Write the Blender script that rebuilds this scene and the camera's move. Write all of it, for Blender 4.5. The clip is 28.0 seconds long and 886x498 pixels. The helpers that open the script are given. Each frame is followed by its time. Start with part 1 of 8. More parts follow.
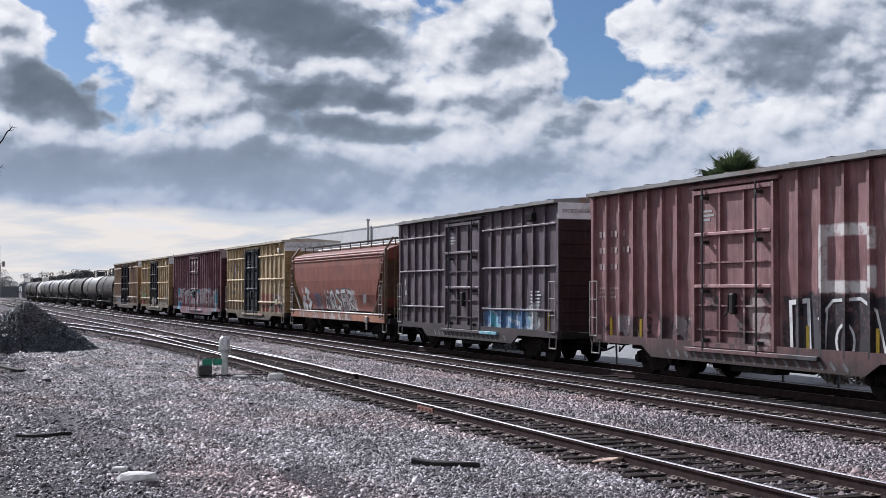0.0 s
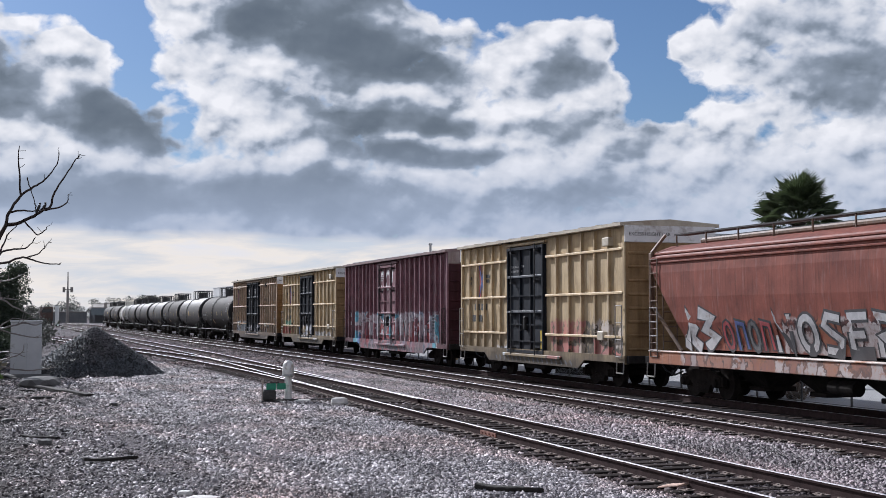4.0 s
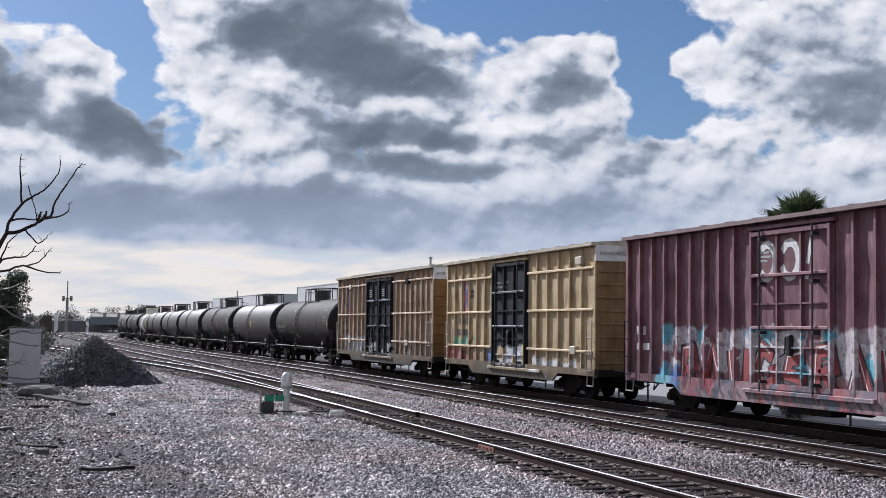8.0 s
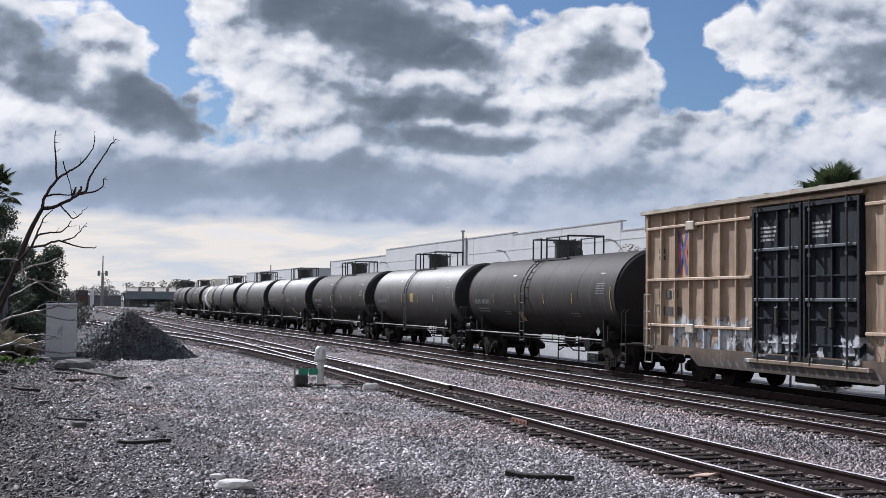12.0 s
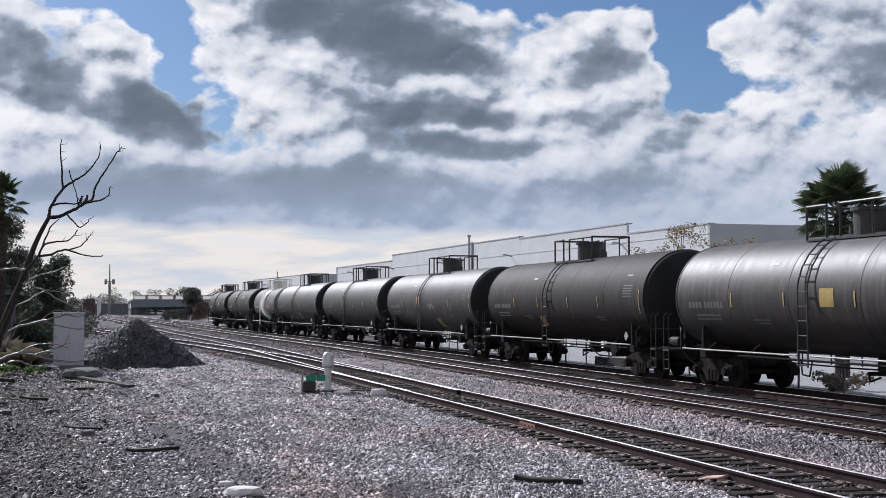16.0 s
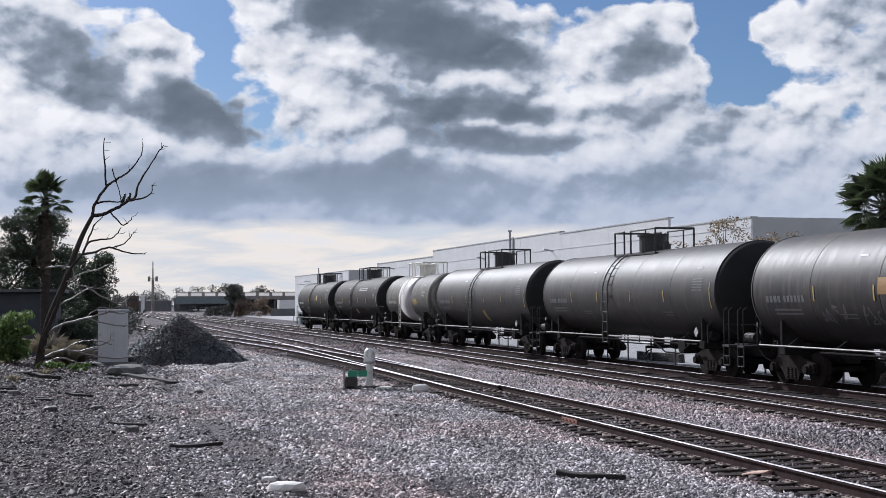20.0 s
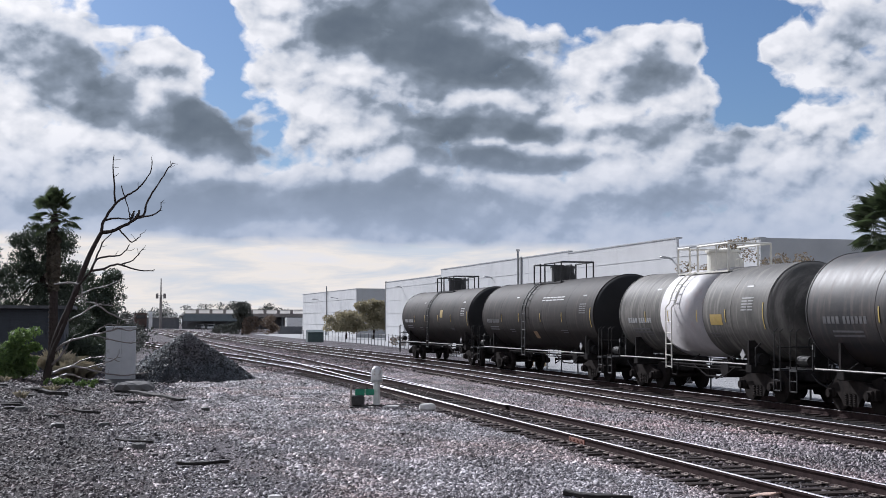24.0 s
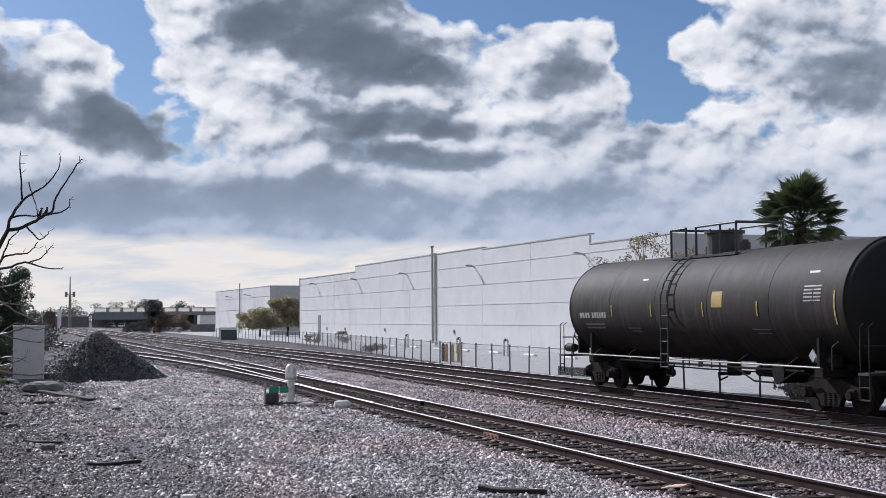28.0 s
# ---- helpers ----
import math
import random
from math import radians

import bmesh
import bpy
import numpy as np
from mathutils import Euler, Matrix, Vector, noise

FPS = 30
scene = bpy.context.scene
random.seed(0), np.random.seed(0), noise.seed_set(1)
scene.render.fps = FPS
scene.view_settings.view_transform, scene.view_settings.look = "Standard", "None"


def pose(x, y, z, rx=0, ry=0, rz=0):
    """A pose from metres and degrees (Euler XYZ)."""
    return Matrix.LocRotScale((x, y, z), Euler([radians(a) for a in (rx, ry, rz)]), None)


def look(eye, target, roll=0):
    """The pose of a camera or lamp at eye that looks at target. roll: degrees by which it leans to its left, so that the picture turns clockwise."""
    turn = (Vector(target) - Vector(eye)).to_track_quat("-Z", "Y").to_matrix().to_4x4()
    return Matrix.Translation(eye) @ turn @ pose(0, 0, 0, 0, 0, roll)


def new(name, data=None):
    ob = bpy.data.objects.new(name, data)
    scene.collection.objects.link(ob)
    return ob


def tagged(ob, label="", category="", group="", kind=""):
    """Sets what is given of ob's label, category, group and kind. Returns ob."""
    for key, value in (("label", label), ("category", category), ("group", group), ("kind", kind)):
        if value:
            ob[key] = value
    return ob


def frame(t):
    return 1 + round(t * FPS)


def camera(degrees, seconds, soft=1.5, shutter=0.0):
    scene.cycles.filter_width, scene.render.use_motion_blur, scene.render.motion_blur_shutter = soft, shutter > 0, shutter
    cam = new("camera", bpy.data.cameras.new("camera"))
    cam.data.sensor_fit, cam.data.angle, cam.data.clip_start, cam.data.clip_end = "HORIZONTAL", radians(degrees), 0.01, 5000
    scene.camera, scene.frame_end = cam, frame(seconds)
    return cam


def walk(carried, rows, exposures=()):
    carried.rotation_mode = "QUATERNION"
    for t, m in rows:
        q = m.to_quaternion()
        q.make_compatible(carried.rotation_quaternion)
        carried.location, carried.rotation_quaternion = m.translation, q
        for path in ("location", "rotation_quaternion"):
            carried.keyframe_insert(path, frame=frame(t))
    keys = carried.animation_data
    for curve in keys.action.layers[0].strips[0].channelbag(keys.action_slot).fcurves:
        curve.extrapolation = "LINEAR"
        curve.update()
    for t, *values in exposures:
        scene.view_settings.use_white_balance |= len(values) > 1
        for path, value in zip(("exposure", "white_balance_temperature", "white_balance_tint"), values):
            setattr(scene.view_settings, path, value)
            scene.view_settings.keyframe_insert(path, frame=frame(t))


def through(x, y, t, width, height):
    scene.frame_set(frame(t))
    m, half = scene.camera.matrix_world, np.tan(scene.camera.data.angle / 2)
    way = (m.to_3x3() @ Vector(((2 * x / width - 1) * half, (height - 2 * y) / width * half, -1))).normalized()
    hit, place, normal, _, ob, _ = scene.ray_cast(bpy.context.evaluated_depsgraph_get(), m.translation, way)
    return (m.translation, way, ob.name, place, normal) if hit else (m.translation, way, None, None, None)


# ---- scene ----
cam = camera(37.5, 28.0, soft=0.7)
EX, EY, EZ = 0.0, 0.0, 2.47  # where the camera stands
walk(cam, [
    (0, pose(EX, EY, EZ, 91.87, -0.17, -20.57)),
    (0.5, pose(EX, EY, EZ, 91.97, -0.33, -18.89)),
    (1, pose(EX, EY, EZ, 92.04, -0.19, -18.29)),
    (1.5, pose(EX, EY, EZ, 92.18, -0.06, -18.05)),
    (2, pose(EX, EY, EZ, 92.36, -0.04, -17.87)),
    (2.5, pose(EX, EY, EZ, 92.59, -0.15, -17.74)),
    (3, pose(EX, EY, EZ, 92.76, -0.17, -17.77)),
    (3.5, pose(EX, EY, EZ, 92.85, 0.03, -17.89)),
    (5.5, pose(EX, EY, EZ, 93.17, -0.51, -17.64)),
    (6, pose(EX, EY, EZ, 93.29, -0.58, -17.85)),
    (6.5, pose(EX, EY, EZ, 93.38, -0.74, -17.87)),
    (7, pose(EX, EY, EZ, 93.40, -0.81, -17.80)),
    (7.5, pose(EX, EY, EZ, 93.45, -0.76, -17.83)),
    (8, pose(EX, EY, EZ, 93.53, -0.75, -17.86)),
    (8.5, pose(EX, EY, EZ, 93.62, -0.80, -17.73)),
    (9, pose(EX, EY, EZ, 93.60, -0.90, -17.54)),
    (9.5, pose(EX, EY, EZ, 93.49, -0.88, -17.46)),
    (10, pose(EX, EY, EZ, 93.18, -0.56, -17.40)),
    (10.5, pose(EX, EY, EZ, 92.78, -0.44, -17.14)),
    (11, pose(EX, EY, EZ, 92.48, -0.41, -16.77)),
    (11.5, pose(EX, EY, EZ, 92.36, -0.51, -16.52)),
    (12, pose(EX, EY, EZ, 92.35, -0.58, -16.42)),
    (12.5, pose(EX, EY, EZ, 92.33, -0.55, -16.31)),
    (14.5, pose(EX, EY, EZ, 92.51, -0.54, -16.28)),
    (15, pose(EX, EY, EZ, 92.52, -0.32, -16.28)),
    (15.5, pose(EX, EY, EZ, 92.56, -0.13, -16.18)),
    (16, pose(EX, EY, EZ, 92.56, 0.02, -16.12)),
    (16.5, pose(EX, EY, EZ, 92.52, 0.18, -16.08)),
    (17, pose(EX, EY, EZ, 92.45, 0.42, -15.95)),
    (17.5, pose(EX, EY, EZ, 92.39, 0.52, -15.61)),
    (18, pose(EX, EY, EZ, 92.40, 0.48, -15.12)),
    (18.5, pose(EX, EY, EZ, 92.42, 0.31, -14.68)),
    (19, pose(EX, EY, EZ, 92.42, 0.34, -14.44)),
    (19.5, pose(EX, EY, EZ, 92.38, 0.35, -14.36)),
    (20, pose(EX, EY, EZ, 92.37, 0.29, -14.32)),
    (20.5, pose(EX, EY, EZ, 92.50, 0.07, -14.23)),
    (21, pose(EX, EY, EZ, 92.72, -0.11, -14.11)),
    (21.5, pose(EX, EY, EZ, 92.87, -0.25, -14.02)),
    (22, pose(EX, EY, EZ, 92.95, -0.23, -13.99)),
    (22.5, pose(EX, EY, EZ, 93.13, -0.25, -13.98)),
    (24.5, pose(EX, EY, EZ, 93.19, 0.00, -14.03)),
    (25, pose(EX, EY, EZ, 93.07, -0.01, -14.12)),
    (25.5, pose(EX, EY, EZ, 92.99, -0.17, -14.10)),
    (26, pose(EX, EY, EZ, 92.92, -0.34, -14.21)),
    (26.5, pose(EX, EY, EZ, 92.89, -0.27, -14.62)),
    (27, pose(EX, EY, EZ, 92.89, -0.12, -15.24)),
    (27.5, pose(EX, EY, EZ, 92.97, 0.11, -16.11)),
    (28, pose(EX, EY, EZ, 93.03, 0.34, -17.73)),
])

# ---- sky, sun ----
SUN_AZ, SUN_EL = -21.0, 34.0  # degrees, from the line of the tracks towards +x; height


def math_node(nt, op, a, b=0.0, clamp=False):
    n = nt.nodes.new("ShaderNodeMath")
    n.operation, n.use_clamp = op, clamp
    for k, v in enumerate((a, b)):
        if isinstance(v, (int, float)):
            n.inputs[k].default_value = v
        else:
            nt.links.new(v, n.inputs[k])
    return n.outputs[0]


def noise_node(nt, vec, scale, detail=4.0, rough=0.55, distort=0.0, dims="3D"):
    n = nt.nodes.new("ShaderNodeTexNoise")
    n.noise_dimensions = dims
    n.inputs["Scale"].default_value, n.inputs["Detail"].default_value = scale, detail
    n.inputs["Roughness"].default_value, n.inputs["Distortion"].default_value = rough, distort
    if vec is not None:
        nt.links.new(vec, n.inputs["Vector"])
    return n


def ramp_node(nt, fac, stops, mode="LINEAR"):
    n = nt.nodes.new("ShaderNodeValToRGB")
    n.color_ramp.interpolation = mode
    el = n.color_ramp.elements
    while len(el) < len(stops):
        el.new(0.5)
    for e, (p, c) in zip(el, stops):
        e.position = p
        e.color = (*c, 1) if isinstance(c, tuple) else (c, c, c, 1)
    nt.links.new(fac, n.inputs[0])
    return n.outputs[0]


def mix_node(nt, fac, a, b, blend="MIX"):
    n = nt.nodes.new("ShaderNodeMix")
    n.data_type, n.blend_type = "RGBA", blend
    for sock, v in ((n.inputs[0], fac), (n.inputs[6], a), (n.inputs[7], b)):
        if isinstance(v, (int, float)):
            sock.default_value = v
        elif isinstance(v, tuple):
            sock.default_value = (*v, 1)
        else:
            nt.links.new(v, sock)
    return n.outputs[2]


def build_world():
    world = bpy.data.worlds.new("sky")
    scene.world = world
    world.use_nodes = True
    nt = world.node_tree
    nt.nodes.clear()
    out = nt.nodes.new("ShaderNodeOutputWorld")
    bg = nt.nodes.new("ShaderNodeBackground")
    sky = nt.nodes.new("ShaderNodeTexSky")
    sky.sky_type, sky.sun_disc = "NISHITA", False
    sky.sun_elevation, sky.sun_rotation = radians(SUN_EL), radians(SUN_AZ)
    sky.air_density, sky.dust_density, sky.ozone_density = 1.0, 0.5, 2.0
    tc = nt.nodes.new("ShaderNodeTexCoord")
    sep = nt.nodes.new("ShaderNodeSeparateXYZ")
    nt.links.new(tc.outputs["Generated"], sep.inputs[0])
    az = math_node(nt, "MULTIPLY", math_node(nt, "ARCTAN2", sep.outputs[0], sep.outputs[1]), 57.2958)
    el = math_node(nt, "MULTIPLY", math_node(nt, "ARCSINE", sep.outputs[2]), 57.2958)
    def place(d_az, d_el):
        """Places in the sky in degrees, clouds a little flatter than wide, looked up a little aside."""
        comb = nt.nodes.new("ShaderNodeCombineXYZ")
        nt.links.new(math_node(nt, "ADD", az, d_az), comb.inputs[0])
        nt.links.new(math_node(nt, "MULTIPLY", math_node(nt, "ADD", el, d_el), 1.35), comb.inputs[1])
        return comb.outputs[0]

    def drift(pos, scale, detail, rough, wide, high):
        """Places pushed about by noise, for ragged outlines."""
        sp = nt.nodes.new("ShaderNodeSeparateColor")
        nt.links.new(noise_node(nt, pos, scale, detail, rough).outputs["Color"], sp.inputs[0])
        comb = nt.nodes.new("ShaderNodeCombineXYZ")
        nt.links.new(math_node(nt, "ADD", az, math_node(nt, "MULTIPLY", math_node(nt, "SUBTRACT", sp.outputs[0], 0.5), wide)), comb.inputs[0])
        nt.links.new(math_node(nt, "ADD", el, math_node(nt, "MULTIPLY", math_node(nt, "SUBTRACT", sp.outputs[1], 0.5), high)), comb.inputs[1])
        return comb.outputs[0], sp.outputs[2]

    def banks(total, where, rows):
        """Adds parts of the cover: each an oval of (az, el, width, height, amount)."""
        for a, e, w, h, amp in rows:
            m = nt.nodes.new("ShaderNodeMapping")
            m.inputs["Scale"].default_value = (1 / w, 1 / h, 1)
            m.inputs["Location"].default_value = (-a / w, -e / h, 0)
            nt.links.new(where, m.inputs["Vector"])
            g = nt.nodes.new("ShaderNodeTexGradient")
            g.gradient_type = "SPHERICAL"
            nt.links.new(m.outputs[0], g.inputs[0])
            total = math_node(nt, "ADD", total, math_node(nt, "MULTIPLY", math_node(nt, "MULTIPLY", g.outputs[1], 1.5, True), amp))
        return total

    openings = ((0.4, 13.5, 4.4, 1.2, -0.7), (2.0, 13.5, 4.1, 1.91, -1.1), (4.2, 11.7, 2.32, 2.05, -0.83), (4.0, 10.1, 1.91, 1.64, -0.66), (5.4, 8.9, 2.32, 1.64, -0.94), (6.9, 8.1, 1.23, 0.82, -0.44), (19.5, 13.9, 5.19, 2.05, -1.1), (23.4, 14.0, 4.37, 1.64, -0.94), (26.9, 12.7, 2.46, 3.0, -1.1), (26.9, 10.0, 2.19, 2.32, -0.94), (27.7, 8.6, 1.91, 1.09, -0.55), (30.2, 13.1, 1.64, 1.09, -0.5), (29.7, 9.4, 3.28, 0.6, -0.44), (-0.2, 12.1, 2.19, 0.82, -0.44), (31.4, 8.1, 1.64, 0.68, -0.33))
    heads = ((2.5, 11.0, 1.71, 0.93, 0.55), (0.1, 12.4, 2.2, 0.68, 0.5), (22.3, 11.4, 2.93, 1.95, 0.7), (24.7, 11.4, 1.46, 1.22, 0.4), (16.3, 12.4, 2.2, 1.71, 0.6), (14.3, 13.9, 2.2, 1.22, 0.4), (2.5, 9.9, 1.95, 0.98, 0.5), (4.8, 8.5, 2.2, 1.46, 0.6), (27.6, 7.5, 1.95, 0.98, 0.5), (5.1, 13.4, 1.46, 1.46, 0.5), (28.8, 11.9, 0.98, 1.46, 0.3))
    thick_high = ((13.3, 13.7, 5.58, 1.46, 0.61), (10.8, 12.3, 4.08, 1.56, 0.68), (14.5, 11.3, 4.51, 1.66, 0.86), (17.4, 10.4, 2.79, 0.98, 0.56), (9.4, 12.7, 1.93, 1.17, 0.31), (14.8, 8.7, 5.15, 1.07, 0.65), (10.8, 9.5, 2.58, 0.7, 0.33), (18.2, 8.4, 3.0, 0.78, 0.36), (16.5, 7.0, 4.94, 0.86, 0.72), (19.5, 6.7, 2.58, 0.51, 0.31), (12.8, 7.7, 3.22, 0.66, 0.31), (23.3, 10.6, 2.58, 1.37, 0.54), (22.6, 8.2, 3.0, 0.86, 0.51), (26.3, 7.5, 2.58, 0.86, 0.48), (3.8, 8.4, 3.22, 1.52, 0.89), (5.3, 7.5, 1.5, 0.78, 0.36))
    thick_low = ((-0.3, 8.5, 2.2, 0.95, 0.41), (-0.2, 10.1, 1.98, 1.14, 0.36), (-2.9, 11.2, 3.73, 1.55, 0.45), (-1.8, 9.5, 3.07, 1.14, 0.41), (6.0, 5.2, 10.32, 1.76, 0.56), (0.4, 4.7, 6.59, 1.24, 0.27), (14.5, 4.9, 7.24, 1.66, 0.45), (23.2, 4.9, 6.59, 1.45, 0.31), (24.4, 5.9, 3.29, 0.93, 0.27), (12.3, 6.0, 3.07, 0.83, 0.27), (32.8, 12.3, 3.73, 1.24, 0.36), (34.6, 10.1, 3.73, 1.55, 0.5), (36.4, 11.4, 2.63, 1.24, 0.27), (37.8, 9.0, 4.39, 1.04, 0.36), (30.4, 6.0, 4.83, 1.04, 0.2), (39.5, 11.2, 3.07, 1.87, 0.32), (36.4, 6.0, 5.49, 0.93, 0.18))

    def puffs(pos):
        """Heaped round heads, large ones set with smaller ones."""
        vo = nt.nodes.new("ShaderNodeTexVoronoi")
        vo.feature, vo.voronoi_dimensions = "SMOOTH_F1", "2D"
        vo.inputs["Scale"].default_value, vo.inputs["Detail"].default_value, vo.inputs["Roughness"].default_value = 0.62, 3.0, 0.42
        vo.inputs["Smoothness"].default_value = 0.5
        nt.links.new(pos, vo.inputs["Vector"])
        body = noise_node(nt, pos, 0.38, 6.0, 0.44, 0.3).outputs[0]
        return math_node(nt, "SUBTRACT", math_node(nt, "MULTIPLY", body, 1.3), math_node(nt, "MULTIPLY", vo.outputs["Distance"], 0.55))

    pos = place(0.0, 0.0)
    ragged, extra = drift(pos, 0.42, 5.0, 0.42, 2.6, 1.7)
    calm, _ = drift(pos, 0.42, 4.0, 0.45, 2.4, 1.3)
    heap = puffs(pos)
    # how much each heap stands before the one towards the sun, in two sizes
    relief = math_node(nt, "SUBTRACT", heap, puffs(place(-0.14, 0.30)))
    broad = math_node(nt, "SUBTRACT", heap, puffs(place(-0.35, 0.75)))
    cover = math_node(nt, "ADD", 0.75, math_node(nt, "MULTIPLY", math_node(nt, "SUBTRACT", heap, 0.35), 1.0))
    cover = banks(banks(cover, ragged, openings), ragged, heads)
    cover = math_node(nt, "ADD", cover, math_node(nt, "MULTIPLY", math_node(nt, "SUBTRACT", noise_node(nt, pos, 1.5, 6.0, 0.6, 0.6).outputs[0], 0.5), 0.42))
    # the cover breaks up overhead and behind
    up = ramp_node(nt, math_node(nt, "MULTIPLY", el, 0.0111), [(0.17, 0.0), (0.36, 1.0)])
    cover = math_node(nt, "SUBTRACT", cover, math_node(nt, "MULTIPLY", up, 0.5))
    thick = banks(banks(0.0, ragged, thick_high), calm, thick_low)
    thick = ramp_node(nt, thick, [(0.0, 0.0), (0.30, 0.36), (0.62, 0.74), (1.0, 0.9)])
    cover = math_node(nt, "ADD", cover, math_node(nt, "MULTIPLY", thick, 0.25))
    # lit from above and behind: tops and thin rims bright, bases and thick parts grey
    shade = math_node(nt, "ADD", thick, math_node(nt, "MULTIPLY", math_node(nt, "SUBTRACT", 0.5, noise_node(nt, calm, 0.30, 4.0, 0.5).outputs[0]), 0.6))
    open_air = math_node(nt, "SUBTRACT", 1.05, thick)
    shade = math_node(nt, "SUBTRACT", shade, math_node(nt, "MULTIPLY", math_node(nt, "MULTIPLY", relief, 0.95), open_air))
    shade = math_node(nt, "SUBTRACT", shade, math_node(nt, "MULTIPLY", math_node(nt, "MULTIPLY", broad, 0.55), open_air))
    rim = ramp_node(nt, cover, [(0.26, 1.0), (0.62, 0.0)])
    shade = math_node(nt, "SUBTRACT", shade, math_node(nt, "MULTIPLY", rim, 0.34))
    lit = math_node(nt, "ADD", math_node(nt, "MULTIPLY", shade, 0.74), 0.26)
    tone = ramp_node(nt, lit, [(0.0, (0.93, 0.88, 0.81)), (0.22, (0.79, 0.76, 0.715)), (0.36, (0.68, 0.67, 0.65)), (0.46, (0.55, 0.56, 0.57)), (0.54, (0.42, 0.445, 0.47)), (0.63, (0.28, 0.31, 0.34)), (0.85, (0.165, 0.19, 0.21)), (1.0, (0.13, 0.153, 0.175))])
    # lower cloud is seen through more air: bluer and paler
    far = ramp_node(nt, math_node(nt, "MULTIPLY", el, 0.1), [(0.40, 1.0), (0.80, 0.0)])
    tone = mix_node(nt, math_node(nt, "MULTIPLY", far, 0.72), tone, (0.40, 0.45, 0.53))
    alpha = ramp_node(nt, cover, [(0.12, 0.0), (0.22, 0.3), (0.44, 1.0)])
    blue = mix_node(nt, 1.0, sky.outputs[0], (0.050, 0.056, 0.064), "MULTIPLY")
    clouds = mix_node(nt, alpha, blue, tone)
    # creamy haze over the horizon with faint flat clouds
    flat = nt.nodes.new("ShaderNodeMapping")
    flat.inputs["Scale"].default_value = (0.35, 1.5, 1.0)
    nt.links.new(pos, flat.inputs["Vector"])
    streak = noise_node(nt, flat.outputs[0], 0.55, 7.0, 0.55, 0.4).outputs[0]
    low = ramp_node(nt, streak, [(0.34, (0.64, 0.655, 0.645)), (0.45, (0.76, 0.715, 0.645)), (0.55, (0.90, 0.80, 0.665)), (0.68, (0.83, 0.78, 0.72))])
    ew = math_node(nt, "ADD", el, math_node(nt, "MULTIPLY", math_node(nt, "SUBTRACT", extra, 0.5), 0.7))
    ew = math_node(nt, "ADD", ew, math_node(nt, "MULTIPLY", az, 0.018))
    hz = ramp_node(nt, math_node(nt, "MULTIPLY", ew, 0.1), [(0.335, 1.0), (0.385, 0.0)])
    final = mix_node(nt, hz, clouds, low)
    # the air and thin cloud round the sun shine brighter
    dot = nt.nodes.new("ShaderNodeVectorMath")
    dot.operation = "DOT_PRODUCT"
    nt.links.new(tc.outputs["Generated"], dot.inputs[0])
    dot.inputs[1].default_value = (math.sin(radians(SUN_AZ)) * math.cos(radians(SUN_EL)), math.cos(radians(SUN_AZ)) * math.cos(radians(SUN_EL)), math.sin(radians(SUN_EL)))
    halo = math_node(nt, "POWER", math_node(nt, "MAXIMUM", dot.outputs["Value"], 0.0), 26.0)
    final = mix_node(nt, 1.0, final, mix_node(nt, halo, (1.0, 1.0, 1.0), (2.6, 2.5, 2.3)), "MULTIPLY")
    nt.links.new(final, bg.inputs[0])
    bg.inputs[1].default_value = 1.0
    nt.links.new(bg.outputs[0], out.inputs[0])


build_world()
sun = new("sun", bpy.data.lights.new("sun", "SUN"))
sun.data.energy, sun.data.angle, sun.data.color = 6.0, radians(1.0), (1.0, 0.95, 0.87)
_h = Vector((math.sin(radians(SUN_AZ)) * math.cos(radians(SUN_EL)), math.cos(radians(SUN_AZ)) * math.cos(radians(SUN_EL)), math.sin(radians(SUN_EL))))
sun.matrix_world = look(tuple(_h * 300), (0, 0, 0))
scene.view_settings.exposure = 0.0
scene.view_settings.use_white_balance = True
scene.view_settings.white_balance_temperature, scene.view_settings.white_balance_tint = 5720, 13

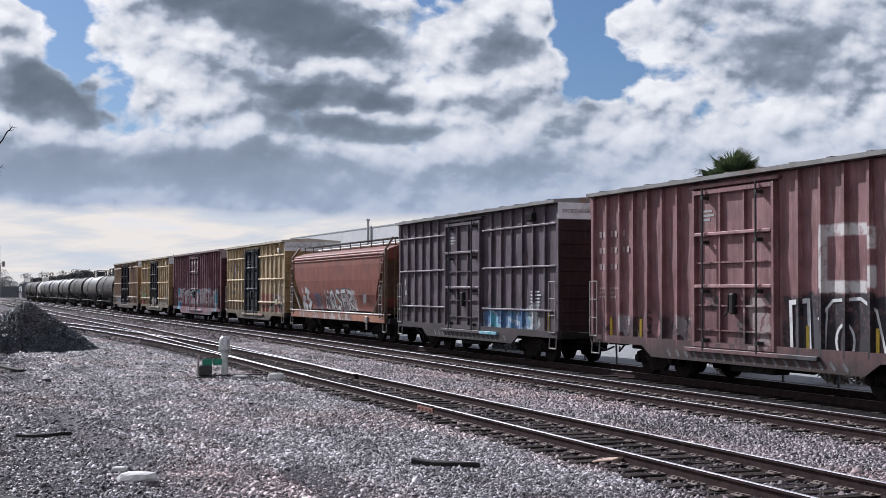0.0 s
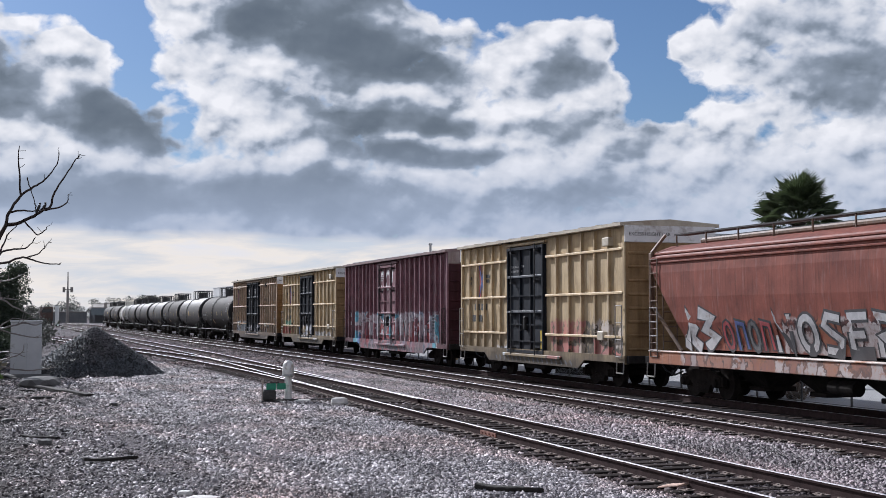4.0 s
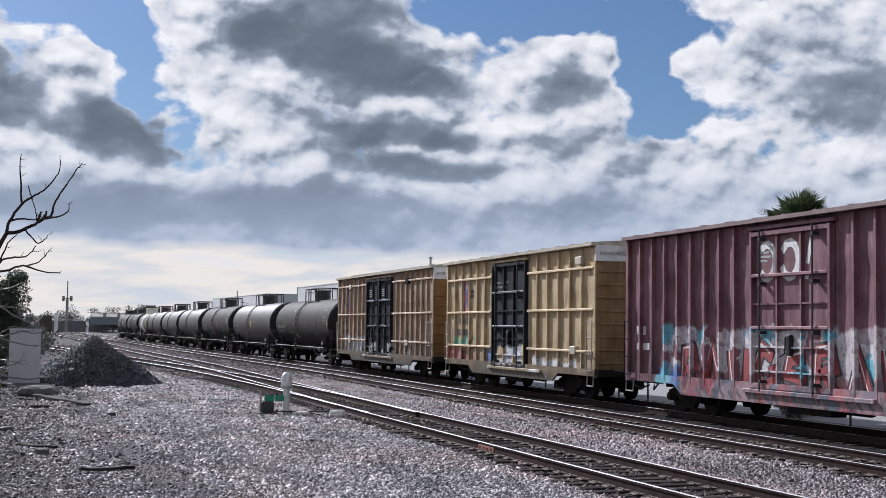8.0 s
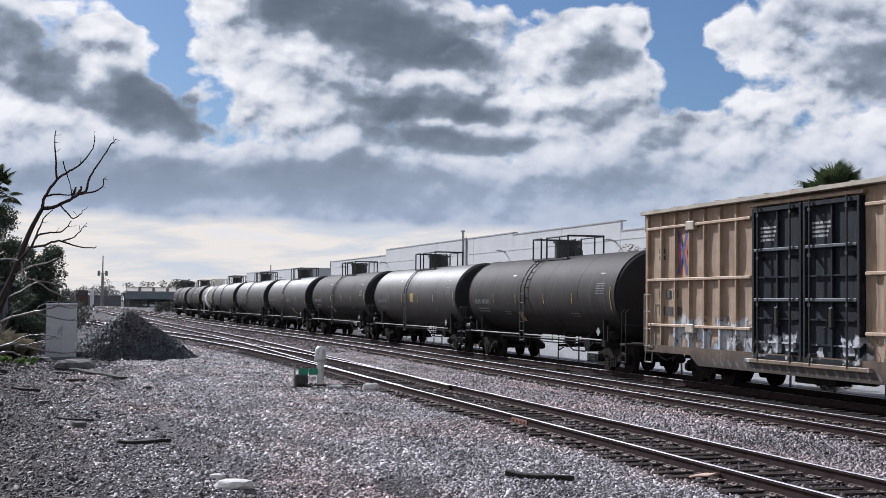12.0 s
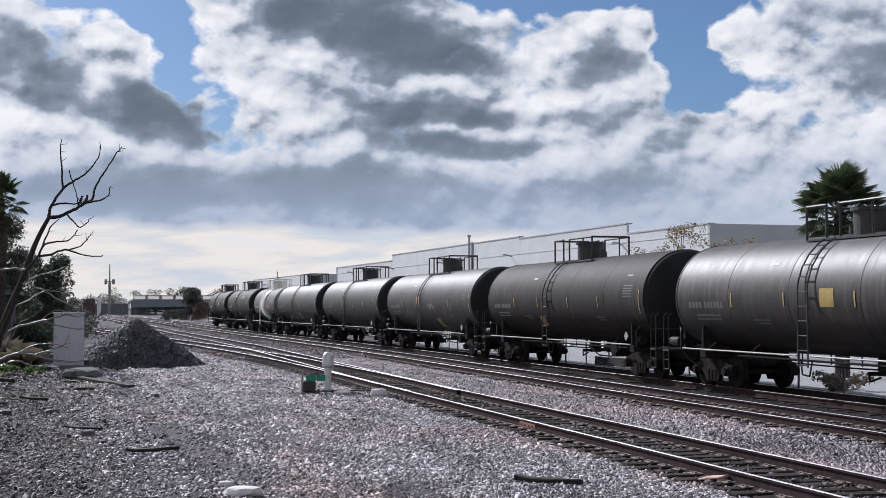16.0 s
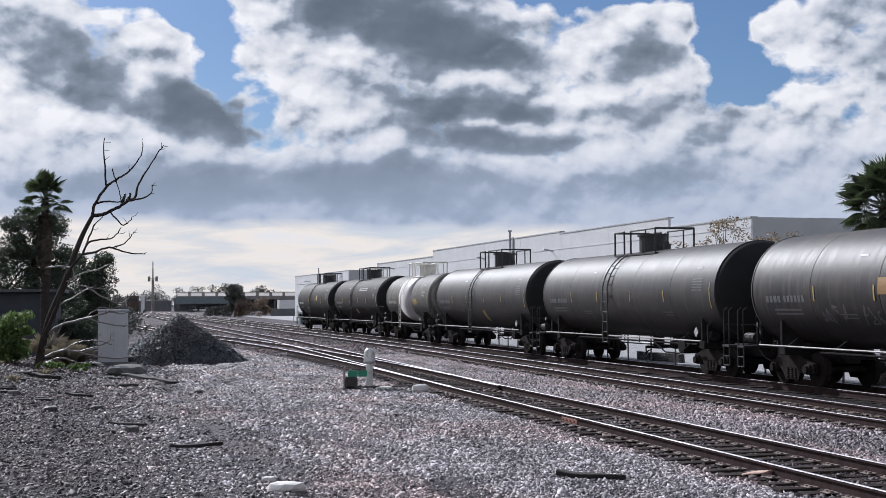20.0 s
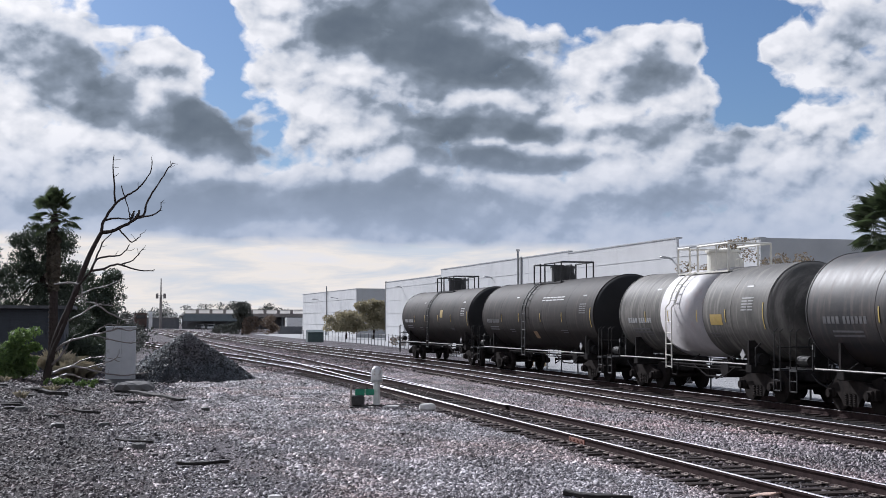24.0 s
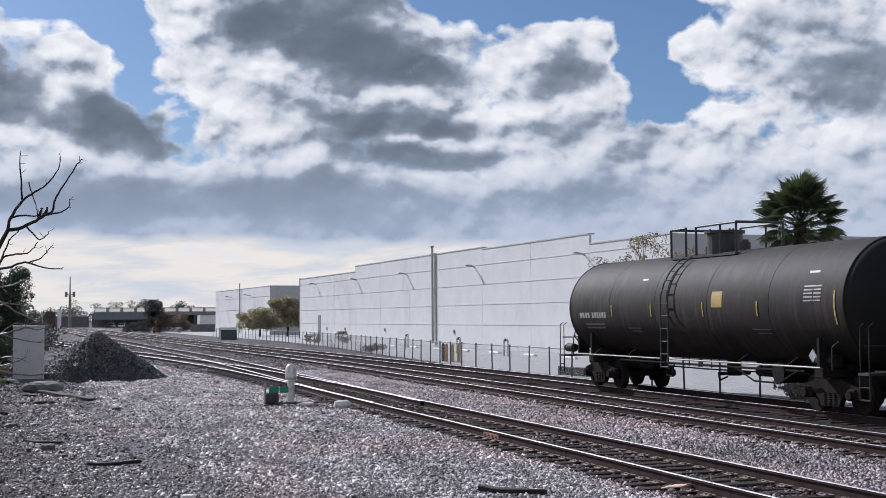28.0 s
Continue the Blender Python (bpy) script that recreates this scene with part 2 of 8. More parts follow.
# ---- materials ----
def surf(name, dark, light, scale=4.0, rough=0.75, bump=0.15, metal=0.0, fine=60.0, stain=None, stain_scale=0.7, stain_at=(0.55, 0.7), vary=0.0, coat=0.0, stretch=(1, 1, 1), spec=0.5):
    """A weathered surface: two tones of base colour by coarse and fine noise, stains, relief and uneven gloss."""
    m = bpy.data.materials.new(name)
    m.use_nodes = True
    nt = m.node_tree
    b = nt.nodes["Principled BSDF"]
    tc = nt.nodes.new("ShaderNodeTexCoord")
    mp = nt.nodes.new("ShaderNodeMapping")
    mp.inputs["Scale"].default_value = stretch
    nt.links.new(tc.outputs["Object"], mp.inputs[0])
    v = mp.outputs[0]
    n1 = noise_node(nt, v, scale, 6.0, 0.6).outputs[0]
    n2 = noise_node(nt, v, fine, 3.0, 0.6).outputs[0]
    both = math_node(nt, "ADD", math_node(nt, "MULTIPLY", n1, 0.65), math_node(nt, "MULTIPLY", n2, 0.35))
    col = ramp_node(nt, both, [(0.33, dark), (0.67, light)])
    if stain:
        n3 = noise_node(nt, v, stain_scale, 7.0, 0.65, 0.4).outputs[0]
        col = mix_node(nt, ramp_node(nt, n3, [(stain_at[0], 0.0), (stain_at[1], 1.0)]), col, stain)
    if vary:
        info = nt.nodes.new("ShaderNodeObjectInfo")
        k = math_node(nt, "ADD", 1 - vary / 2, math_node(nt, "MULTIPLY", info.outputs["Random"], vary))
        cb = nt.nodes.new("ShaderNodeCombineXYZ")
        for i in range(3):
            nt.links.new(k, cb.inputs[i])
        col = mix_node(nt, 1.0, col, cb.outputs[0], "MULTIPLY")
    nt.links.new(col, b.inputs["Base Color"])
    nt.links.new(math_node(nt, "ADD", rough - 0.12, math_node(nt, "MULTIPLY", n1, 0.24), True), b.inputs["Roughness"])
    b.inputs["Metallic"].default_value = metal
    b.inputs["Coat Weight"].default_value = coat
    b.inputs["Specular IOR Level"].default_value = spec
    if bump:
        bp = nt.nodes.new("ShaderNodeBump")
        bp.inputs["Strength"].default_value, bp.inputs["Distance"].default_value = min(1.0, bump), 0.02
        nt.links.new(both, bp.inputs["Height"])
        nt.links.new(bp.outputs[0], b.inputs["Normal"])
    return m


def gravel_mat(name, dark, light, cell=14.0, strength=0.9, patch=(0.75, 1.2), soil=None):
    """Crushed stone: every stone a tone of its own, with deep joints and larger, paler and darker patches; soil: mulch towards -x."""
    m = bpy.data.materials.new(name)
    m.use_nodes = True
    nt = m.node_tree
    b = nt.nodes["Principled BSDF"]
    tc = nt.nodes.new("ShaderNodeTexCoord")
    vo = nt.nodes.new("ShaderNodeTexVoronoi")
    vo.inputs["Scale"].default_value = cell
    nt.links.new(tc.outputs["Object"], vo.inputs["Vector"])
    sp = nt.nodes.new("ShaderNodeSeparateColor")
    nt.links.new(vo.outputs["Color"], sp.inputs[0])
    col = ramp_node(nt, sp.outputs[0], [(0.0, dark), (0.55, tuple((a + c) / 2 for a, c in zip(dark, light))), (1.0, light)])
    drawn = nt.nodes.new("ShaderNodeMapping")
    drawn.inputs["Scale"].default_value = (1.0, 0.45, 1.0)
    nt.links.new(tc.outputs["Object"], drawn.inputs["Vector"])
    big = noise_node(nt, drawn.outputs[0], 0.5, 7.0, 0.62).outputs[0]
    tone = ramp_node(nt, big, [(0.36, patch[0]), (0.62, patch[1])])
    col = mix_node(nt, 1.0, col, tone, "MULTIPLY")
    if soil:
        px = nt.nodes.new("ShaderNodeSeparateXYZ")
        nt.links.new(tc.outputs["Object"], px.inputs[0])
        edge = math_node(nt, "ADD", px.outputs[0], math_node(nt, "MULTIPLY", big, 7.0))
        col = mix_node(nt, ramp_node(nt, math_node(nt, "ADD", math_node(nt, "MULTIPLY", edge, 0.1), 0.35), [(0.62, 1.0), (0.92, 0.0)]), col, soil)
    nt.links.new(col, b.inputs["Base Color"])
    b.inputs["Roughness"].default_value = 0.75
    b.inputs["Specular IOR Level"].default_value = 0.06
    bp = nt.nodes.new("ShaderNodeBump")
    bp.inputs["Strength"].default_value, bp.inputs["Distance"].default_value = strength, 0.04
    h = math_node(nt, "SUBTRACT", math_node(nt, "MULTIPLY", sp.outputs[1], 0.8), vo.outputs["Distance"])
    nt.links.new(h, bp.inputs["Height"])
    nt.links.new(bp.outputs[0], b.inputs["Normal"])
    return m


def stones_mat(name, dark, light, rough=0.8):
    """Loose stones, each a tone of its own."""
    m = bpy.data.materials.new(name)
    m.use_nodes = True
    nt = m.node_tree
    b = nt.nodes["Principled BSDF"]
    ge = nt.nodes.new("ShaderNodeNewGeometry")
    col = ramp_node(nt, ge.outputs["Random Per Island"], [(0.0, dark), (0.6, tuple((a + c) / 2 for a, c in zip(dark, light))), (1.0, light)])
    tc = nt.nodes.new("ShaderNodeTexCoord")
    drawn = nt.nodes.new("ShaderNodeMapping")
    drawn.inputs["Scale"].default_value = (1.0, 0.45, 1.0)
    nt.links.new(tc.outputs["Object"], drawn.inputs["Vector"])
    dust = noise_node(nt, drawn.outputs[0], 0.7, 7.0, 0.64, 0.6).outputs[0]
    col = mix_node(nt, 1.0, col, ramp_node(nt, dust, [(0.36, (0.45, 0.46, 0.46)), (0.5, (0.93, 0.945, 0.935)), (0.64, (1.3, 1.31, 1.3))]), "MULTIPLY")
    earth = noise_node(nt, drawn.outputs[0], 0.42, 5.0, 0.6, 0.3).outputs[0]
    col = mix_node(nt, 1.0, col, ramp_node(nt, earth, [(0.46, (1.0, 1.0, 1.0)), (0.66, (1.13, 0.95, 0.88))]), "MULTIPLY")
    nt.links.new(col, b.inputs["Base Color"])
    b.inputs["Roughness"].default_value = rough
    b.inputs["Specular IOR Level"].default_value = 0.5 if rough < 0.6 else 0.25
    return m


def leaf_surf(name, dark, light, scale, through=0.4, **kw):
    """Leaves that let part of the light through."""
    m = surf(name, dark, light, scale, 0.6, 0.1, **kw)
    nt = m.node_tree
    b = nt.nodes["Principled BSDF"]
    tr = nt.nodes.new("ShaderNodeBsdfTranslucent")
    nt.links.new(b.inputs["Base Color"].links[0].from_socket, tr.inputs[0])
    mx = nt.nodes.new("ShaderNodeMixShader")
    mx.inputs[0].default_value = through
    nt.links.new(b.outputs[0], mx.inputs[1])
    nt.links.new(tr.outputs[0], mx.inputs[2])
    nt.links.new(mx.outputs[0], nt.nodes["Material Output"].inputs[0])
    return m


M = {
    "gravel": gravel_mat("gravel", (0.022, 0.0195, 0.021), (0.19, 0.168, 0.182), 30.0, 0.8, soil=(0.042, 0.036, 0.036), patch=(0.6, 1.25)),
    "ballast": gravel_mat("ballast", (0.022, 0.0175, 0.019), (0.105, 0.085, 0.092), 20.0),
    # oil, with the shade under the train darkened into the tone
    "ballast_oil_shade": gravel_mat("oily_shaded_ballast", (0.009, 0.0084, 0.009), (0.034, 0.031, 0.0325), 20.0),
    "stones": stones_mat("loose_stones", (0.06, 0.054, 0.058), (0.62, 0.57, 0.595), 0.62),
    "stones_soil": stones_mat("soil_stones", (0.018, 0.016, 0.017), (0.17, 0.15, 0.158), 0.7),
    "stones_dark": stones_mat("dark_stones", (0.022, 0.0178, 0.019), (0.22, 0.18, 0.19)),
    "rail": surf("rusty_rail", (0.022, 0.0155, 0.016), (0.06, 0.041, 0.04), 6, 0.85, 0.2, 0.0, spec=0.04),
    "railhead": surf("worn_railhead", (0.62, 0.59, 0.61), (0.82, 0.79, 0.81), 8, 0.5, 0.03, 1.0, stretch=(1, 0.05, 1)),
    "tie": surf("creosoted_tie", (0.010, 0.0082, 0.0078), (0.06, 0.047, 0.043), 5, 0.9, 0.5, vary=0.6, stretch=(0.3, 2, 2), spec=0.06),
    "plate": surf("rusty_tie_plate", (0.16, 0.125, 0.11), (0.36, 0.30, 0.27), 20, 0.55, 0.2, 0.3),
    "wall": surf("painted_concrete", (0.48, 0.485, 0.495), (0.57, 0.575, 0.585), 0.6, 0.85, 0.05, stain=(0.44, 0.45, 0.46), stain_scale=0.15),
    # wall concrete darkened: end-wall shade in the grey, also dulls the copings
    "wall_shade_grey": surf("shade_grey_concrete", (0.34, 0.35, 0.36), (0.42, 0.43, 0.44), 0.6, 0.85, 0.05),
    "black_tank": surf("black_tank_paint", (0.018, 0.018, 0.02), (0.038, 0.038, 0.04), 1.2, 0.42, 0.04, stain=(0.06, 0.055, 0.05), stain_scale=0.5, stain_at=(0.5, 0.75)),
    "maroon": surf("maroon_paint", (0.075, 0.026, 0.026), (0.14, 0.05, 0.046), 1.5, 0.6, 0.1),
}

# ---- building helpers ----
def link_mesh(name, bm, material=None, parent=None, smooth=False):
    me = bpy.data.meshes.new(name)
    bm.to_mesh(me)
    bm.free()
    if smooth:
        me.polygons.foreach_set("use_smooth", [True] * len(me.polygons))
    if material:
        me.materials.append(material)
    ob = new(name, me)
    if parent:
        ob.parent = parent
    return ob


def part(name, bm, material, parent, label="", smooth=False):
    """Links a bmesh as one mesh object under a thing or a part."""
    ob = link_mesh(name, bm, material, parent, smooth)
    return tagged(ob, label)


def again(ob, m, parent=None):
    """One more of a piece, on the same mesh, at the pose m."""
    o = ob.copy()
    scene.collection.objects.link(o)
    o.parent = parent or ob.parent
    o.matrix_local = m
    return o


def box(bm, x0, x1, y0, y1, z0, z1, bevel=0.0):
    r = bmesh.ops.create_cube(bm, size=1, matrix=Matrix.Translation(((x0 + x1) / 2, (y0 + y1) / 2, (z0 + z1) / 2)) @ Matrix.Diagonal((x1 - x0, y1 - y0, z1 - z0, 1)))
    if bevel:
        es = list({e for v in r["verts"] for e in v.link_edges})
        bmesh.ops.bevel(bm, geom=es, offset=bevel, segments=1, affect="EDGES")
    return bm


def cyl(bm, a, b, r, r2=None, n=10, caps=True):
    a, b = Vector(a), Vector(b)
    d = b - a
    bmesh.ops.create_cone(bm, cap_ends=caps, segments=n, radius1=r, radius2=r if r2 is None else r2, depth=d.length,
                          matrix=Matrix.Translation((a + b) / 2) @ d.to_track_quat("Z", "Y").to_matrix().to_4x4())
    return bm


def tube(bm, pts, r, n=6):
    for a, b in zip(pts, pts[1:]):
        cyl(bm, a, b, r, n=n)
    return bm


def B():
    return bmesh.new()


def thing(name, m, label, category, group="", kind=""):
    ob = new(name)
    ob.empty_display_size = 0.2
    ob.matrix_world = m
    return tagged(ob, label, category, group, kind)


# ---- the lines of the tracks ----
RAIL_Z = 0.20   # top of the rails over the ground
GAUGE = 1.435


def bend(y):
    """How far the lines swing to the side beyond the straight."""
    k = max(0.0, min(1.0, (y - 60.0) / 90.0))
    return -1.0 * k * k * (3 - 2 * k) - 0.0118 * max(0.0, y - 172.0)


def train_x(y):
    return 18.93 + bend(y)


def middle_x(y):
    return 15.0 + bend(y) + 0.012 * max(0.0, min(y, 60) - 20)


def near_x(y):
    return 9.74 + 0.02 * max(0.0, min(y, 80.0) - 36.0) + bend(y)


def siding_x(y):
    """The leg that leaves the near line at the switch."""
    return near_x(y) - (0.0 if y < 34 else 0.0011 * (y - 34) ** 2 if y < 70 else 0.0011 * 36 ** 2 + 0.0792 * (y - 70))


def sweep(bm, line, off, prof, y0, y1, step):
    """Draws a profile of (x, z) along a line of the plan."""
    ys = np.arange(y0, y1 + 0.01, step)
    last = None
    for y in ys:
        row = [bm.verts.new((line(y) + off + px, y, pz)) for px, pz in prof]
        if last:
            for k in range(len(prof)):
                j = (k + 1) % len(prof)
                bm.faces.new((last[k], last[j], row[j], row[k]))
        else:
            bm.faces.new(row[::-1])
        last = row
    bm.faces.new(last)


# ---- ground ----
def rut_x(k, y):
    """The two ruts that lorries have worn beside the line."""
    return (4.1, 2.15)[k] + 0.35 * math.sin(y * 0.13) + 0.12 * math.sin(y * 0.41 + k) - 0.0009 * max(0.0, y - 38) ** 2


def ground_z(x, y):
    z = 0.05 * noise.noise((x * 0.25, y * 0.25, 3.1)) + 0.02 * noise.noise((x * 1.3, y * 1.3, 7.7))
    bank = max(0.0, min(1.0, (-1.0 - x) / 4.0)) * max(0.0, min(1.0, (y - 24) / 12)) * max(0.0, min(1.0, (75 - y) / 15))
    z += 0.45 * bank
    z += sum(d * math.exp(-((x - rut_x(k, y)) / w) ** 2) for k in (0, 1) for d, w in ((-0.085, 0.24), (0.035, 0.55)))
    edge = 7.5 if y < 38 else siding_x(y) - 2.7
    if x > edge:
        z *= max(0.0, min(1.0, (edge + 0.8 - x) / 0.8))
    return z


def grid_sheet(name, xs, ys, fz, material):
    me = bpy.data.meshes.new(name)
    nx, ny = len(xs), len(ys)
    vs = np.array([(x, y, fz(x, y)) for y in ys for x in xs], dtype=np.float32)
    i = np.arange(nx * ny).reshape(ny, nx)
    fs = np.stack([i[:-1, :-1], i[:-1, 1:], i[1:, 1:], i[1:, :-1]], -1).reshape(-1, 4)
    me.vertices.add(len(vs))
    me.vertices.foreach_set("co", vs.ravel())
    me.loops.add(fs.size)
    me.loops.foreach_set("vertex_index", fs.ravel())
    me.polygons.add(len(fs))
    me.polygons.foreach_set("loop_start", np.arange(0, fs.size, 4))
    me.polygons.foreach_set("use_smooth", [True] * len(fs))
    me.update(calc_edges=True)
    me.materials.append(material)
    return new(name, me)


def build_ground():
    xs = np.concatenate([[-2500, -800, -300, -120, -60, -30, -18], np.arange(-12, -0.5, 0.3), np.arange(-0.4, 6.4, 0.1), np.arange(6.5, 8.4, 0.3), [8.6, 9, 12, 20, 40, 80, 200, 600, 2500]])
    ys = np.concatenate([[-600, -100, -20, 0, 6], np.arange(9, 72, 0.35), [75, 80, 90, 110, 150, 220, 400, 900, 2500, 4500]])
    g = grid_sheet("ground", xs, ys, ground_z, M["gravel"])
    tagged(g, "grey crushed-stone ground beside the tracks", "ground", kind="structure")


build_ground()


def build_bed(name, line, half, z, material, y1=420, label="", y0=-30):
    bm = B()
    prof = [(-half - 0.35, -0.03), (-half, z), (half, z), (half + 0.35, -0.03)]
    sweep(bm, line, 0, prof, y0, y1, 5)
    ob = link_mesh(name, bm, material)
    return tagged(ob, label, "track bed", kind="structure")


build_bed("ballast_bed", train_x, 2.3, 0.012, M["ballast_oil_shade"], label="dark oily ballast under the freight line, train shade in its tone")
build_bed("ballast_bed", middle_x, 3.1, 0.008, M["ballast"], label="crushed dark ballast under the middle line")
build_bed("ballast_bed", near_x, 1.2, 0.004, M["ballast"], label="crushed dark ballast under the near line")
build_bed("ballast_bed", siding_x, 1.7, 0.002, M["ballast"], y1=260, y0=36, label="crushed dark ballast under the siding")

RAIL_PROFILE = [(-0.075, 0.014), (-0.075, 0.026), (-0.012, 0.042), (-0.012, 0.155), (-0.036, 0.165), (-0.036, 0.197), (0.036, 0.197), (0.036, 0.165), (0.012, 0.155), (0.012, 0.042), (0.075, 0.026), (0.075, 0.014)]
HEAD_PROFILE = [(-0.033, 0.1965), (-0.026, 0.2), (0.026, 0.2), (0.033, 0.1965)]


def build_rails(name, line, y0, y1, label, sides=(-1, 1), drop=0.0):
    track = thing(name, Matrix.Identity(4), label, "railway track", "tracks", "structure")
    for s in sides:
        bm = B()
        sweep(bm, line, s * (GAUGE / 2 + 0.036), [(x, z - drop) for x, z in RAIL_PROFILE], y0, y1, 2.5)
        r = part("rail", bm, M["rail"], track)
        bm = B()
        sweep(bm, line, s * (GAUGE / 2 + 0.036), [(x, z - drop) for x, z in HEAD_PROFILE], y0, y1, 2.5)
        part("railhead", bm, M["railhead"], r, "bright worn top of the rail")
    return track


train_track = build_rails("railway_track", train_x, -30, 420, "steel rails of the line on which the freight train runs")
middle_track = build_rails("railway_track", middle_x, -30, 420, "rusty steel rails with bright worn heads")
near_track = build_rails("railway_track", near_x, -30, 420, "rusty steel rails of the near line, through a switch")
siding = build_rails("railway_track", siding_x, 38, 168, "rails of a siding that leaves the near line", drop=0.004)

# ---- the freight train ----
CARS = []    # car and its middle along the line at the start
WHEELS = []  # wheelset, its place in the truck
WHEEL_R = 0.457


def train_way(t):
    """How far the train has come after t seconds."""
    return 8.78 * t + 0.021 * t * t


def car_paint(name, car, dark, light, zones=(), rust=(0.10, 0.045, 0.025), grime=0.55, rough=0.55, streak=0.5, marks=(), faded=0.42, gloss=0.5):
    """Old car paint in the car's own space: faded tones, run-down rust and grime, and sprayed letters in zones of (y0, y1, z0, z1, colours, scale)."""
    m = bpy.data.materials.new(name)
    m.use_nodes = True
    nt = m.node_tree
    b = nt.nodes["Principled BSDF"]
    tc = nt.nodes.new("ShaderNodeTexCoord")
    tc.object = car
    v = tc.outputs["Object"]
    sep = nt.nodes.new("ShaderNodeSeparateXYZ")
    nt.links.new(v, sep.inputs[0])
    n1 = noise_node(nt, v, 1.3, 7.0, 0.65).outputs[0]
    n2 = noise_node(nt, v, 38.0, 3.0, 0.6).outputs[0]
    col = ramp_node(nt, math_node(nt, "ADD", math_node(nt, "MULTIPLY", n1, 0.75), math_node(nt, "MULTIPLY", n2, 0.25)), [(0.32, dark), (0.68, light)])
    # rust runs: noise drawn out downwards
    mp = nt.nodes.new("ShaderNodeMapping")
    mp.inputs["Scale"].default_value = (3.0, 3.4, 0.42)
    nt.links.new(v, mp.inputs[0])
    runs = noise_node(nt, mp.outputs[0], 1.6, 5.0, 0.7).outputs[0]
    col = mix_node(nt, math_node(nt, "MULTIPLY", ramp_node(nt, runs, [(0.52, 0.0), (0.75, 1.0)]), streak), col, rust)
    pale = noise_node(nt, mp.outputs[0], 2.7, 6.0, 0.7).outputs[0]
    col = mix_node(nt, math_node(nt, "MULTIPLY", ramp_node(nt, pale, [(0.54, 0.0), (0.76, 1.0)]), faded), col, (0.47, 0.44, 0.42))
    # thin dark runs
    mq = nt.nodes.new("ShaderNodeMapping")
    mq.inputs["Scale"].default_value = (3.0, 6.5, 0.22)
    nt.links.new(v, mq.inputs[0])
    thin = noise_node(nt, mq.outputs[0], 1.3, 5.0, 0.65).outputs[0]
    col = mix_node(nt, math_node(nt, "MULTIPLY", ramp_node(nt, thin, [(0.50, 0.0), (0.70, 1.0)]), 0.45), col, tuple(0.35 * c for c in dark))
    wn = noise_node(nt, v, 2.2, 4.0, 0.6)
    ws = nt.nodes.new("ShaderNodeSeparateColor")
    nt.links.new(wn.outputs["Color"], ws.inputs[0])
    yw = math_node(nt, "ADD", sep.outputs[1], math_node(nt, "MULTIPLY", math_node(nt, "SUBTRACT", ws.outputs[0], 0.5), 0.9))
    zw = math_node(nt, "ADD", sep.outputs[2], math_node(nt, "MULTIPLY", math_node(nt, "SUBTRACT", ws.outputs[1], 0.5), 0.7))
    # brown road grime, thickest on the low edge, uneven
    low = math_node(nt, "MULTIPLY", ramp_node(nt, math_node(nt, "MULTIPLY", math_node(nt, "ADD", zw, math_node(nt, "MULTIPLY", n1, 0.8)), 0.2), [(0.2, 1.0), (0.5, 0.0)]), grime)
    col = mix_node(nt, low, col, (0.04, 0.034, 0.032))
    for y0, y1, z0, z1, cols, sc in zones:
        inside = 1.0
        for val, lo, hi, soft in ((yw, y0, y1, 0.12), (zw, z0, z1, 0.1)):
            a = math_node(nt, "DIVIDE", math_node(nt, "SUBTRACT", val, lo), soft, True)
            c = math_node(nt, "DIVIDE", math_node(nt, "SUBTRACT", hi, val), soft, True)
            inside = math_node(nt, "MULTIPLY", inside, math_node(nt, "MULTIPLY", a, c))
        cb = nt.nodes.new("ShaderNodeCombineXYZ")
        nt.links.new(math_node(nt, "MULTIPLY", yw, 1.5), cb.inputs[0])
        nt.links.new(math_node(nt, "MULTIPLY", zw, 0.75), cb.inputs[1])
        vo = nt.nodes.new("ShaderNodeTexVoronoi")
        vo.voronoi_dimensions = "2D"
        vo.inputs["Scale"].default_value = sc
        nt.links.new(cb.outputs[0], vo.inputs["Vector"])
        ve = nt.nodes.new("ShaderNodeTexVoronoi")
        ve.voronoi_dimensions, ve.feature = "2D", "DISTANCE_TO_EDGE"
        ve.inputs["Scale"].default_value = sc
        nt.links.new(cb.outputs[0], ve.inputs["Vector"])
        vs = nt.nodes.new("ShaderNodeSeparateColor")
        nt.links.new(vo.outputs["Color"], vs.inputs[0])
        k = len(cols) - 1
        fill = ramp_node(nt, vs.outputs[0], [(i / k, c) for i, c in enumerate(cols[:-1])], "CONSTANT")
        paint = mix_node(nt, ramp_node(nt, ve.outputs["Distance"], [(0.05, 1.0), (0.09, 0.0)]), fill, cols[-1])
        worn = noise_node(nt, v, 6.0, 6.0, 0.7).outputs[0]
        inside = math_node(nt, "MULTIPLY", inside, ramp_node(nt, worn, [(0.34, 0.15), (0.5, 0.88)]))
        inside = math_node(nt, "MULTIPLY", inside, math_node(nt, "ADD", 0.55, math_node(nt, "MULTIPLY", runs, 0.75), True))
        col = mix_node(nt, inside, col, paint)
    if marks:
        chip = ramp_node(nt, noise_node(nt, v, 5.0, 7.0, 0.7).outputs[0], [(0.36, 0.2), (0.5, 0.92)])
        wob = math_node(nt, "MULTIPLY", math_node(nt, "SUBTRACT", n1, 0.5), 0.12)
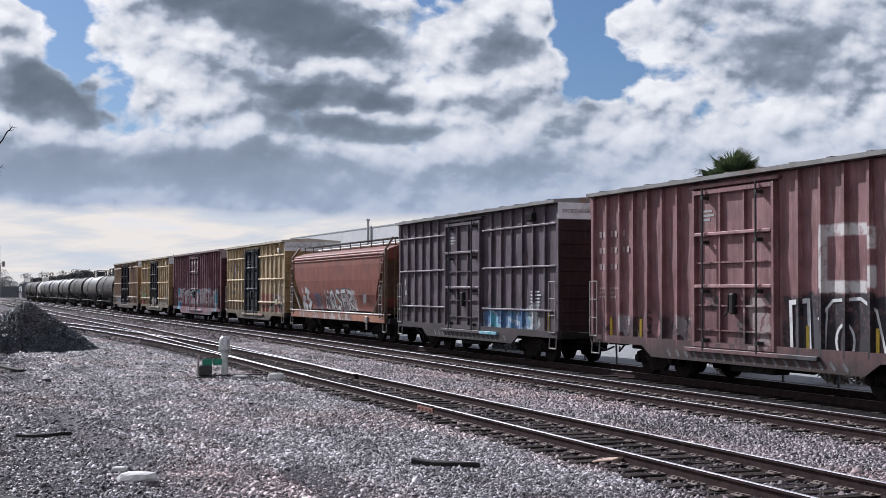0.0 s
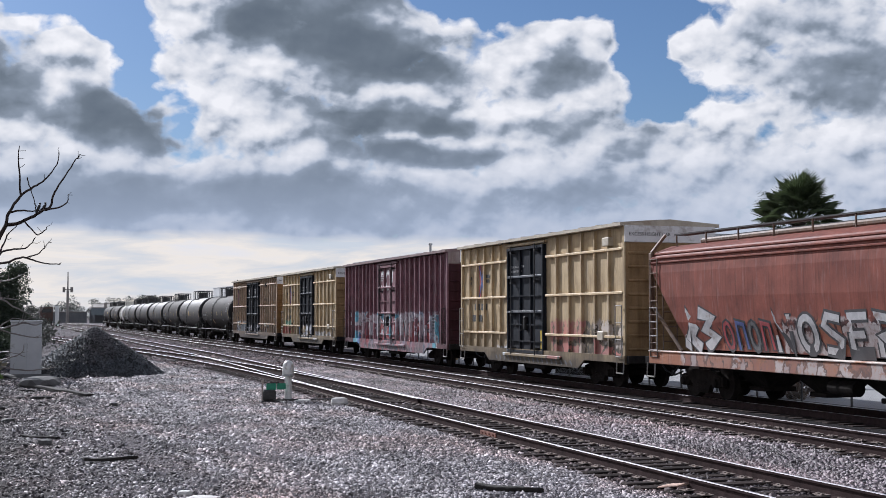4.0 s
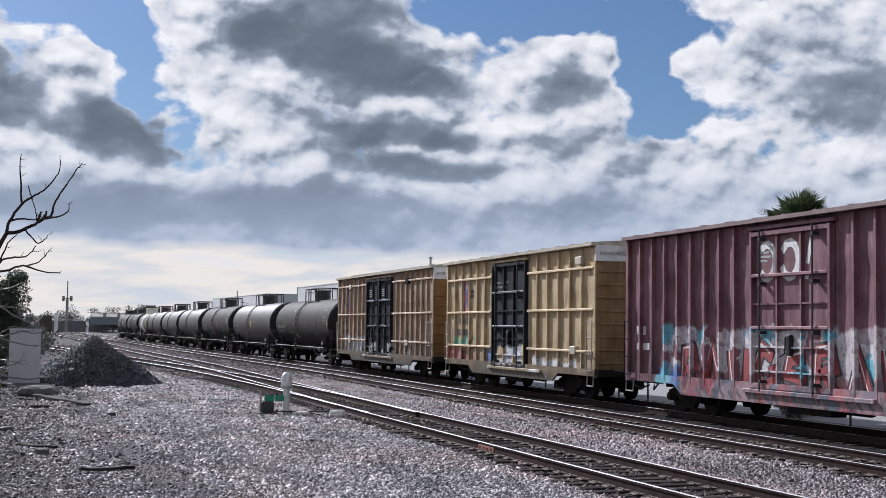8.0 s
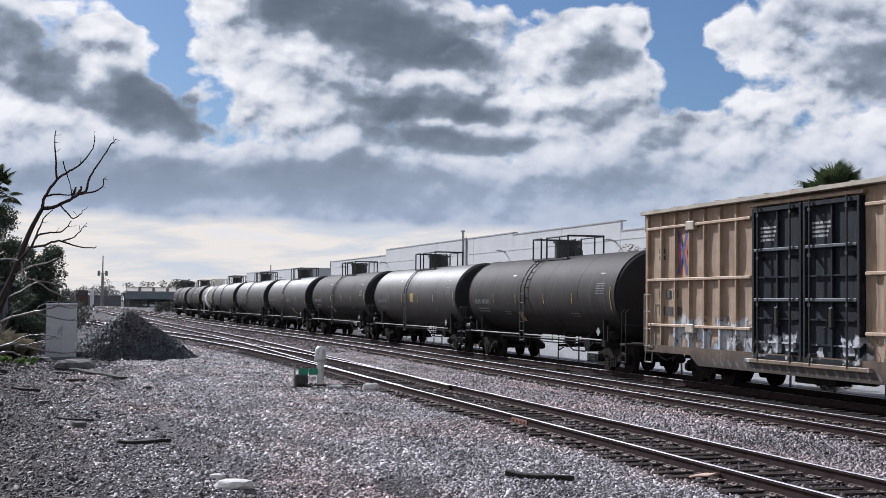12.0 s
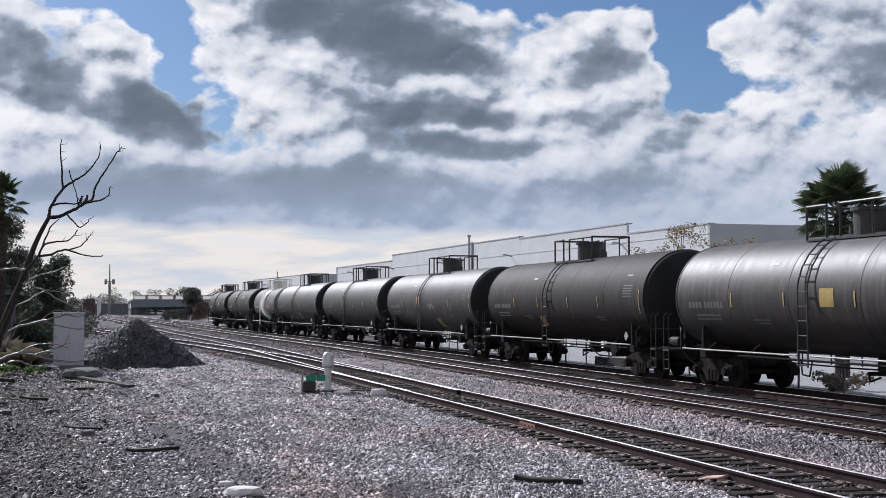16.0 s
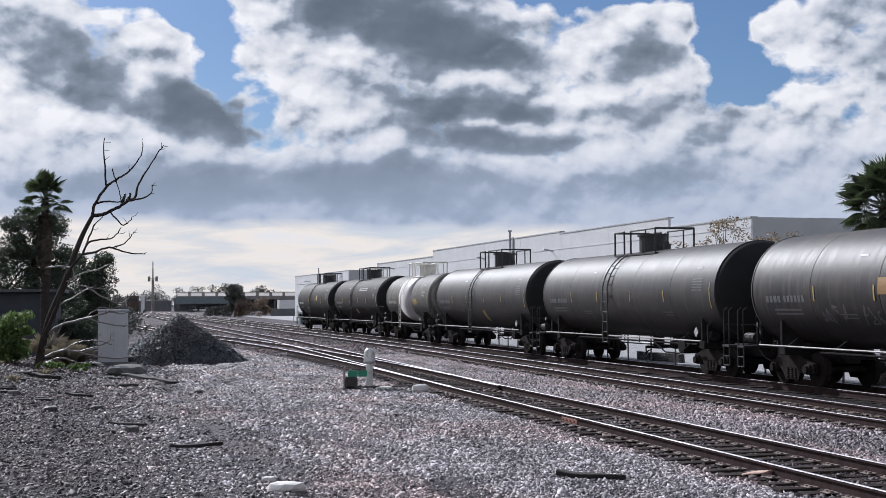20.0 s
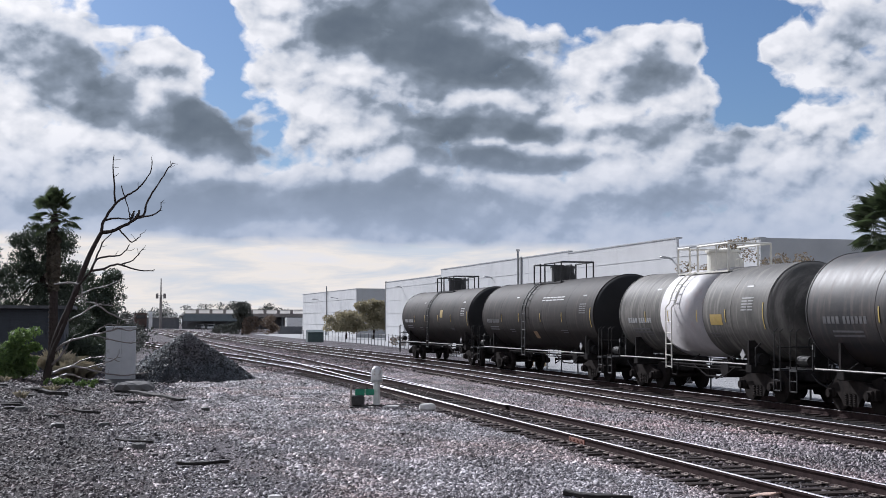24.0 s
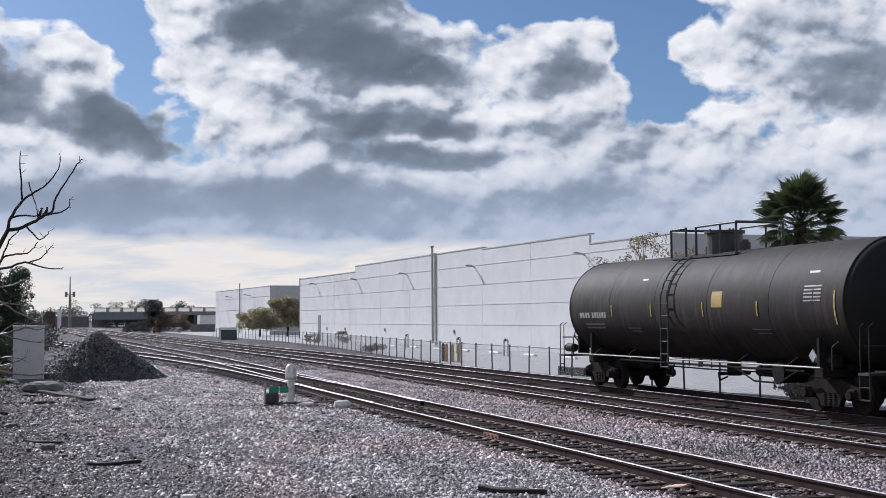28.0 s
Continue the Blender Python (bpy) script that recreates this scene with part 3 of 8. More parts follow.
    for y0, y1, z0, z1, tone in marks:
        inside = chip
        for val, lo, hi in ((sep.outputs[1], y0, y1), (sep.outputs[2], z0, z1)):
            val = math_node(nt, "ADD", val, wob)
            inside = math_node(nt, "MULTIPLY", inside, math_node(nt, "DIVIDE", math_node(nt, "SUBTRACT", val, lo), 0.05, True))
            inside = math_node(nt, "MULTIPLY", inside, math_node(nt, "DIVIDE", math_node(nt, "SUBTRACT", hi, val), 0.05, True))
        col = mix_node(nt, inside, col, tone)
    nt.links.new(col, b.inputs["Base Color"])
    nt.links.new(math_node(nt, "ADD", rough - 0.15, math_node(nt, "MULTIPLY", n1, 0.35), True), b.inputs["Roughness"])
    b.inputs["Specular IOR Level"].default_value = gloss
    bp = nt.nodes.new("ShaderNodeBump")
    bp.inputs["Strength"].default_value, bp.inputs["Distance"].default_value = 0.35, 0.03
    nt.links.new(n1, bp.inputs["Height"])
    nt.links.new(bp.outputs[0], b.inputs["Normal"])
    return m


M.update({
    "under": surf("sooty_steel", (0.014, 0.0138, 0.0145), (0.038, 0.034, 0.033), 5, 0.9, 0.2, spec=0.02),
    "truck": surf("rusty_cast_steel", (0.012, 0.011, 0.011), (0.034, 0.028, 0.026), 6, 0.9, 0.25, spec=0.03),
    "tread": surf("bright_wheel_tread", (0.25, 0.24, 0.23), (0.45, 0.44, 0.42), 8, 0.35, 0.03, 1.0),
    "grab": surf("worn_grab_iron", (0.15, 0.14, 0.135), (0.36, 0.34, 0.32), 14, 0.45, 0.1, 0.3),
    "tank_iron": surf("worn_black_iron", (0.012, 0.012, 0.0125), (0.035, 0.033, 0.032), 10, 0.6, 0.1, spec=0.15),
    "black_metal": surf("black_metal", (0.015, 0.015, 0.016), (0.035, 0.035, 0.037), 8, 0.5, 0.1),
    "roof": surf("galvanised_roof", (0.13, 0.125, 0.12), (0.26, 0.255, 0.25), 2, 0.5, 0.1, 0.3, stain=(0.16, 0.09, 0.06), stain_scale=0.8),
    "roof_cream": surf("cream_roof_paint", (0.30, 0.26, 0.20), (0.52, 0.47, 0.38), 2, 0.55, 0.1, stain=(0.22, 0.14, 0.09), stain_scale=0.9),
    "white_panel": surf("white_end_panel", (0.55, 0.55, 0.55), (0.72, 0.72, 0.72), 2, 0.6, 0.05, stain=(0.25, 0.2, 0.17), stain_scale=1.5),
    "letter_dark": surf("black_lettering", (0.02, 0.02, 0.02), (0.04, 0.04, 0.04), 9, 0.6, 0),
    "letter_white": surf("worn_white_lettering", (0.42, 0.42, 0.42), (0.7, 0.7, 0.7), 9, 0.6, 0),
    "letter_pale": surf("pale_lettering", (0.24, 0.24, 0.24), (0.36, 0.36, 0.36), 9, 0.6, 0),
    "letter_brown": surf("worn_brown_lettering", (0.10, 0.065, 0.05), (0.20, 0.14, 0.105), 9, 0.6, 0),
    "letter_faint": surf("faint_lettering", (0.26, 0.19, 0.185), (0.42, 0.35, 0.34), 9, 0.6, 0, stain=(0.18, 0.09, 0.085), stain_scale=4.0),
    "letter_dull": surf("faded_lettering", (0.06, 0.06, 0.063), (0.125, 0.125, 0.13), 9, 0.6, 0),
    "reflector": surf("yellow_reflector", (0.36, 0.26, 0.06), (0.52, 0.39, 0.11), 9, 0.45, 0),
    "reflector_bright": surf("bright_yellow_reflector", (0.52, 0.36, 0.03), (0.68, 0.50, 0.06), 9, 0.4, 0),
    "reflector_pale": surf("pale_reflector", (0.60, 0.58, 0.52), (0.72, 0.70, 0.62), 9, 0.45, 0),
    "placard": surf("yellow_placard", (0.28, 0.19, 0.05), (0.40, 0.29, 0.08), 9, 0.5, 0),
    "orange_tag": surf("orange_patch", (0.22, 0.12, 0.045), (0.32, 0.19, 0.075), 9, 0.5, 0),
    "spray_white": surf("white_spray_paint", (0.5, 0.5, 0.5), (0.75, 0.75, 0.74), 5, 0.6, 0, stain=(0.3, 0.25, 0.25), stain_scale=3),
    "spray_silver": surf("silver_spray_paint", (0.30, 0.30, 0.31), (0.50, 0.50, 0.51), 5, 0.5, 0, stain=(0.2, 0.15, 0.13), stain_scale=3),
    "spray_worn": surf("worn_silver_paint", (0.16, 0.10, 0.085), (0.36, 0.31, 0.30), 4, 0.6, 0, stain=(0.2, 0.08, 0.05), stain_scale=2.0, stain_at=(0.45, 0.6)),
    "spray_black": surf("black_spray_paint", (0.02, 0.02, 0.025), (0.05, 0.05, 0.055), 5, 0.6, 0),
    "spray_blue": surf("blue_spray_paint", (0.03, 0.05, 0.16), (0.06, 0.09, 0.25), 5, 0.6, 0),
    "spray_deep_red": surf("deep_red_spray_paint", (0.16, 0.02, 0.028), (0.34, 0.055, 0.06), 3, 0.6, 0, stain=(0.07, 0.015, 0.02), stain_scale=1.8),
    "spray_red": surf("red_spray_paint", (0.30, 0.05, 0.05), (0.42, 0.10, 0.08), 5, 0.6, 0),
    "emblem": surf("worn_emblem_paint", (0.30, 0.26, 0.25), (0.62, 0.59, 0.57), 2.2, 0.65, 0, stain=(0.16, 0.07, 0.06), stain_scale=2.0, stain_at=(0.56, 0.68)),
    # hopper ledge: sunlight on its top is in the pale colour
    "ledge": surf("sunlit_pale_ledge", (0.44, 0.36, 0.32), (0.70, 0.63, 0.59), 3, 0.55, 0.1, stain=(0.40, 0.17, 0.08), stain_scale=0.9),
    "hose": surf("black_rubber", (0.012, 0.012, 0.012), (0.025, 0.025, 0.025), 9, 0.6, 0.1),
})


# -- trucks: built once, then shared --
def truck_meshes():
    res = {}
    # cast side frame: bar over the axles, drooping in the middle
    bm = B()
    outline = [(-1.15, 0.36), (-1.12, 0.62), (-0.80, 0.70), (-0.45, 0.80), (0.45, 0.80), (0.80, 0.70), (1.12, 0.62), (1.15, 0.36), (0.72, 0.36), (0.66, 0.50), (0.42, 0.30),
               (0.34, 0.17), (-0.34, 0.17), (-0.42, 0.30), (-0.66, 0.50), (-0.72, 0.36)]
    f = bm.faces.new([bm.verts.new((-0.07, y, z)) for y, z in outline])
    r = bmesh.ops.extrude_face_region(bm, geom=[f])
    bmesh.ops.translate(bm, verts=[e for e in r["geom"] if isinstance(e, bmesh.types.BMVert)], vec=(0.14, 0, 0))
    bmesh.ops.recalc_face_normals(bm, faces=bm.faces)
    for y in (-0.889, 0.889):
        box(bm, -0.13, 0.1, y - 0.15, y + 0.15, 0.33, 0.60, 0.03)
        cyl(bm, (-0.20, y, 0.457), (-0.1, y, 0.457), 0.11, n=12)
    res["side_frame"] = bm
    bm = B()
    last = None
    for k in range(21):
        rr = 0.085 if k % 4 < 2 else 0.06
        row = [bm.verts.new((-0.02 + rr * math.cos(a), rr * math.sin(a), 0.23 + k * 0.0125)) for a in np.linspace(0, 2 * math.pi, 11)[:-1]]
        if last:
            for i in range(10):
                bm.faces.new((last[i], last[(i + 1) % 10], row[(i + 1) % 10], row[i]))
        last = row
    res["spring"] = bm
    bm = B()
    box(bm, -1.05, 1.05, -0.22, 0.22, 0.50, 0.74, 0.05)
    cyl(bm, (0, 0, 0.7), (0, 0, 0.84), 0.2, n=14)
    res["bolster"] = bm
    # wheelset: two dished wheels with flanges on an axle, with holes that show the turn
    bm = B()
    for s in (-1, 1):
        x = s * (GAUGE / 2 + 0.02)
        for a, c, r0, r1 in ((-0.09, -0.062, 0.485, 0.483), (-0.062, 0.065, WHEEL_R, WHEEL_R - 0.006)):
            cyl(bm, (x + s * a, 0, 0), (x + s * c, 0, 0), r0, r1, n=28, caps=True)
        cyl(bm, (x + s * 0.066, 0, 0), (x + s * 0.095, 0, 0), 0.17, 0.14, n=16)
        for k in range(3):
            an = k * 2.094
            cyl(bm, (x + s * 0.064, 0.27 * math.cos(an), 0.27 * math.sin(an)), (x + s * 0.072, 0.27 * math.cos(an), 0.27 * math.sin(an)), 0.05, n=8)
    cyl(bm, (-1.0, 0, 0), (1.0, 0, 0), 0.085, n=12)
    res["wheelset"] = bm
    bm = B()
    for s in (-1, 1):
        x = s * (GAUGE / 2 + 0.02)
        cyl(bm, (x - s * 0.05, 0, 0), (x + s * 0.055, 0, 0), WHEEL_R + 0.002, n=28, caps=False)
    res["tread"] = bm
    return res


TRUCK = {}
for _n, _bm in truck_meshes().items():
    _me = bpy.data.meshes.new(_n)
    _bm.to_mesh(_me)
    _bm.free()
    _me.materials.append({"tread": M["tread"]}.get(_n, M["truck"]))
    TRUCK[_n] = _me


def hang(name, mesh, parent, m=None):
    o = new(name, mesh)
    o.parent = parent
    if m is not None:
        o.matrix_local = m
    return o


def add_truck(car, y):
    bolster = hang("truck", TRUCK["bolster"], car, pose(0, y, 0))
    for s in (-1, 1):
        hang("side_frame", TRUCK["side_frame"], bolster, pose(s * 0.99, 0, 0, 0, 0, 0 if s < 0 else 180))
        for dy in (-0.2, 0.0, 0.2):
            hang("spring", TRUCK["spring"], bolster, pose(s * 0.99, dy, 0, 0, 0, 0 if s < 0 else 180))
    for dy in (-0.889, 0.889):
        w = hang("wheelset", TRUCK["wheelset"], bolster, pose(0, dy, WHEEL_R))
        WHEELS.append((w, dy))
    return bolster


def add_coupler(car, y, d):
    """A knuckle coupler with its hoses; d: +1 towards the train's end, -1 towards its head."""
    bm = B()
    box(bm, -0.11, 0.11, min(y, y + d * 0.75), max(y, y + d * 0.75), 0.72, 0.95, 0.03)
    box(bm, -0.2, 0.14, min(y + d * 0.68, y + d * 0.98), max(y + d * 0.68, y + d * 0.98), 0.68, 1.0, 0.05)
    c = part("coupler", bm, M["truck"], car)
    bm = B()
    tube(bm, [(-0.35, y, 0.85), (-0.34, y + d * 0.35, 0.62), (-0.25, y + d * 0.7, 0.5), (-0.1, y + d * 0.95, 0.62)], 0.028, 8)
    part("air_hose", bm, M["hose"], c)
    bm = B()
    tube(bm, [(-1.2, y + d * 0.12, 1.05), (-0.4, y + d * 0.2, 1.0), (-0.15, y + d * 0.6, 1.12)], 0.015, 6)
    part("uncoupling_lever", bm, M["grab"], c)


def ladder(car, x, y, z0, z1, w, n, material, along="y", name="ladder", r=0.018):
    bm = B()
    if along == "y":
        for s in (-1, 1):
            cyl(bm, (x, y + s * w / 2, z0), (x, y + s * w / 2, z1), r, n=6)
        for k in range(n):
            z = z0 + (z1 - z0) * (k + 0.0) / max(1, n - 1)
            cyl(bm, (x, y - w / 2, z), (x, y + w / 2, z), r * 0.9, n=6)
    else:
        for s in (-1, 1):
            cyl(bm, (x + s * w / 2, y, z0), (x + s * w / 2, y, z1), r, n=6)
        for k in range(n):
            z = z0 + (z1 - z0) * (k + 0.0) / max(1, n - 1)
            cyl(bm, (x - w / 2, y, z), (x + w / 2, y, z), r * 0.9, n=6)
    return part(name, bm, material, car)


def letters(parent, text, size, m, material, name="lettering"):
    cu = bpy.data.curves.new(name, "FONT")
    cu.body, cu.size, cu.extrude = text, size, 0.002
    tmp = new(name, cu)
    me = bpy.data.meshes.new_from_object(tmp.evaluated_get(bpy.context.evaluated_depsgraph_get()))
    bpy.data.objects.remove(tmp)
    me.materials.append(material)
    o = new(name, me)
    o.parent = parent
    o.matrix_local = m
    return o


def bars(car, x, y, z, rows, h, gap, material, name="lettering_bar"):
    """Writing as plain bars: rows of word lengths, read towards -y on the side at x."""
    for k, row in enumerate(rows):
        yy = y
        for w in row:
            part(name, box(B(), x - 0.004, x, yy - w, yy, z - k * (h + gap) - h, z - k * (h + gap)), material, car)
            yy -= w + h * 0.6


def stroke(bm, pts, w, x):
    """A sprayed line of width w on the side at x, through points of (y, z), with mitred bends."""
    ps = [Vector(p) for p in pts]
    rims = []
    for i, p in enumerate(ps):
        a = (p - ps[i - 1]).normalized() if i else (ps[1] - p).normalized()
        b = (ps[i + 1] - p).normalized() if i < len(ps) - 1 else a
        d = a + b
        d = d.normalized() if d.length > 0.3 else b
        n = Vector((-d.y, d.x)) * (w / 2) * min(1.5, 1 / max(0.5, abs(d.dot(b))))
        if i == 0:
            p = p - a * w * 0.2
        if i == len(ps) - 1:
            p = p + b * w * 0.2
        rims.append((bm.verts.new((x, *(p + n))), bm.verts.new((x, *(p - n))), bm.verts.new((x + 0.003, *(p + n))), bm.verts.new((x + 0.003, *(p - n)))))
    for (a, b, c, d), (e, f, g, h) in zip(rims, rims[1:]):
        bm.faces.new((a, b, f, e))
        bm.faces.new((a, e, g, c))
        bm.faces.new((b, d, h, f))


def arc(cy, cz, ry, rz, a0, a1, n=10):
    """Points of an arc; angles in degrees from -y (the reading direction) upwards."""
    return [(cy - ry * math.cos(radians(a0 + (a1 - a0) * k / n)), cz + rz * math.sin(radians(a0 + (a1 - a0) * k / n))) for k in range(n + 1)]


# -- boxcars --
def boxcar(u0, u1, label, door_u, panels, tones, belts=(), door_tones=None, doors=1, zones=(), end_panel=None, roof=None, deep=True, excess=False, rib_w=0.10, rib_d=0.09, shaded_end_tones=None, marks=(), streak=0.5, belt_h=0.04, faded=0.42, gloss=0.35, sill_grime=0.92, iron="grab"):
    L, mid = u1 - u0, (u0 + u1) / 2
    car = thing("boxcar", Matrix.Identity(4), label, "boxcar", "freight train cars")
    h, S = L / 2, -1.45
    p = car_paint("boxcar_paint", car, *tones, zones=zones, marks=marks, streak=streak, faded=faded, gloss=gloss)
    q = car_paint("boxcar_door_paint", car, *(door_tones or tones), zones=zones, grime=0.22 if door_tones else 0.5, streak=0.2 if door_tones else streak, faded=0.10 if door_tones else faded, gloss=0.12 if door_tones else gloss)
    # end paint darker than the sides: the ends' shade is in its colour
    pe = car_paint("boxcar_shaded_end_paint", car, *(shaded_end_tones or tones), grime=0.25, faded=0.05, streak=0.15, gloss=0.15)
    ps = car_paint("boxcar_sill_paint", car, *tones, grime=sill_grime, zones=zones if sill_grime < 0.9 else (), streak=0.6, faded=0.2, gloss=0.2)
    # paler tones for the rails: light caught on their edges goes into the paint
    worn = tuple(tuple(min(0.75, k * c + 0.03) for c in tone) for k, tone in zip((1.5, 1.35), tones))
    pb = car_paint("lit_rail_paint", car, *worn, grime=0.2, streak=0.35, faded=0.5, gloss=gloss)
    # on dark doors the rails' highlights are painted as this lighter grey-blue
    qb = car_paint("lit_door_rail_paint", car, (0.03, 0.036, 0.045), (0.10, 0.11, 0.13), grime=0.2, streak=0.2, faded=0.2, gloss=0.35) if door_tones else pb
    d0, d1 = door_u[0] - mid, door_u[1] - mid          # d0 < d1
    # shell with its sides
    bm = B()
    box(bm, S + 0.06, -S, -h, h, 0.98, 5.02)
    body = part("body", bm, p, car)
    # side sheets, dented between their posts
    for a, b, n in ((d1, h - 0.16, panels[0]), (-h + 0.16, d0, panels[1])):
        rows = []
        bm = B()
        ny = int((b - a) / 0.11)
        for i in range(ny + 1):
            y = a + (b - a) * i / ny
            f = ((y - a) / (b - a) * n) % 1.0
            rows.append([bm.verts.new((S + math.sin(math.pi * f) * max(0.0, 0.016 + 0.026 * noise.noise((y * 0.55 + u0, z * 0.9, 1.7)) + 0.016 * noise.noise((y * 0.5, z * 2.3, u0))), y, z)) for z in np.linspace(0.92, 5.0, 34)])
        for ra, rb in zip(rows, rows[1:]):
            for k in range(33):
                bm.faces.new((ra[k], ra[k + 1], rb[k + 1], rb[k]))
        part("side_sheet", bm, p, body, smooth=True)
    # side sill, deep between the trucks
    for s in (-1, 1):
        bm = B()
        x0, x1 = sorted((s * 1.50, s * 1.56))
        zs = 0.56 if deep else 0.72
        outline = [(-h, 1.06), (-h, 0.84), (-h + 3.0, 0.84), (-h + 3.5, zs), (h - 3.5, zs), (h - 3.0, 0.84), (h, 0.84), (h, 1.06)]
        f = bm.faces.new([bm.verts.new((x0, y, z)) for y, z in outline])
        r = bmesh.ops.extrude_face_region(bm, geom=[f])
        bmesh.ops.translate(bm, verts=[e for e in r["geom"] if isinstance(e, bmesh.types.BMVert)], vec=(x1 - x0, 0, 0))
        bmesh.ops.recalc_face_normals(bm, faces=bm.faces)
        part("side_sill", bm, ps, car)
    # posts: hat sections between panels, on both sides, broader at the corners
    bm = B()
    w = rib_w / 2
    pr = [(0.05, -w), (-rib_d, -w * 0.8), (-rib_d, w * 0.8), (0.05, w)]
    lo = [bm.verts.new((x, y, 0.90)) for x, y in pr]
    hi = [bm.verts.new((x, y, 4.98)) for x, y in pr]
    for i in range(3):
        bm.faces.new((lo[i], lo[i + 1], hi[i + 1], hi[i]))
    bm.faces.new(lo[::-1])
    bm.faces.new(hi)
    bmesh.ops.recalc_face_normals(bm, faces=bm.faces)
    post = part("side_post", bm, p, car)
    ys = [d1 + (h - 0.16 - d1) * k / panels[0] for k in range(1, panels[0])] + [-h + 0.16 + (d0 + h - 0.16) * k / panels[1] for k in range(1, panels[1])]
    post.matrix_local = pose(S, ys[0], 0)
    for y in ys[1:]:
        again(post, pose(S, y, 0), car)
    for y in ys:
        again(post, pose(-S, y, 0, 0, 0, 180), car)
    for y in (-h, h):
        bm = B()
        y0, y1 = (y, y + 0.17) if y < 0 else (y - 0.17, y)
        box(bm, S - rib_d, S + 0.055, y0, y1, 0.80, 5.015, 0.02)
        part("corner_post", bm, p, car)
    # belt rails across the panels
    for z in belts:
        for a, b in ((d1 + 0.12, h - 0.16), (-h + 0.16, d0 - 0.12)):
            bm = B()
            box(bm, S - rib_d - 0.02, S + 0.05, a, b, z - belt_h, z + belt_h, 0.012)
            part("belt_rail", bm, pb, car)
    # doors
    span = (d1 - d0) / doors
    for k in range(doors):
        a, b = d0 + k * span + 0.04, d0 + (k + 1) * span - 0.04
        bm = B()
        box(bm, S - 0.02, S + 0.058, a, b, 0.92, 4.80, 0.02)
        door = part("plug_door", bm, q, car)
        bm = B()
        for y in (a + 0.05, b - 0.05):
            box(bm, S - 0.14, S - 0.015, y - 0.05, y + 0.05, 0.92, 4.80, 0.01)
        for z in (0.98, 4.74):
            box(bm, S - 0.14, S - 0.015, a + 0.1, b - 0.1, z - 0.05, z + 0.05)
        part("door_frame", bm, q, door)
        for z in (3.70, 2.42):
            bm = B()
            box(bm, S - 0.15, S - 0.015, a + 0.1, b - 0.1, z - 0.04, z + 0.04, 0.012)
            part("door_rail", bm, qb, door)
        for z in (3.0, 1.95, 1.35):
            bm = B()
            box(bm, S - 0.09, S - 0.015, a + 0.1, b - 0.1, z - 0.02, z + 0.02)
            part("door_rail", bm, q, door)
        for y in (a + (b - a) * 0.36, a + (b - a) * 0.66) if doors == 1 else (a + (b - a) * 0.5,):
            bm = B()
            box(bm, S - 0.10, S - 0.015, y - 0.03, y + 0.03, 1.0, 4.7)
            part("door_stile", bm, q, door)
        for y in (a + (b - a) * 0.18, a + (b - a) * 0.84):
            bm = B()
            cyl(bm, (S - 0.19, y, 0.85), (S - 0.19, y, 4.85), 0.026, n=7)
            for z in (1.1, 2.3, 3.5, 4.6):
                box(bm, S - 0.21, S - 0.015, y - 0.05, y + 0.05, z - 0.04, z + 0.04)
            part("lock_rod", bm, M["black_metal"], door)
        bm = B()
        yc = (a + b) / 2
        box(bm, S - 0.15, S - 0.015, yc - 0.09, yc + 0.09, 1.75, 2.25, 0.03)
        tube(bm, [(S - 0.2, yc, 2.2), (S - 0.22, yc, 1.8), (S - 0.2, yc + 0.25, 1.72)], 0.02)
        part("door_crank", bm, M["tank_iron"], door)
        if doors == 1 and door_tones:
            letters(door, "CLOSE AND LOCK DOORS", 0.11, pose(S - 0.024, b - 0.2, 4.05, 90, 0, -90), M["letter_pale"], "door_lettering")
            letters(door, "BEFORE MOVING CAR", 0.11, pose(S - 0.024, b - 0.2, 3.88, 90, 0, -90), M["letter_pale"], "door_lettering")
        else:
            bars(door, S - 0.022, b - 0.25, 4.3, [(0.3, 0.12, 0.3), (0.14, 0.42, 0.2), (0.36, 0.3), (0.22, 0.4)] if doors == 2 else [(0.5,), (0.6,), (0.42,)], 0.055, 0.05, M["letter_pale"])
    bm = B()
    box(bm, S - 0.20, S, d0 - (1.6 if doors == 1 else 0.4), d1 + 0.25, 0.80, 0.90, 0.01)
    part("door_track", bm, p, car, "lower door track")
    bm = B()
    box(bm, S - 0.13, S, d0 - 0.1, d1 + 0.1, 4.84, 4.93, 0.01)
    part("door_track", bm, p, car, "upper door track")
    # roof with its overhang and seam caps
    bm = B()
    n = [bm.verts.new(c) for c in ((-1.70, -h - 0.03, 5.02), (-1.70, -h - 0.03, 5.12), (0, -h - 0.03, 5.24), (1.70, -h - 0.03, 5.12), (1.70, -h - 0.03, 5.02))]
    f = bm.faces.new(n)
    r = bmesh.ops.extrude_face_region(bm, geom=[f])
    bmesh.ops.translate(bm, verts=[e for e in r["geom"] if isinstance(e, bmesh.types.BMVert)], vec=(0, L + 0.06, 0))
    bmesh.ops.recalc_face_normals(bm, faces=bm.faces)
    top = part("roof", bm, roof or M["roof"], car)
    bm = B()
    for s in (-1, 1):
        n = [(s * 1.6, -0.1, 5.124), (s * 1.6, 0.1, 5.124), (0, 0.1, 5.244), (0, -0.1, 5.244)]
        lo = [bm.verts.new(c) for c in n]
        hi = [bm.verts.new((x, y * 0.6, z + 0.035)) for x, y, z in n]
        bm.faces.new(hi)
        for i in range(4):
            bm.faces.new((lo[i], lo[(i + 1) % 4], hi[(i + 1) % 4], hi[i]))
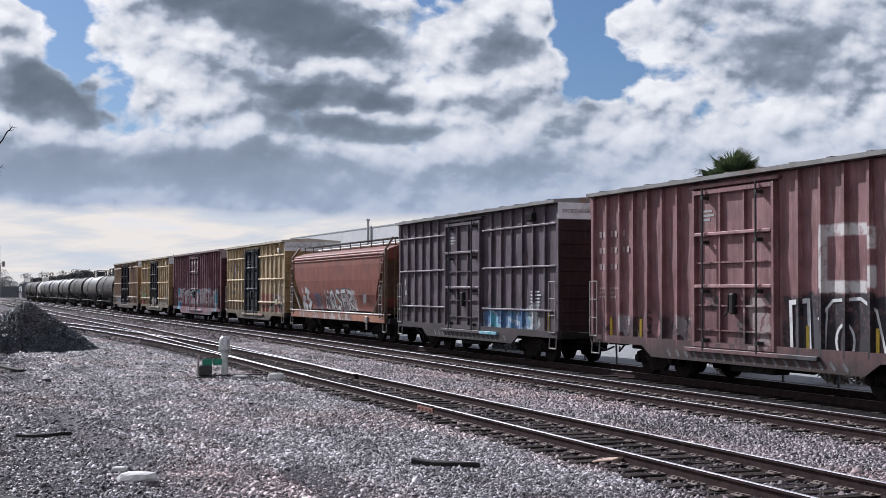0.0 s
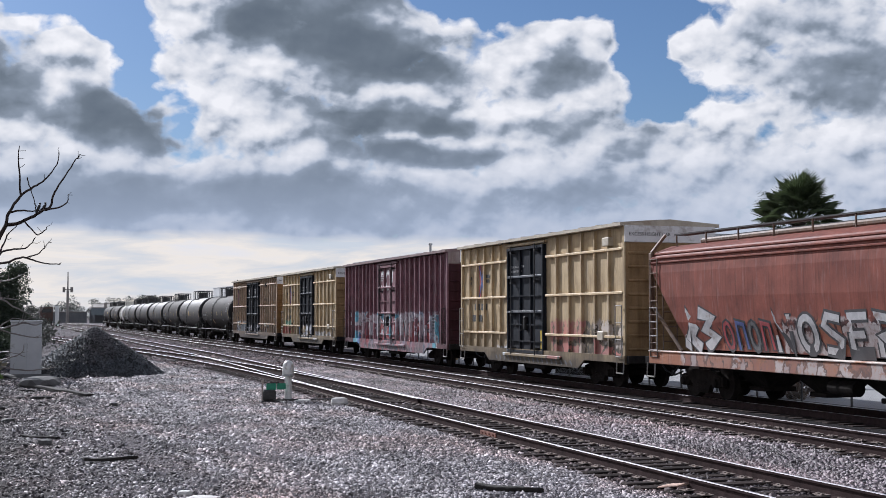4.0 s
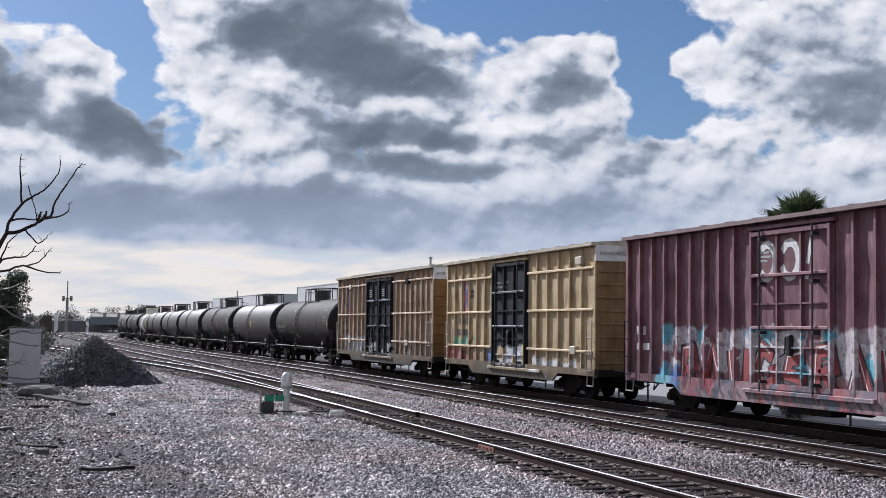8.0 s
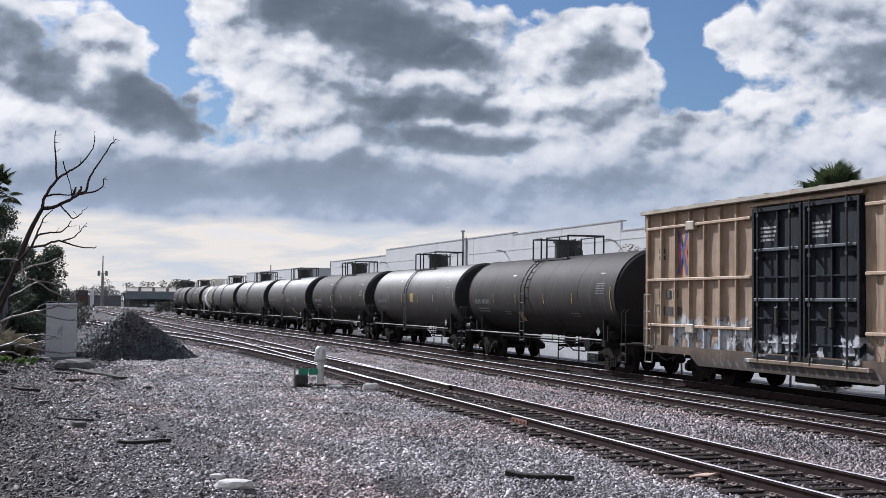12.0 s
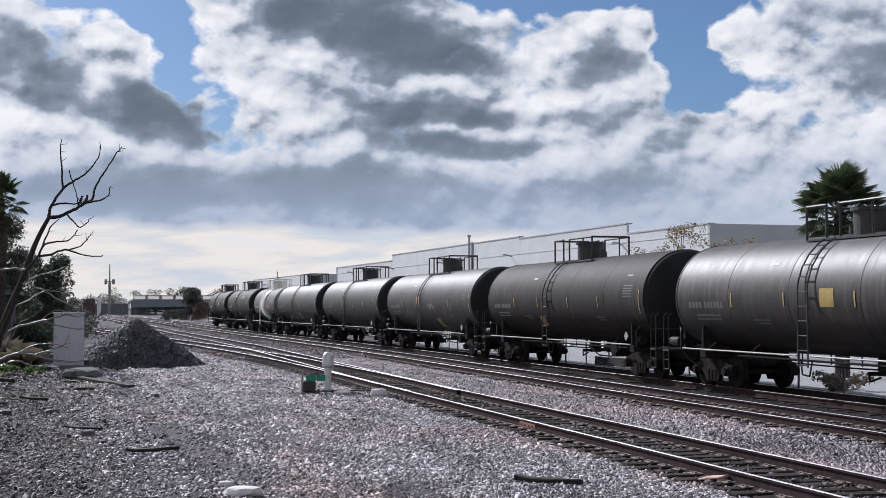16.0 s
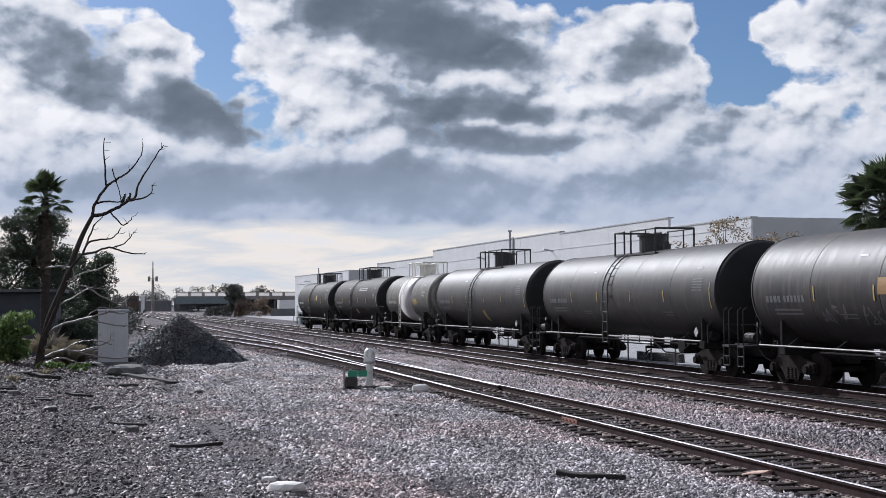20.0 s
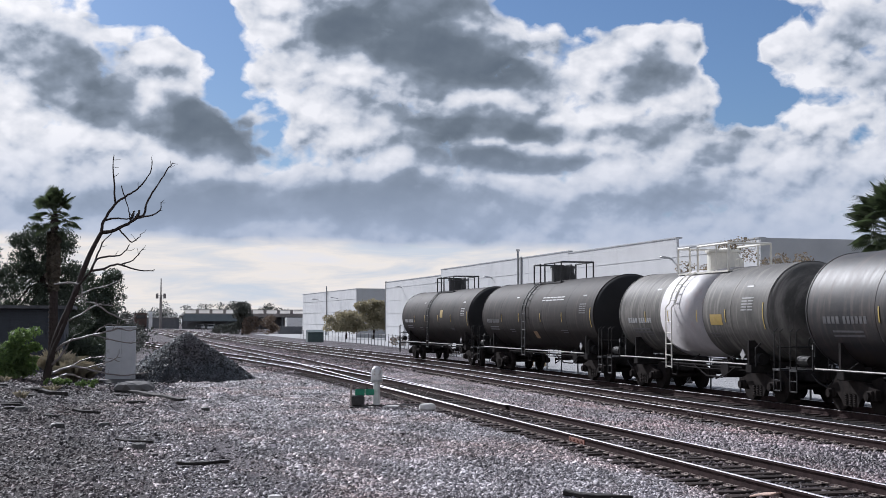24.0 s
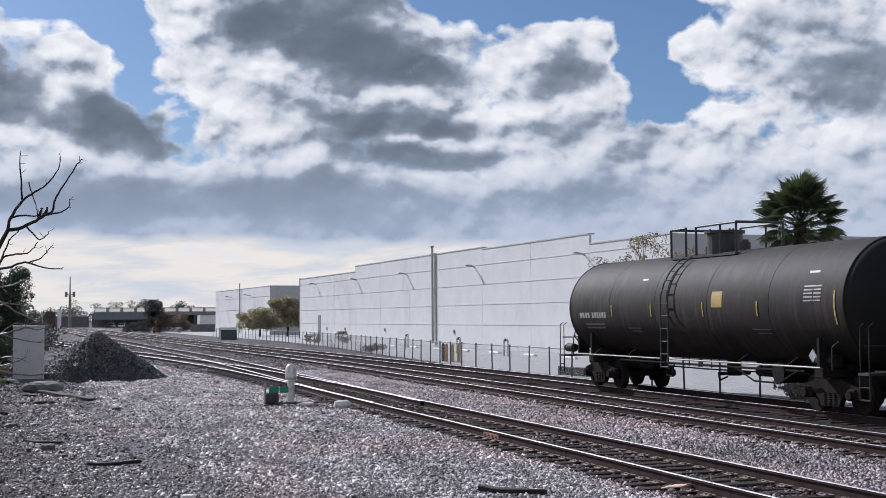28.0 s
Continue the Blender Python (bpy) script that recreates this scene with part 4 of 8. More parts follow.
    bmesh.ops.recalc_face_normals(bm, faces=bm.faces)
    cap = part("seam_cap", bm, roof or M["roof"], top)
    k = int(L / 1.25)
    cap.matrix_local = pose(0, -h + L * 0.5 / k, 0)
    for i in range(1, k):
        again(cap, pose(0, -h + L * (i + 0.5) / k, 0), top)
    # ends with their pressed ridges
    for s in (-1, 1):
        y = s * h
        bm = B()
        box(bm, -1.44, 1.44, -0.045, 0.045, -0.05, 0.05, 0.03)
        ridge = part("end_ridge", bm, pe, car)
        zs = [1.25 + 0.42 * i for i in range(8)]
        ridge.matrix_local = pose(0, y, zs[0])
        for z in zs[1:]:
            again(ridge, pose(0, y, z), car)
        bm = B()
        box(bm, -1.5, 1.5, min(y, y + s * 0.012), max(y, y + s * 0.012), 1.0, 4.5)
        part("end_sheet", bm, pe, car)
        bm = B()
        box(bm, -1.55, 1.55, min(y, y + s * 0.06), max(y, y + s * 0.06), 4.52, 5.03, 0.01)
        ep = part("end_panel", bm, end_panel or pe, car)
        if excess:
            letters(ep, "EXCESS HEIGHT CAR", 0.15, pose(-1.42, -h - 0.066, 4.72, 90, 0, 0) if s < 0 else pose(1.42, h + 0.066, 4.72, 90, 0, 180), M["letter_dark"])
        ladder(car, 1.25, y + s * 0.14, 1.0, 2.6, 0.42, 5, M["grab"], "x", "end_ladder")
        bm = B()
        box(bm, -1.5, 1.5, min(y, y + s * 0.16), max(y, y + s * 0.16), 0.82, 1.06, 0.02)
        part("end_sill", bm, M["under"], car)
        add_coupler(car, y, s)
    # corner ladders on the side and sill steps
    for y in (h - 0.30, -h + 0.32):
        ladder(car, S - rib_d - 0.07, y, 1.02, 2.58, 0.44, 4, M[iron])
        bm = B()
        tube(bm, [(-1.55, y - 0.24, 0.86), (-1.57, y - 0.24, 0.52), (-1.57, y + 0.24, 0.52), (-1.55, y + 0.24, 0.86)], 0.022)
        part("sill_step", bm, M["grab"], car)
    # jack pads with diagonal stripes along the sill
    bm = B()
    stroke(bm, [(0, 0.64), (0.16, 0.78)], 0.09, -1.566)
    stripe = part("sill_stripe", bm, M["letter_dull"], car)
    stripe.matrix_local = pose(0, -h + 4, 0)
    for i in range(1, int((L - 8) / 0.42)):
        again(stripe, pose(0, -h + 4 + i * 0.42, 0), car)
    # underframe
    bm = B()
    box(bm, -0.2, 0.2, -h, h, 0.62, 0.98)
    for i in range(7):
        y = -h + 3.6 + (L - 7.2) * i / 6
        box(bm, -1.45, 1.45, y - 0.06, y + 0.06, 0.78, 0.98)
    part("underframe", bm, M["under"], car)
    bm = B()
    cyl(bm, (-0.75, -1.6, 0.62), (-0.75, -0.6, 0.62), 0.2, n=12)
    cyl(bm, (-0.75, 0.4, 0.65), (-0.75, 0.75, 0.65), 0.17, n=12)
    tube(bm, [(-0.6, -h + 2, 0.72), (-0.6, h - 2, 0.72)], 0.025)
    part("brake_gear", bm, M["under"], car)
    bm = B()
    box(bm, -1.35, -0.9, -0.9, 0.9, 0.38, 0.6, 0.03)
    part("equipment_box", bm, M["under"], car)
    for y in (-h + 2.95, h - 2.95):
        add_truck(car, y)
    CARS.append((car, mid))
    return car, h, S, mid


BROWN = ((0.125, 0.057, 0.063), (0.305, 0.152, 0.158))
PURPLE = ((0.038, 0.028, 0.038), (0.108, 0.081, 0.104))
YELLOW = ((0.29, 0.21, 0.112), (0.53, 0.41, 0.245))
TAN = ((0.23, 0.16, 0.105), (0.40, 0.29, 0.20))
WINE = ((0.092, 0.038, 0.05), (0.25, 0.125, 0.147))
NAVY = ((0.006, 0.008, 0.013), (0.018, 0.023, 0.032))
WHITE, CYAN, BLUE, RED, BLK, PINK, MINT = (0.62, 0.63, 0.66), (0.15, 0.47, 0.58), (0.07, 0.20, 0.48), (0.42, 0.05, 0.045), (0.015, 0.015, 0.02), (0.45, 0.16, 0.15), (0.18, 0.42, 0.32)

# brown boxcar at the head, with a worn emblem of square letters
PALE = (0.60, 0.58, 0.56)
EMBLEM = ((-3.02, -2.72, 2.35, 3.65, PALE), (-4.45, -2.85, 3.45, 3.75, PALE), (-4.45, -2.85, 2.25, 2.55, PALE), (-4.60, -4.30, 3.15, 3.65, PALE), (-4.60, -4.30, 2.35, 2.85, PALE),
          (-5.28, -4.98, 2.25, 3.75, PALE), (-6.32, -6.02, 2.25, 3.75, PALE), (-5.85, -5.0, 3.45, 3.75, PALE), (-6.3, -5.5, 2.25, 2.55, PALE))
SOOT = (0.03, 0.026, 0.028)
car, h, S, mid = boxcar(18.4, 34.05, "faded brown ribbed boxcar with sprayed letters and rust", (24.93, 28.48), (7, 8), BROWN, marks=EMBLEM, streak=0.75, rib_d=0.11,
                        zones=((-8, -1.4, 0.5, 2.3, (BLK, SOOT, BLK, BLK), 0.5), (-8, -1.4, 0.5, 2.25, (BLK, (0.05, 0.035, 0.035), BLK, (0.06, 0.06, 0.07), BLK), 0.6), (2.4, 7.4, 0.5, 1.7, (SOOT, BROWN[0], (0.34, 0.32, 0.32), BROWN[1], SOOT), 1.5),
                               (-1.2, 2.1, 0.9, 2.3, (SOOT, (0.3, 0.26, 0.25), BROWN[0], SOOT, BROWN[0]), 1.3)))
for pts, wd in (([(-1.75, 0.75), (-1.7, 2.05), (-2.35, 2.1), (-2.4, 0.9)], 0.11), ([(-2.7, 1.7), (-3.2, 2.1), (-4.1, 2.15), (-4.6, 1.9), (-4.9, 0.95)], 0.07),
                (arc(-3.6, 1.25, 0.3, 0.36, 0, 360, 16), 0.07), (arc(-5.75, 1.35, 0.42, 0.6, 0, 360, 18), 0.08), ([(-6.5, 0.8), (-6.6, 2.1), (-7.2, 2.2)], 0.09), ([(-2.9, 0.8), (-3.0, 1.9)], 0.06)):
    bm = B()
    stroke(bm, pts, wd, S - 0.006)
    part("sprayed_outline", bm, M["spray_white"], car, "thin white sprayed outline")
for u in (33.0, 31.3, 26.2, 23.9, 21.6):
    bm = B()
    box(bm, S - 0.014, S + 0.02, u - mid - 0.05, u - mid + 0.05, 0.95, 1.55)
    part("reflector", bm, M["reflector_bright"], car, "bright yellow reflector strip")
bars(car, S - 0.004, 33.7 - mid, 4.0, [(0.13,) * 7, (), (0.13,) * 8, (), (0.13,) * 6], 0.17, 0.06, M["letter_faint"])
bars(car, S - 0.004, 33.7 - mid, 2.4, [(0.1,) * 9, (0.1,) * 7, (0.1,) * 8], 0.05, 0.07, M["letter_faint"])

# grey-purple boxcar
car, h, S, mid = boxcar(36.3, 51.6, "weathered grey-purple boxcar with a cyan sprayed patch", (42.54, 46.1), (6, 7), PURPLE, streak=0.7, rib_w=0.07, rib_d=0.075, belt_h=0.03, faded=0.32, gloss=0.3, belts=(4.4, 3.08, 1.68), end_panel=M["white_panel"], excess=True,
                        zones=((-5.6, -1.45, 0.55, 1.75, (CYAN, (0.10, 0.24, 0.42), (0.22, 0.50, 0.66), (0.06, 0.15, 0.30), CYAN, (0.42, 0.52, 0.62)), 1.3), (-6.1, -5.3, 0.55, 1.9, (WHITE, (0.3, 0.36, 0.34), WHITE), 1.2)),
                        shaded_end_tones=((0.018, 0.010, 0.011), (0.042, 0.021, 0.022)))
bars(car, S - 0.004, 51.0 - mid, 2.75, [(0.10, 0.22)], 0.2, 0.1, M["letter_pale"])
bars(car, S - 0.004, 51.0 - mid, 2.32, [(0.2, 0.12), ], 0.2, 0.1, M["letter_pale"])
bars(car, S - 0.004, 51.0 - mid, 1.35, [(0.35, 0.3), (0.4, 0.5), (0.3, 0.3)], 0.05, 0.06, M["letter_dull"])
bars(car, S - 0.004, 38.5 - mid, 2.3, [(0.3, 0.35), (0.4, 0.35), (0.3, 0.35), (0.35, 0.3), (0.3, 0.35)], 0.05, 0.06, M["letter_white"])
bm = B()
box(bm, S - 0.16, S + 0.03, 38.1 - mid, 38.6 - mid, 4.55, 4.8, 0.02)
part("roof_corner_box", bm, M["under"], car)
bm = B()
box(bm, S - 0.014, S + 0.02, 37.1 - mid, 37.2 - mid, 1.05, 1.6)
part("reflector", bm, M["reflector_bright"], car)

# yellow boxcars and the maroon one between them


def ribbon_emblem(car, S, y, z):
    """A crossed-ribbon emblem in red and blue."""
    for mat, sgn in ((M["spray_red"], 1), (M["spray_blue"], -1)):
        bm = B()
        if sgn > 0:
            for d in (-1, 1):
                stroke(bm, [(y + d * 0.24, z + 0.58), (y + d * 0.19, z + 0.2), (y + d * 0.15, z), (y + d * 0.19, z - 0.2), (y + d * 0.24, z - 0.58)], 0.24, S - 0.004)
        else:
            for d in (-1, 1):
                stroke(bm, [(y + d * 0.30, z + 0.62), (y + d * 0.10, z + 0.2), (y - d * 0.10, z - 0.2), (y - d * 0.30, z - 0.62)], 0.12, S - 0.008 - 0.002 * d)
        part("ribbon_emblem", bm, mat, car, "faded red and blue crossed ribbons")


def yellow_car(u0, u1, du, zones, label):
    # ends are browner, and darkened further for their shade
    car, h, S, mid = boxcar(u0, u1, label, du, (6, 6), YELLOW, belts=(4.33, 2.98, 1.62), door_tones=NAVY, roof=M["roof_cream"], end_panel=M["white_panel"], excess=True, zones=zones,
                            shaded_end_tones=((0.17, 0.105, 0.05), (0.36, 0.24, 0.12)))
    ribbon_emblem(car, S, h - 2.4, 3.65)
    bars(car, S - 0.004, h - 1.5, 2.75, [(0.25, 0.25, 0.3, 0.25)], 0.26, 0.1, M["letter_dark"])
    bars(car, S - 0.004, h - 0.9, 2.3, [(0.2, 0.5, 0.5, 0.2)], 0.26, 0.1, M["letter_dark"])
    for a, z in ((h - 0.8, 3.85), (h - 2.9, 3.9)):
        bars(car, S - 0.004, a, z, [(0.4,), (0.34,)], 0.13, 0.06, M["letter_dark"])
    bm = B()
    box(bm, S - 0.16, S + 0.03, -h + 1.0, -h + 1.5, 4.45, 4.72, 0.02)
    part("roof_corner_box", bm, M["roof_cream"], car)
    bm = B()
    box(bm, S - 0.14, S + 0.03, -h + 1.5, -h + 1.95, 1.5, 1.78, 0.02)
    part("tack_board", bm, M["roof_cream"], car)
    bm = B()
    box(bm, S - 0.032, S - 0.015, du[0] - mid + 0.35, du[0] - mid + 0.5, 1.1, 1.75)
    part("reflector", bm, M["reflector_bright"], car)
    return car


yellow_car(71.5, 87.1, (77.94, 81.59), ((-7.5, -1.7, 0.6, 2.15, (PINK, BLK, (0.5, 0.42, 0.36), (0.34, 0.13, 0.13), (0.48, 0.44, 0.42), PINK, BLK), 1.0), (2.2, 3.9, 0.6, 1.2, (WHITE, (0.45, 0.5, 0.55), WHITE), 1.3)),
           "yellow panelled boxcar with a dark door and sprayed letters")

car, h, S, mid = boxcar(88.9, 107.5, "maroon ribbed boxcar with a band of bright sprayed letters", (96.92, 100.44), (9, 10), WINE, gloss=0.25, rib_d=0.12, sill_grime=0.4, iron="truck", end_panel=car_paint("pale_end", CARS[-1][0], (0.16, 0.12, 0.12), (0.3, 0.24, 0.23)),
                        roof=surf("maroon_roof", (0.13, 0.08, 0.08), (0.24, 0.17, 0.17), 2, 0.5, 0.1),
                        zones=((-7.8, 7.0, 0.5, 2.45, (CYAN, WINE[1], (0.35, 0.45, 0.54), (0.6, 0.56, 0.58), (0.45, 0.4, 0.43), CYAN, (0.65, 0.65, 0.67)), 1.2), (-7.2, 6.4, 0.4, 1.35, ((0.22, 0.03, 0.035), WINE[0], WINE[1], (0.26, 0.04, 0.05), WINE[0]), 0.9), (6.0, 7.4, 0.6, 1.4, (BLUE, CYAN, WINE[0], BLUE), 0.9)),
                        shaded_end_tones=((0.028, 0.009, 0.014), (0.06, 0.02, 0.028)))
bm = B()
dy = 100.0 - mid
stroke(bm, arc(dy - 0.25, 4.05, 0.36, 0.42, 225, 495), 0.2, S - 0.026)
stroke(bm, arc(dy - 1.25, 4.05, 0.36, 0.42, 205, 505), 0.2, S - 0.026)
stroke(bm, [(dy - 2.15, 4.5), (dy - 2.0, 3.95)], 0.14, S - 0.026)
stroke(bm, [(dy - 1.97, 3.7), (dy - 1.95, 3.6)], 0.16, S - 0.026)
part("sprayed_letters", bm, M["spray_white"], car, "white sprayed letters on the door")
# rounded letters in red with black rims and pale lights along the low edge
FORMS = ([(0.0, 0.0), (-0.1, 0.9), (-0.6, 0.95), (-0.75, 0.55), (-0.3, 0.45), (-0.8, 0.0)], [(0.0, 0.9), (-0.15, 0.1), (-0.7, 0.05), (-0.85, 0.95)],
         [(-0.8, 0.9), (-0.2, 0.8), (-0.1, 0.5), (-0.75, 0.4), (-0.7, 0.05), (0.0, 0.1)], [(0.0, 0.05), (-0.35, 0.95), (-0.8, 0.0)], [(-0.7, 0.75), (-0.3, 0.95), (0.0, 0.5), (-0.3, 0.0), (-0.8, 0.2), (-0.75, 0.5)])
yy = 5.9
for k in range(10):
    form = FORMS[(k * 3) % 5]
    on_door = 96.92 - mid - 0.2 < yy - 0.9 and yy < 100.44 - mid + 0.2
    for mat, wd, dx in (("spray_black", 0.42, 0.005), ("spray_deep_red", 0.30, 0.010), ("spray_white", 0.045, 0.015)):
        bm = B()
        sh = 0.09 if mat == "spray_white" else 0.0
        stroke(bm, [(yy + a + sh * 0.6, 0.78 + b * 1.08 + 0.12 * (k % 2) + sh) for a, b in (form[:3] if sh else form)], wd, S - dx - (0.02 if on_door else 0.0))
        part("sprayed_letter", bm, M[mat], car)
    yy -= 1.28
bars(car, S - 0.004, h - 0.55, 2.45, [(0.14, 0.3)], 0.26, 0.1, M["letter_white"])
bars(car, S - 0.004, h - 0.55, 1.95, [(0.3, 0.4)], 0.2, 0.1, M["letter_white"])
bars(car, S - 0.004, -h + 2.7, 2.45, [(0.14, 0.14), (0.14, 0.3), (0.14, 0.35), (0.14, 0.4), (0.14, 0.25), (0.14, 0.35)], 0.08, 0.06, M["letter_dull"])

yellow_car(109.75, 125.1, (115.77, 119.37), ((4.2, 7.6, 0.85, 1.62, (RED, YELLOW[0], PINK, YELLOW[1], RED, BLK), 1.5), (2.2, 7.6, 0.5, 0.9, (MINT, BLUE, YELLOW[0], BLK), 1.5), (1.9, 2.7, 0.8, 1.6, (CYAN, BLUE, CYAN), 1.0), (4.0, 6.8, 1.6, 2.0, (MINT, YELLOW[1], BLK), 0.9),
                                             (-1.4, 1.7, 0.95, 1.7, (WHITE, YELLOW[1], WHITE, WHITE), 1.1), (-6.6, -2.0, 0.6, 1.35, (WHITE, (0.4, 0.36, 0.3), YELLOW[0], WHITE), 1.2)),
           "yellow panelled boxcar with sprayed colours along its low edge")

car, h, S, mid = boxcar(127.1, 145.3, "tan panelled boxcar with black double doors and sprayed letters", (133.95, 138.8), (7, 8), TAN, belts=(4.58, 3.02, 1.66), doors=2, door_tones=NAVY, roof=M["roof_cream"], end_panel=M["white_panel"], excess=True,
                        zones=((2.5, 7.3, 0.5, 1.95, ((0.42, 0.50, 0.60), (0.50, 0.54, 0.58), (0.28, 0.42, 0.56), (0.52, 0.56, 0.6), TAN[1], (0.36, 0.45, 0.55), (0.12, 0.11, 0.12)), 1.3), (-5.9, -2.5, 0.55, 1.85, ((0.52, 0.5, 0.52), TAN[0], (0.4, 0.4, 0.44), TAN[1], (0.55, 0.55, 0.57), (0.09, 0.08, 0.08)), 1.5), (-2.4, 2.4, 0.95, 1.6, (NAVY[1], WHITE, NAVY[0], NAVY[1]), 1.1)),
                        shaded_end_tones=((0.16, 0.085, 0.035), (0.31, 0.18, 0.075)))
ribbon_emblem(car, S, h - 2.35, 3.8)
bars(car, S - 0.004, h - 0.8, 2.72, [(0.3, 0.3, 0.35)], 0.26, 0.1, M["letter_dark"])
bars(car, S - 0.004, h - 0.8, 2.22, [(0.4, 0.35, 0.4)], 0.26, 0.1, M["letter_dark"])
bars(car, S - 0.004, h - 0.8, 3.95, [(0.4,), (0.42,)], 0.14, 0.06, M["letter_dark"])
bars(car, S - 0.004, -3.4, 3.55, [(0.22,) * 13], 0.2, 0.1, M["letter_brown"])
bm = B()
stroke(bm, [(-5.3, 4.3), (-5.6, 3.7), (-5.45, 4.2), (-5.9, 3.9)], 0.07, S - 0.006)
part("sprayed_tag", bm, M["spray_black"], car)
for yy, zz in ((h - 3.0, 4.55), (-5.0, 4.55), (h - 3.0, 1.6), (-5.0, 1.6)):
    bm = B()
    box(bm, S - 0.14, S + 0.03, yy - 0.25, yy + 0.25, zz - 0.13, zz + 0.13, 0.02)
    part("tack_board", bm, M["roof_cream"] if zz < 3 or yy > 0 else M["under"], car)


# -- covered hopper --
def hopper(u0, u1):
    L, mid = u1 - u0, (u0 + u1) / 2
    h = L / 2
    car = thing("hopper_car", Matrix.Identity(4), "rust-orange covered hopper car with a roof walkway and silver sprayed letters", "hopper car", "freight train cars")
    RUSTY = ((0.115, 0.034, 0.026), (0.26, 0.082, 0.056))
    p = car_paint("hopper_paint", car, *RUSTY, grime=0.4, streak=0.6, rust=(0.09, 0.035, 0.024), faded=0.15, gloss=0.2, zones=((-3.6, 1.5, 1.3, 2.3, ((0.34, 0.32, 0.32), (0.24, 0.10, 0.06), (0.40, 0.38, 0.38), (0.2, 0.08, 0.05), BLK), 1.15), (3.3, 4.6, 1.3, 2.0, ((0.25, 0.08, 0.05), BLK, (0.3, 0.1, 0.06), BLK), 1.4)))
    pd = car_paint("hopper_end_paint", car, (0.07, 0.04, 0.025), (0.17, 0.09, 0.05), grime=0.6)
    ps = car_paint("hopper_sill_paint", car, (0.27, 0.09, 0.045), (0.43, 0.18, 0.085), grime=0.25, streak=0.4, zones=((-3.5, 6.4, 0.8, 1.3, ((0.40, 0.37, 0.37), (0.30, 0.16, 0.12), (0.46, 0.43, 0.43), (0.22, 0.10, 0.08), (0.34, 0.30, 0.30), (0.08, 0.06, 0.06)), 1.3),))
    # body: bulging sides, longer at the top than at the slopes' foot
    bm = B()
    rings = [(1.30, 1.36, 5.6), (1.34, 1.56, 6.35), (1.50, 2.1, 6.7), (1.57, 2.8, 7.3), (1.585, 3.5, 7.95), (1.57, 3.74, 8.1), (1.50, 3.98, 8.12), (1.38, 4.12, 8.12), (0.9, 4.30, 8.12), (0.0, 4.36, 8.12)]
    last = None
    for x, z, yh in rings:
        row = [bm.verts.new((-x, yy, z)) for yy in (-yh, -5.3, -4, -2, 0, 2, 4, 5.3, yh)] + [bm.verts.new((x, yy, z)) for yy in (yh, 5.3, 4, 2, 0, -2, -4, -5.3, -yh)]
        if last:
            for i in range(len(row)):
                j = (i + 1) % len(row)
                bm.faces.new((last[i], last[j], row[j], row[i]))
        else:
            bm.faces.new(row[::-1])
        last = row
    bmesh.ops.remove_doubles(bm, verts=bm.verts, dist=0.001)
    bmesh.ops.recalc_face_normals(bm, faces=bm.faces)
    part("body", bm, p, car)
    # stiffening ridges along the eave
    for z, x in ((3.80, 1.585), (3.93, 1.56), (4.05, 1.47)):
        bm = B()
        cyl(bm, (-x, -8.1, z), (-x, 8.1, z), 0.03, n=6)
        part("eave_ridge", bm, p, car)
    # side sill
    bm = B()
    box(bm, -1.60, -1.48, -h + 0.5, h - 0.5, 0.90, 1.24, 0.015)
    part("side_sill", bm, ps, car, "orange-brown side sill")
    bm = B()
    box(bm, -1.63, -1.3, -h + 0.5, h - 0.5, 1.245, 1.285, 0.01)
    part("sill_ledge", bm, M["ledge"], car, "ledge over the sill, sun on it painted pale")
    bm = B()
    box(bm, 1.48, 1.6, -h + 0.5, h - 0.5, 0.90, 1.24, 0.015)
    part("side_sill", bm, ps, car)
    # end frames: corner posts, slopes, platforms, ladders
    for s in (-1, 1):
        y = s * (h - 0.55)
        for x in (-1.52, 1.52):
            bm = B()
            box(bm, x - 0.06, x + 0.06, y - 0.08, y + 0.08, 0.95, 4.1, 0.015)
            part("corner_post", bm, pd, car)
            bm = B()
            tube(bm, [(x, y, 4.1), (x * 0.75, y - s * 0.15, 4.62)], 0.05)
            part("corner_brace", bm, pd, car)
            bm = B()
            tube(bm, [(x, s * 6.35, 1.3), (x, y, 2.6)], 0.05)
            part("slope_brace", bm, pd, car)
        bm = B()
        q = [bm.verts.new(c) for c in ((-1.3, s * 5.9, 1.25), (1.3, s * 5.9, 1.25), (1.45, s * 8.0, 3.6), (-1.45, s * 8.0, 3.6))]
        r = bmesh.ops.extrude_face_region(bm, geom=[bm.faces.new(q)])
        bmesh.ops.translate(bm, verts=[e for e in r["geom"] if isinstance(e, bmesh.types.BMVert)], vec=(0, s * 0.05, -0.02))
        bmesh.ops.recalc_face_normals(bm, faces=bm.faces)
        part("slope_sheet", bm, pd, car, "brown sloping end sheet")
        bm = B()
        box(bm, -1.5, 1.5, min(y, y + s * 0.5), max(y, y + s * 0.5), 0.86, 1.1, 0.02)
        part("end_sill", bm, M["under"], car)
        bm = B()
        box(bm, -0.2, 0.2, min(s * 5.5, y + s * 0.5), max(s * 5.5, y + s * 0.5), 0.62, 1.0, 0.02)
        part("stub_sill", bm, M["under"], car)
        ladder(car, -1.62, y - s * 0.3, 1.1, 3.9, 0.44, 8, pd)
        ladder(car, -1.66, y - s * 0.35, 1.3, 2.5, 0.46, 4, M["grab"], name="grab_ladder")
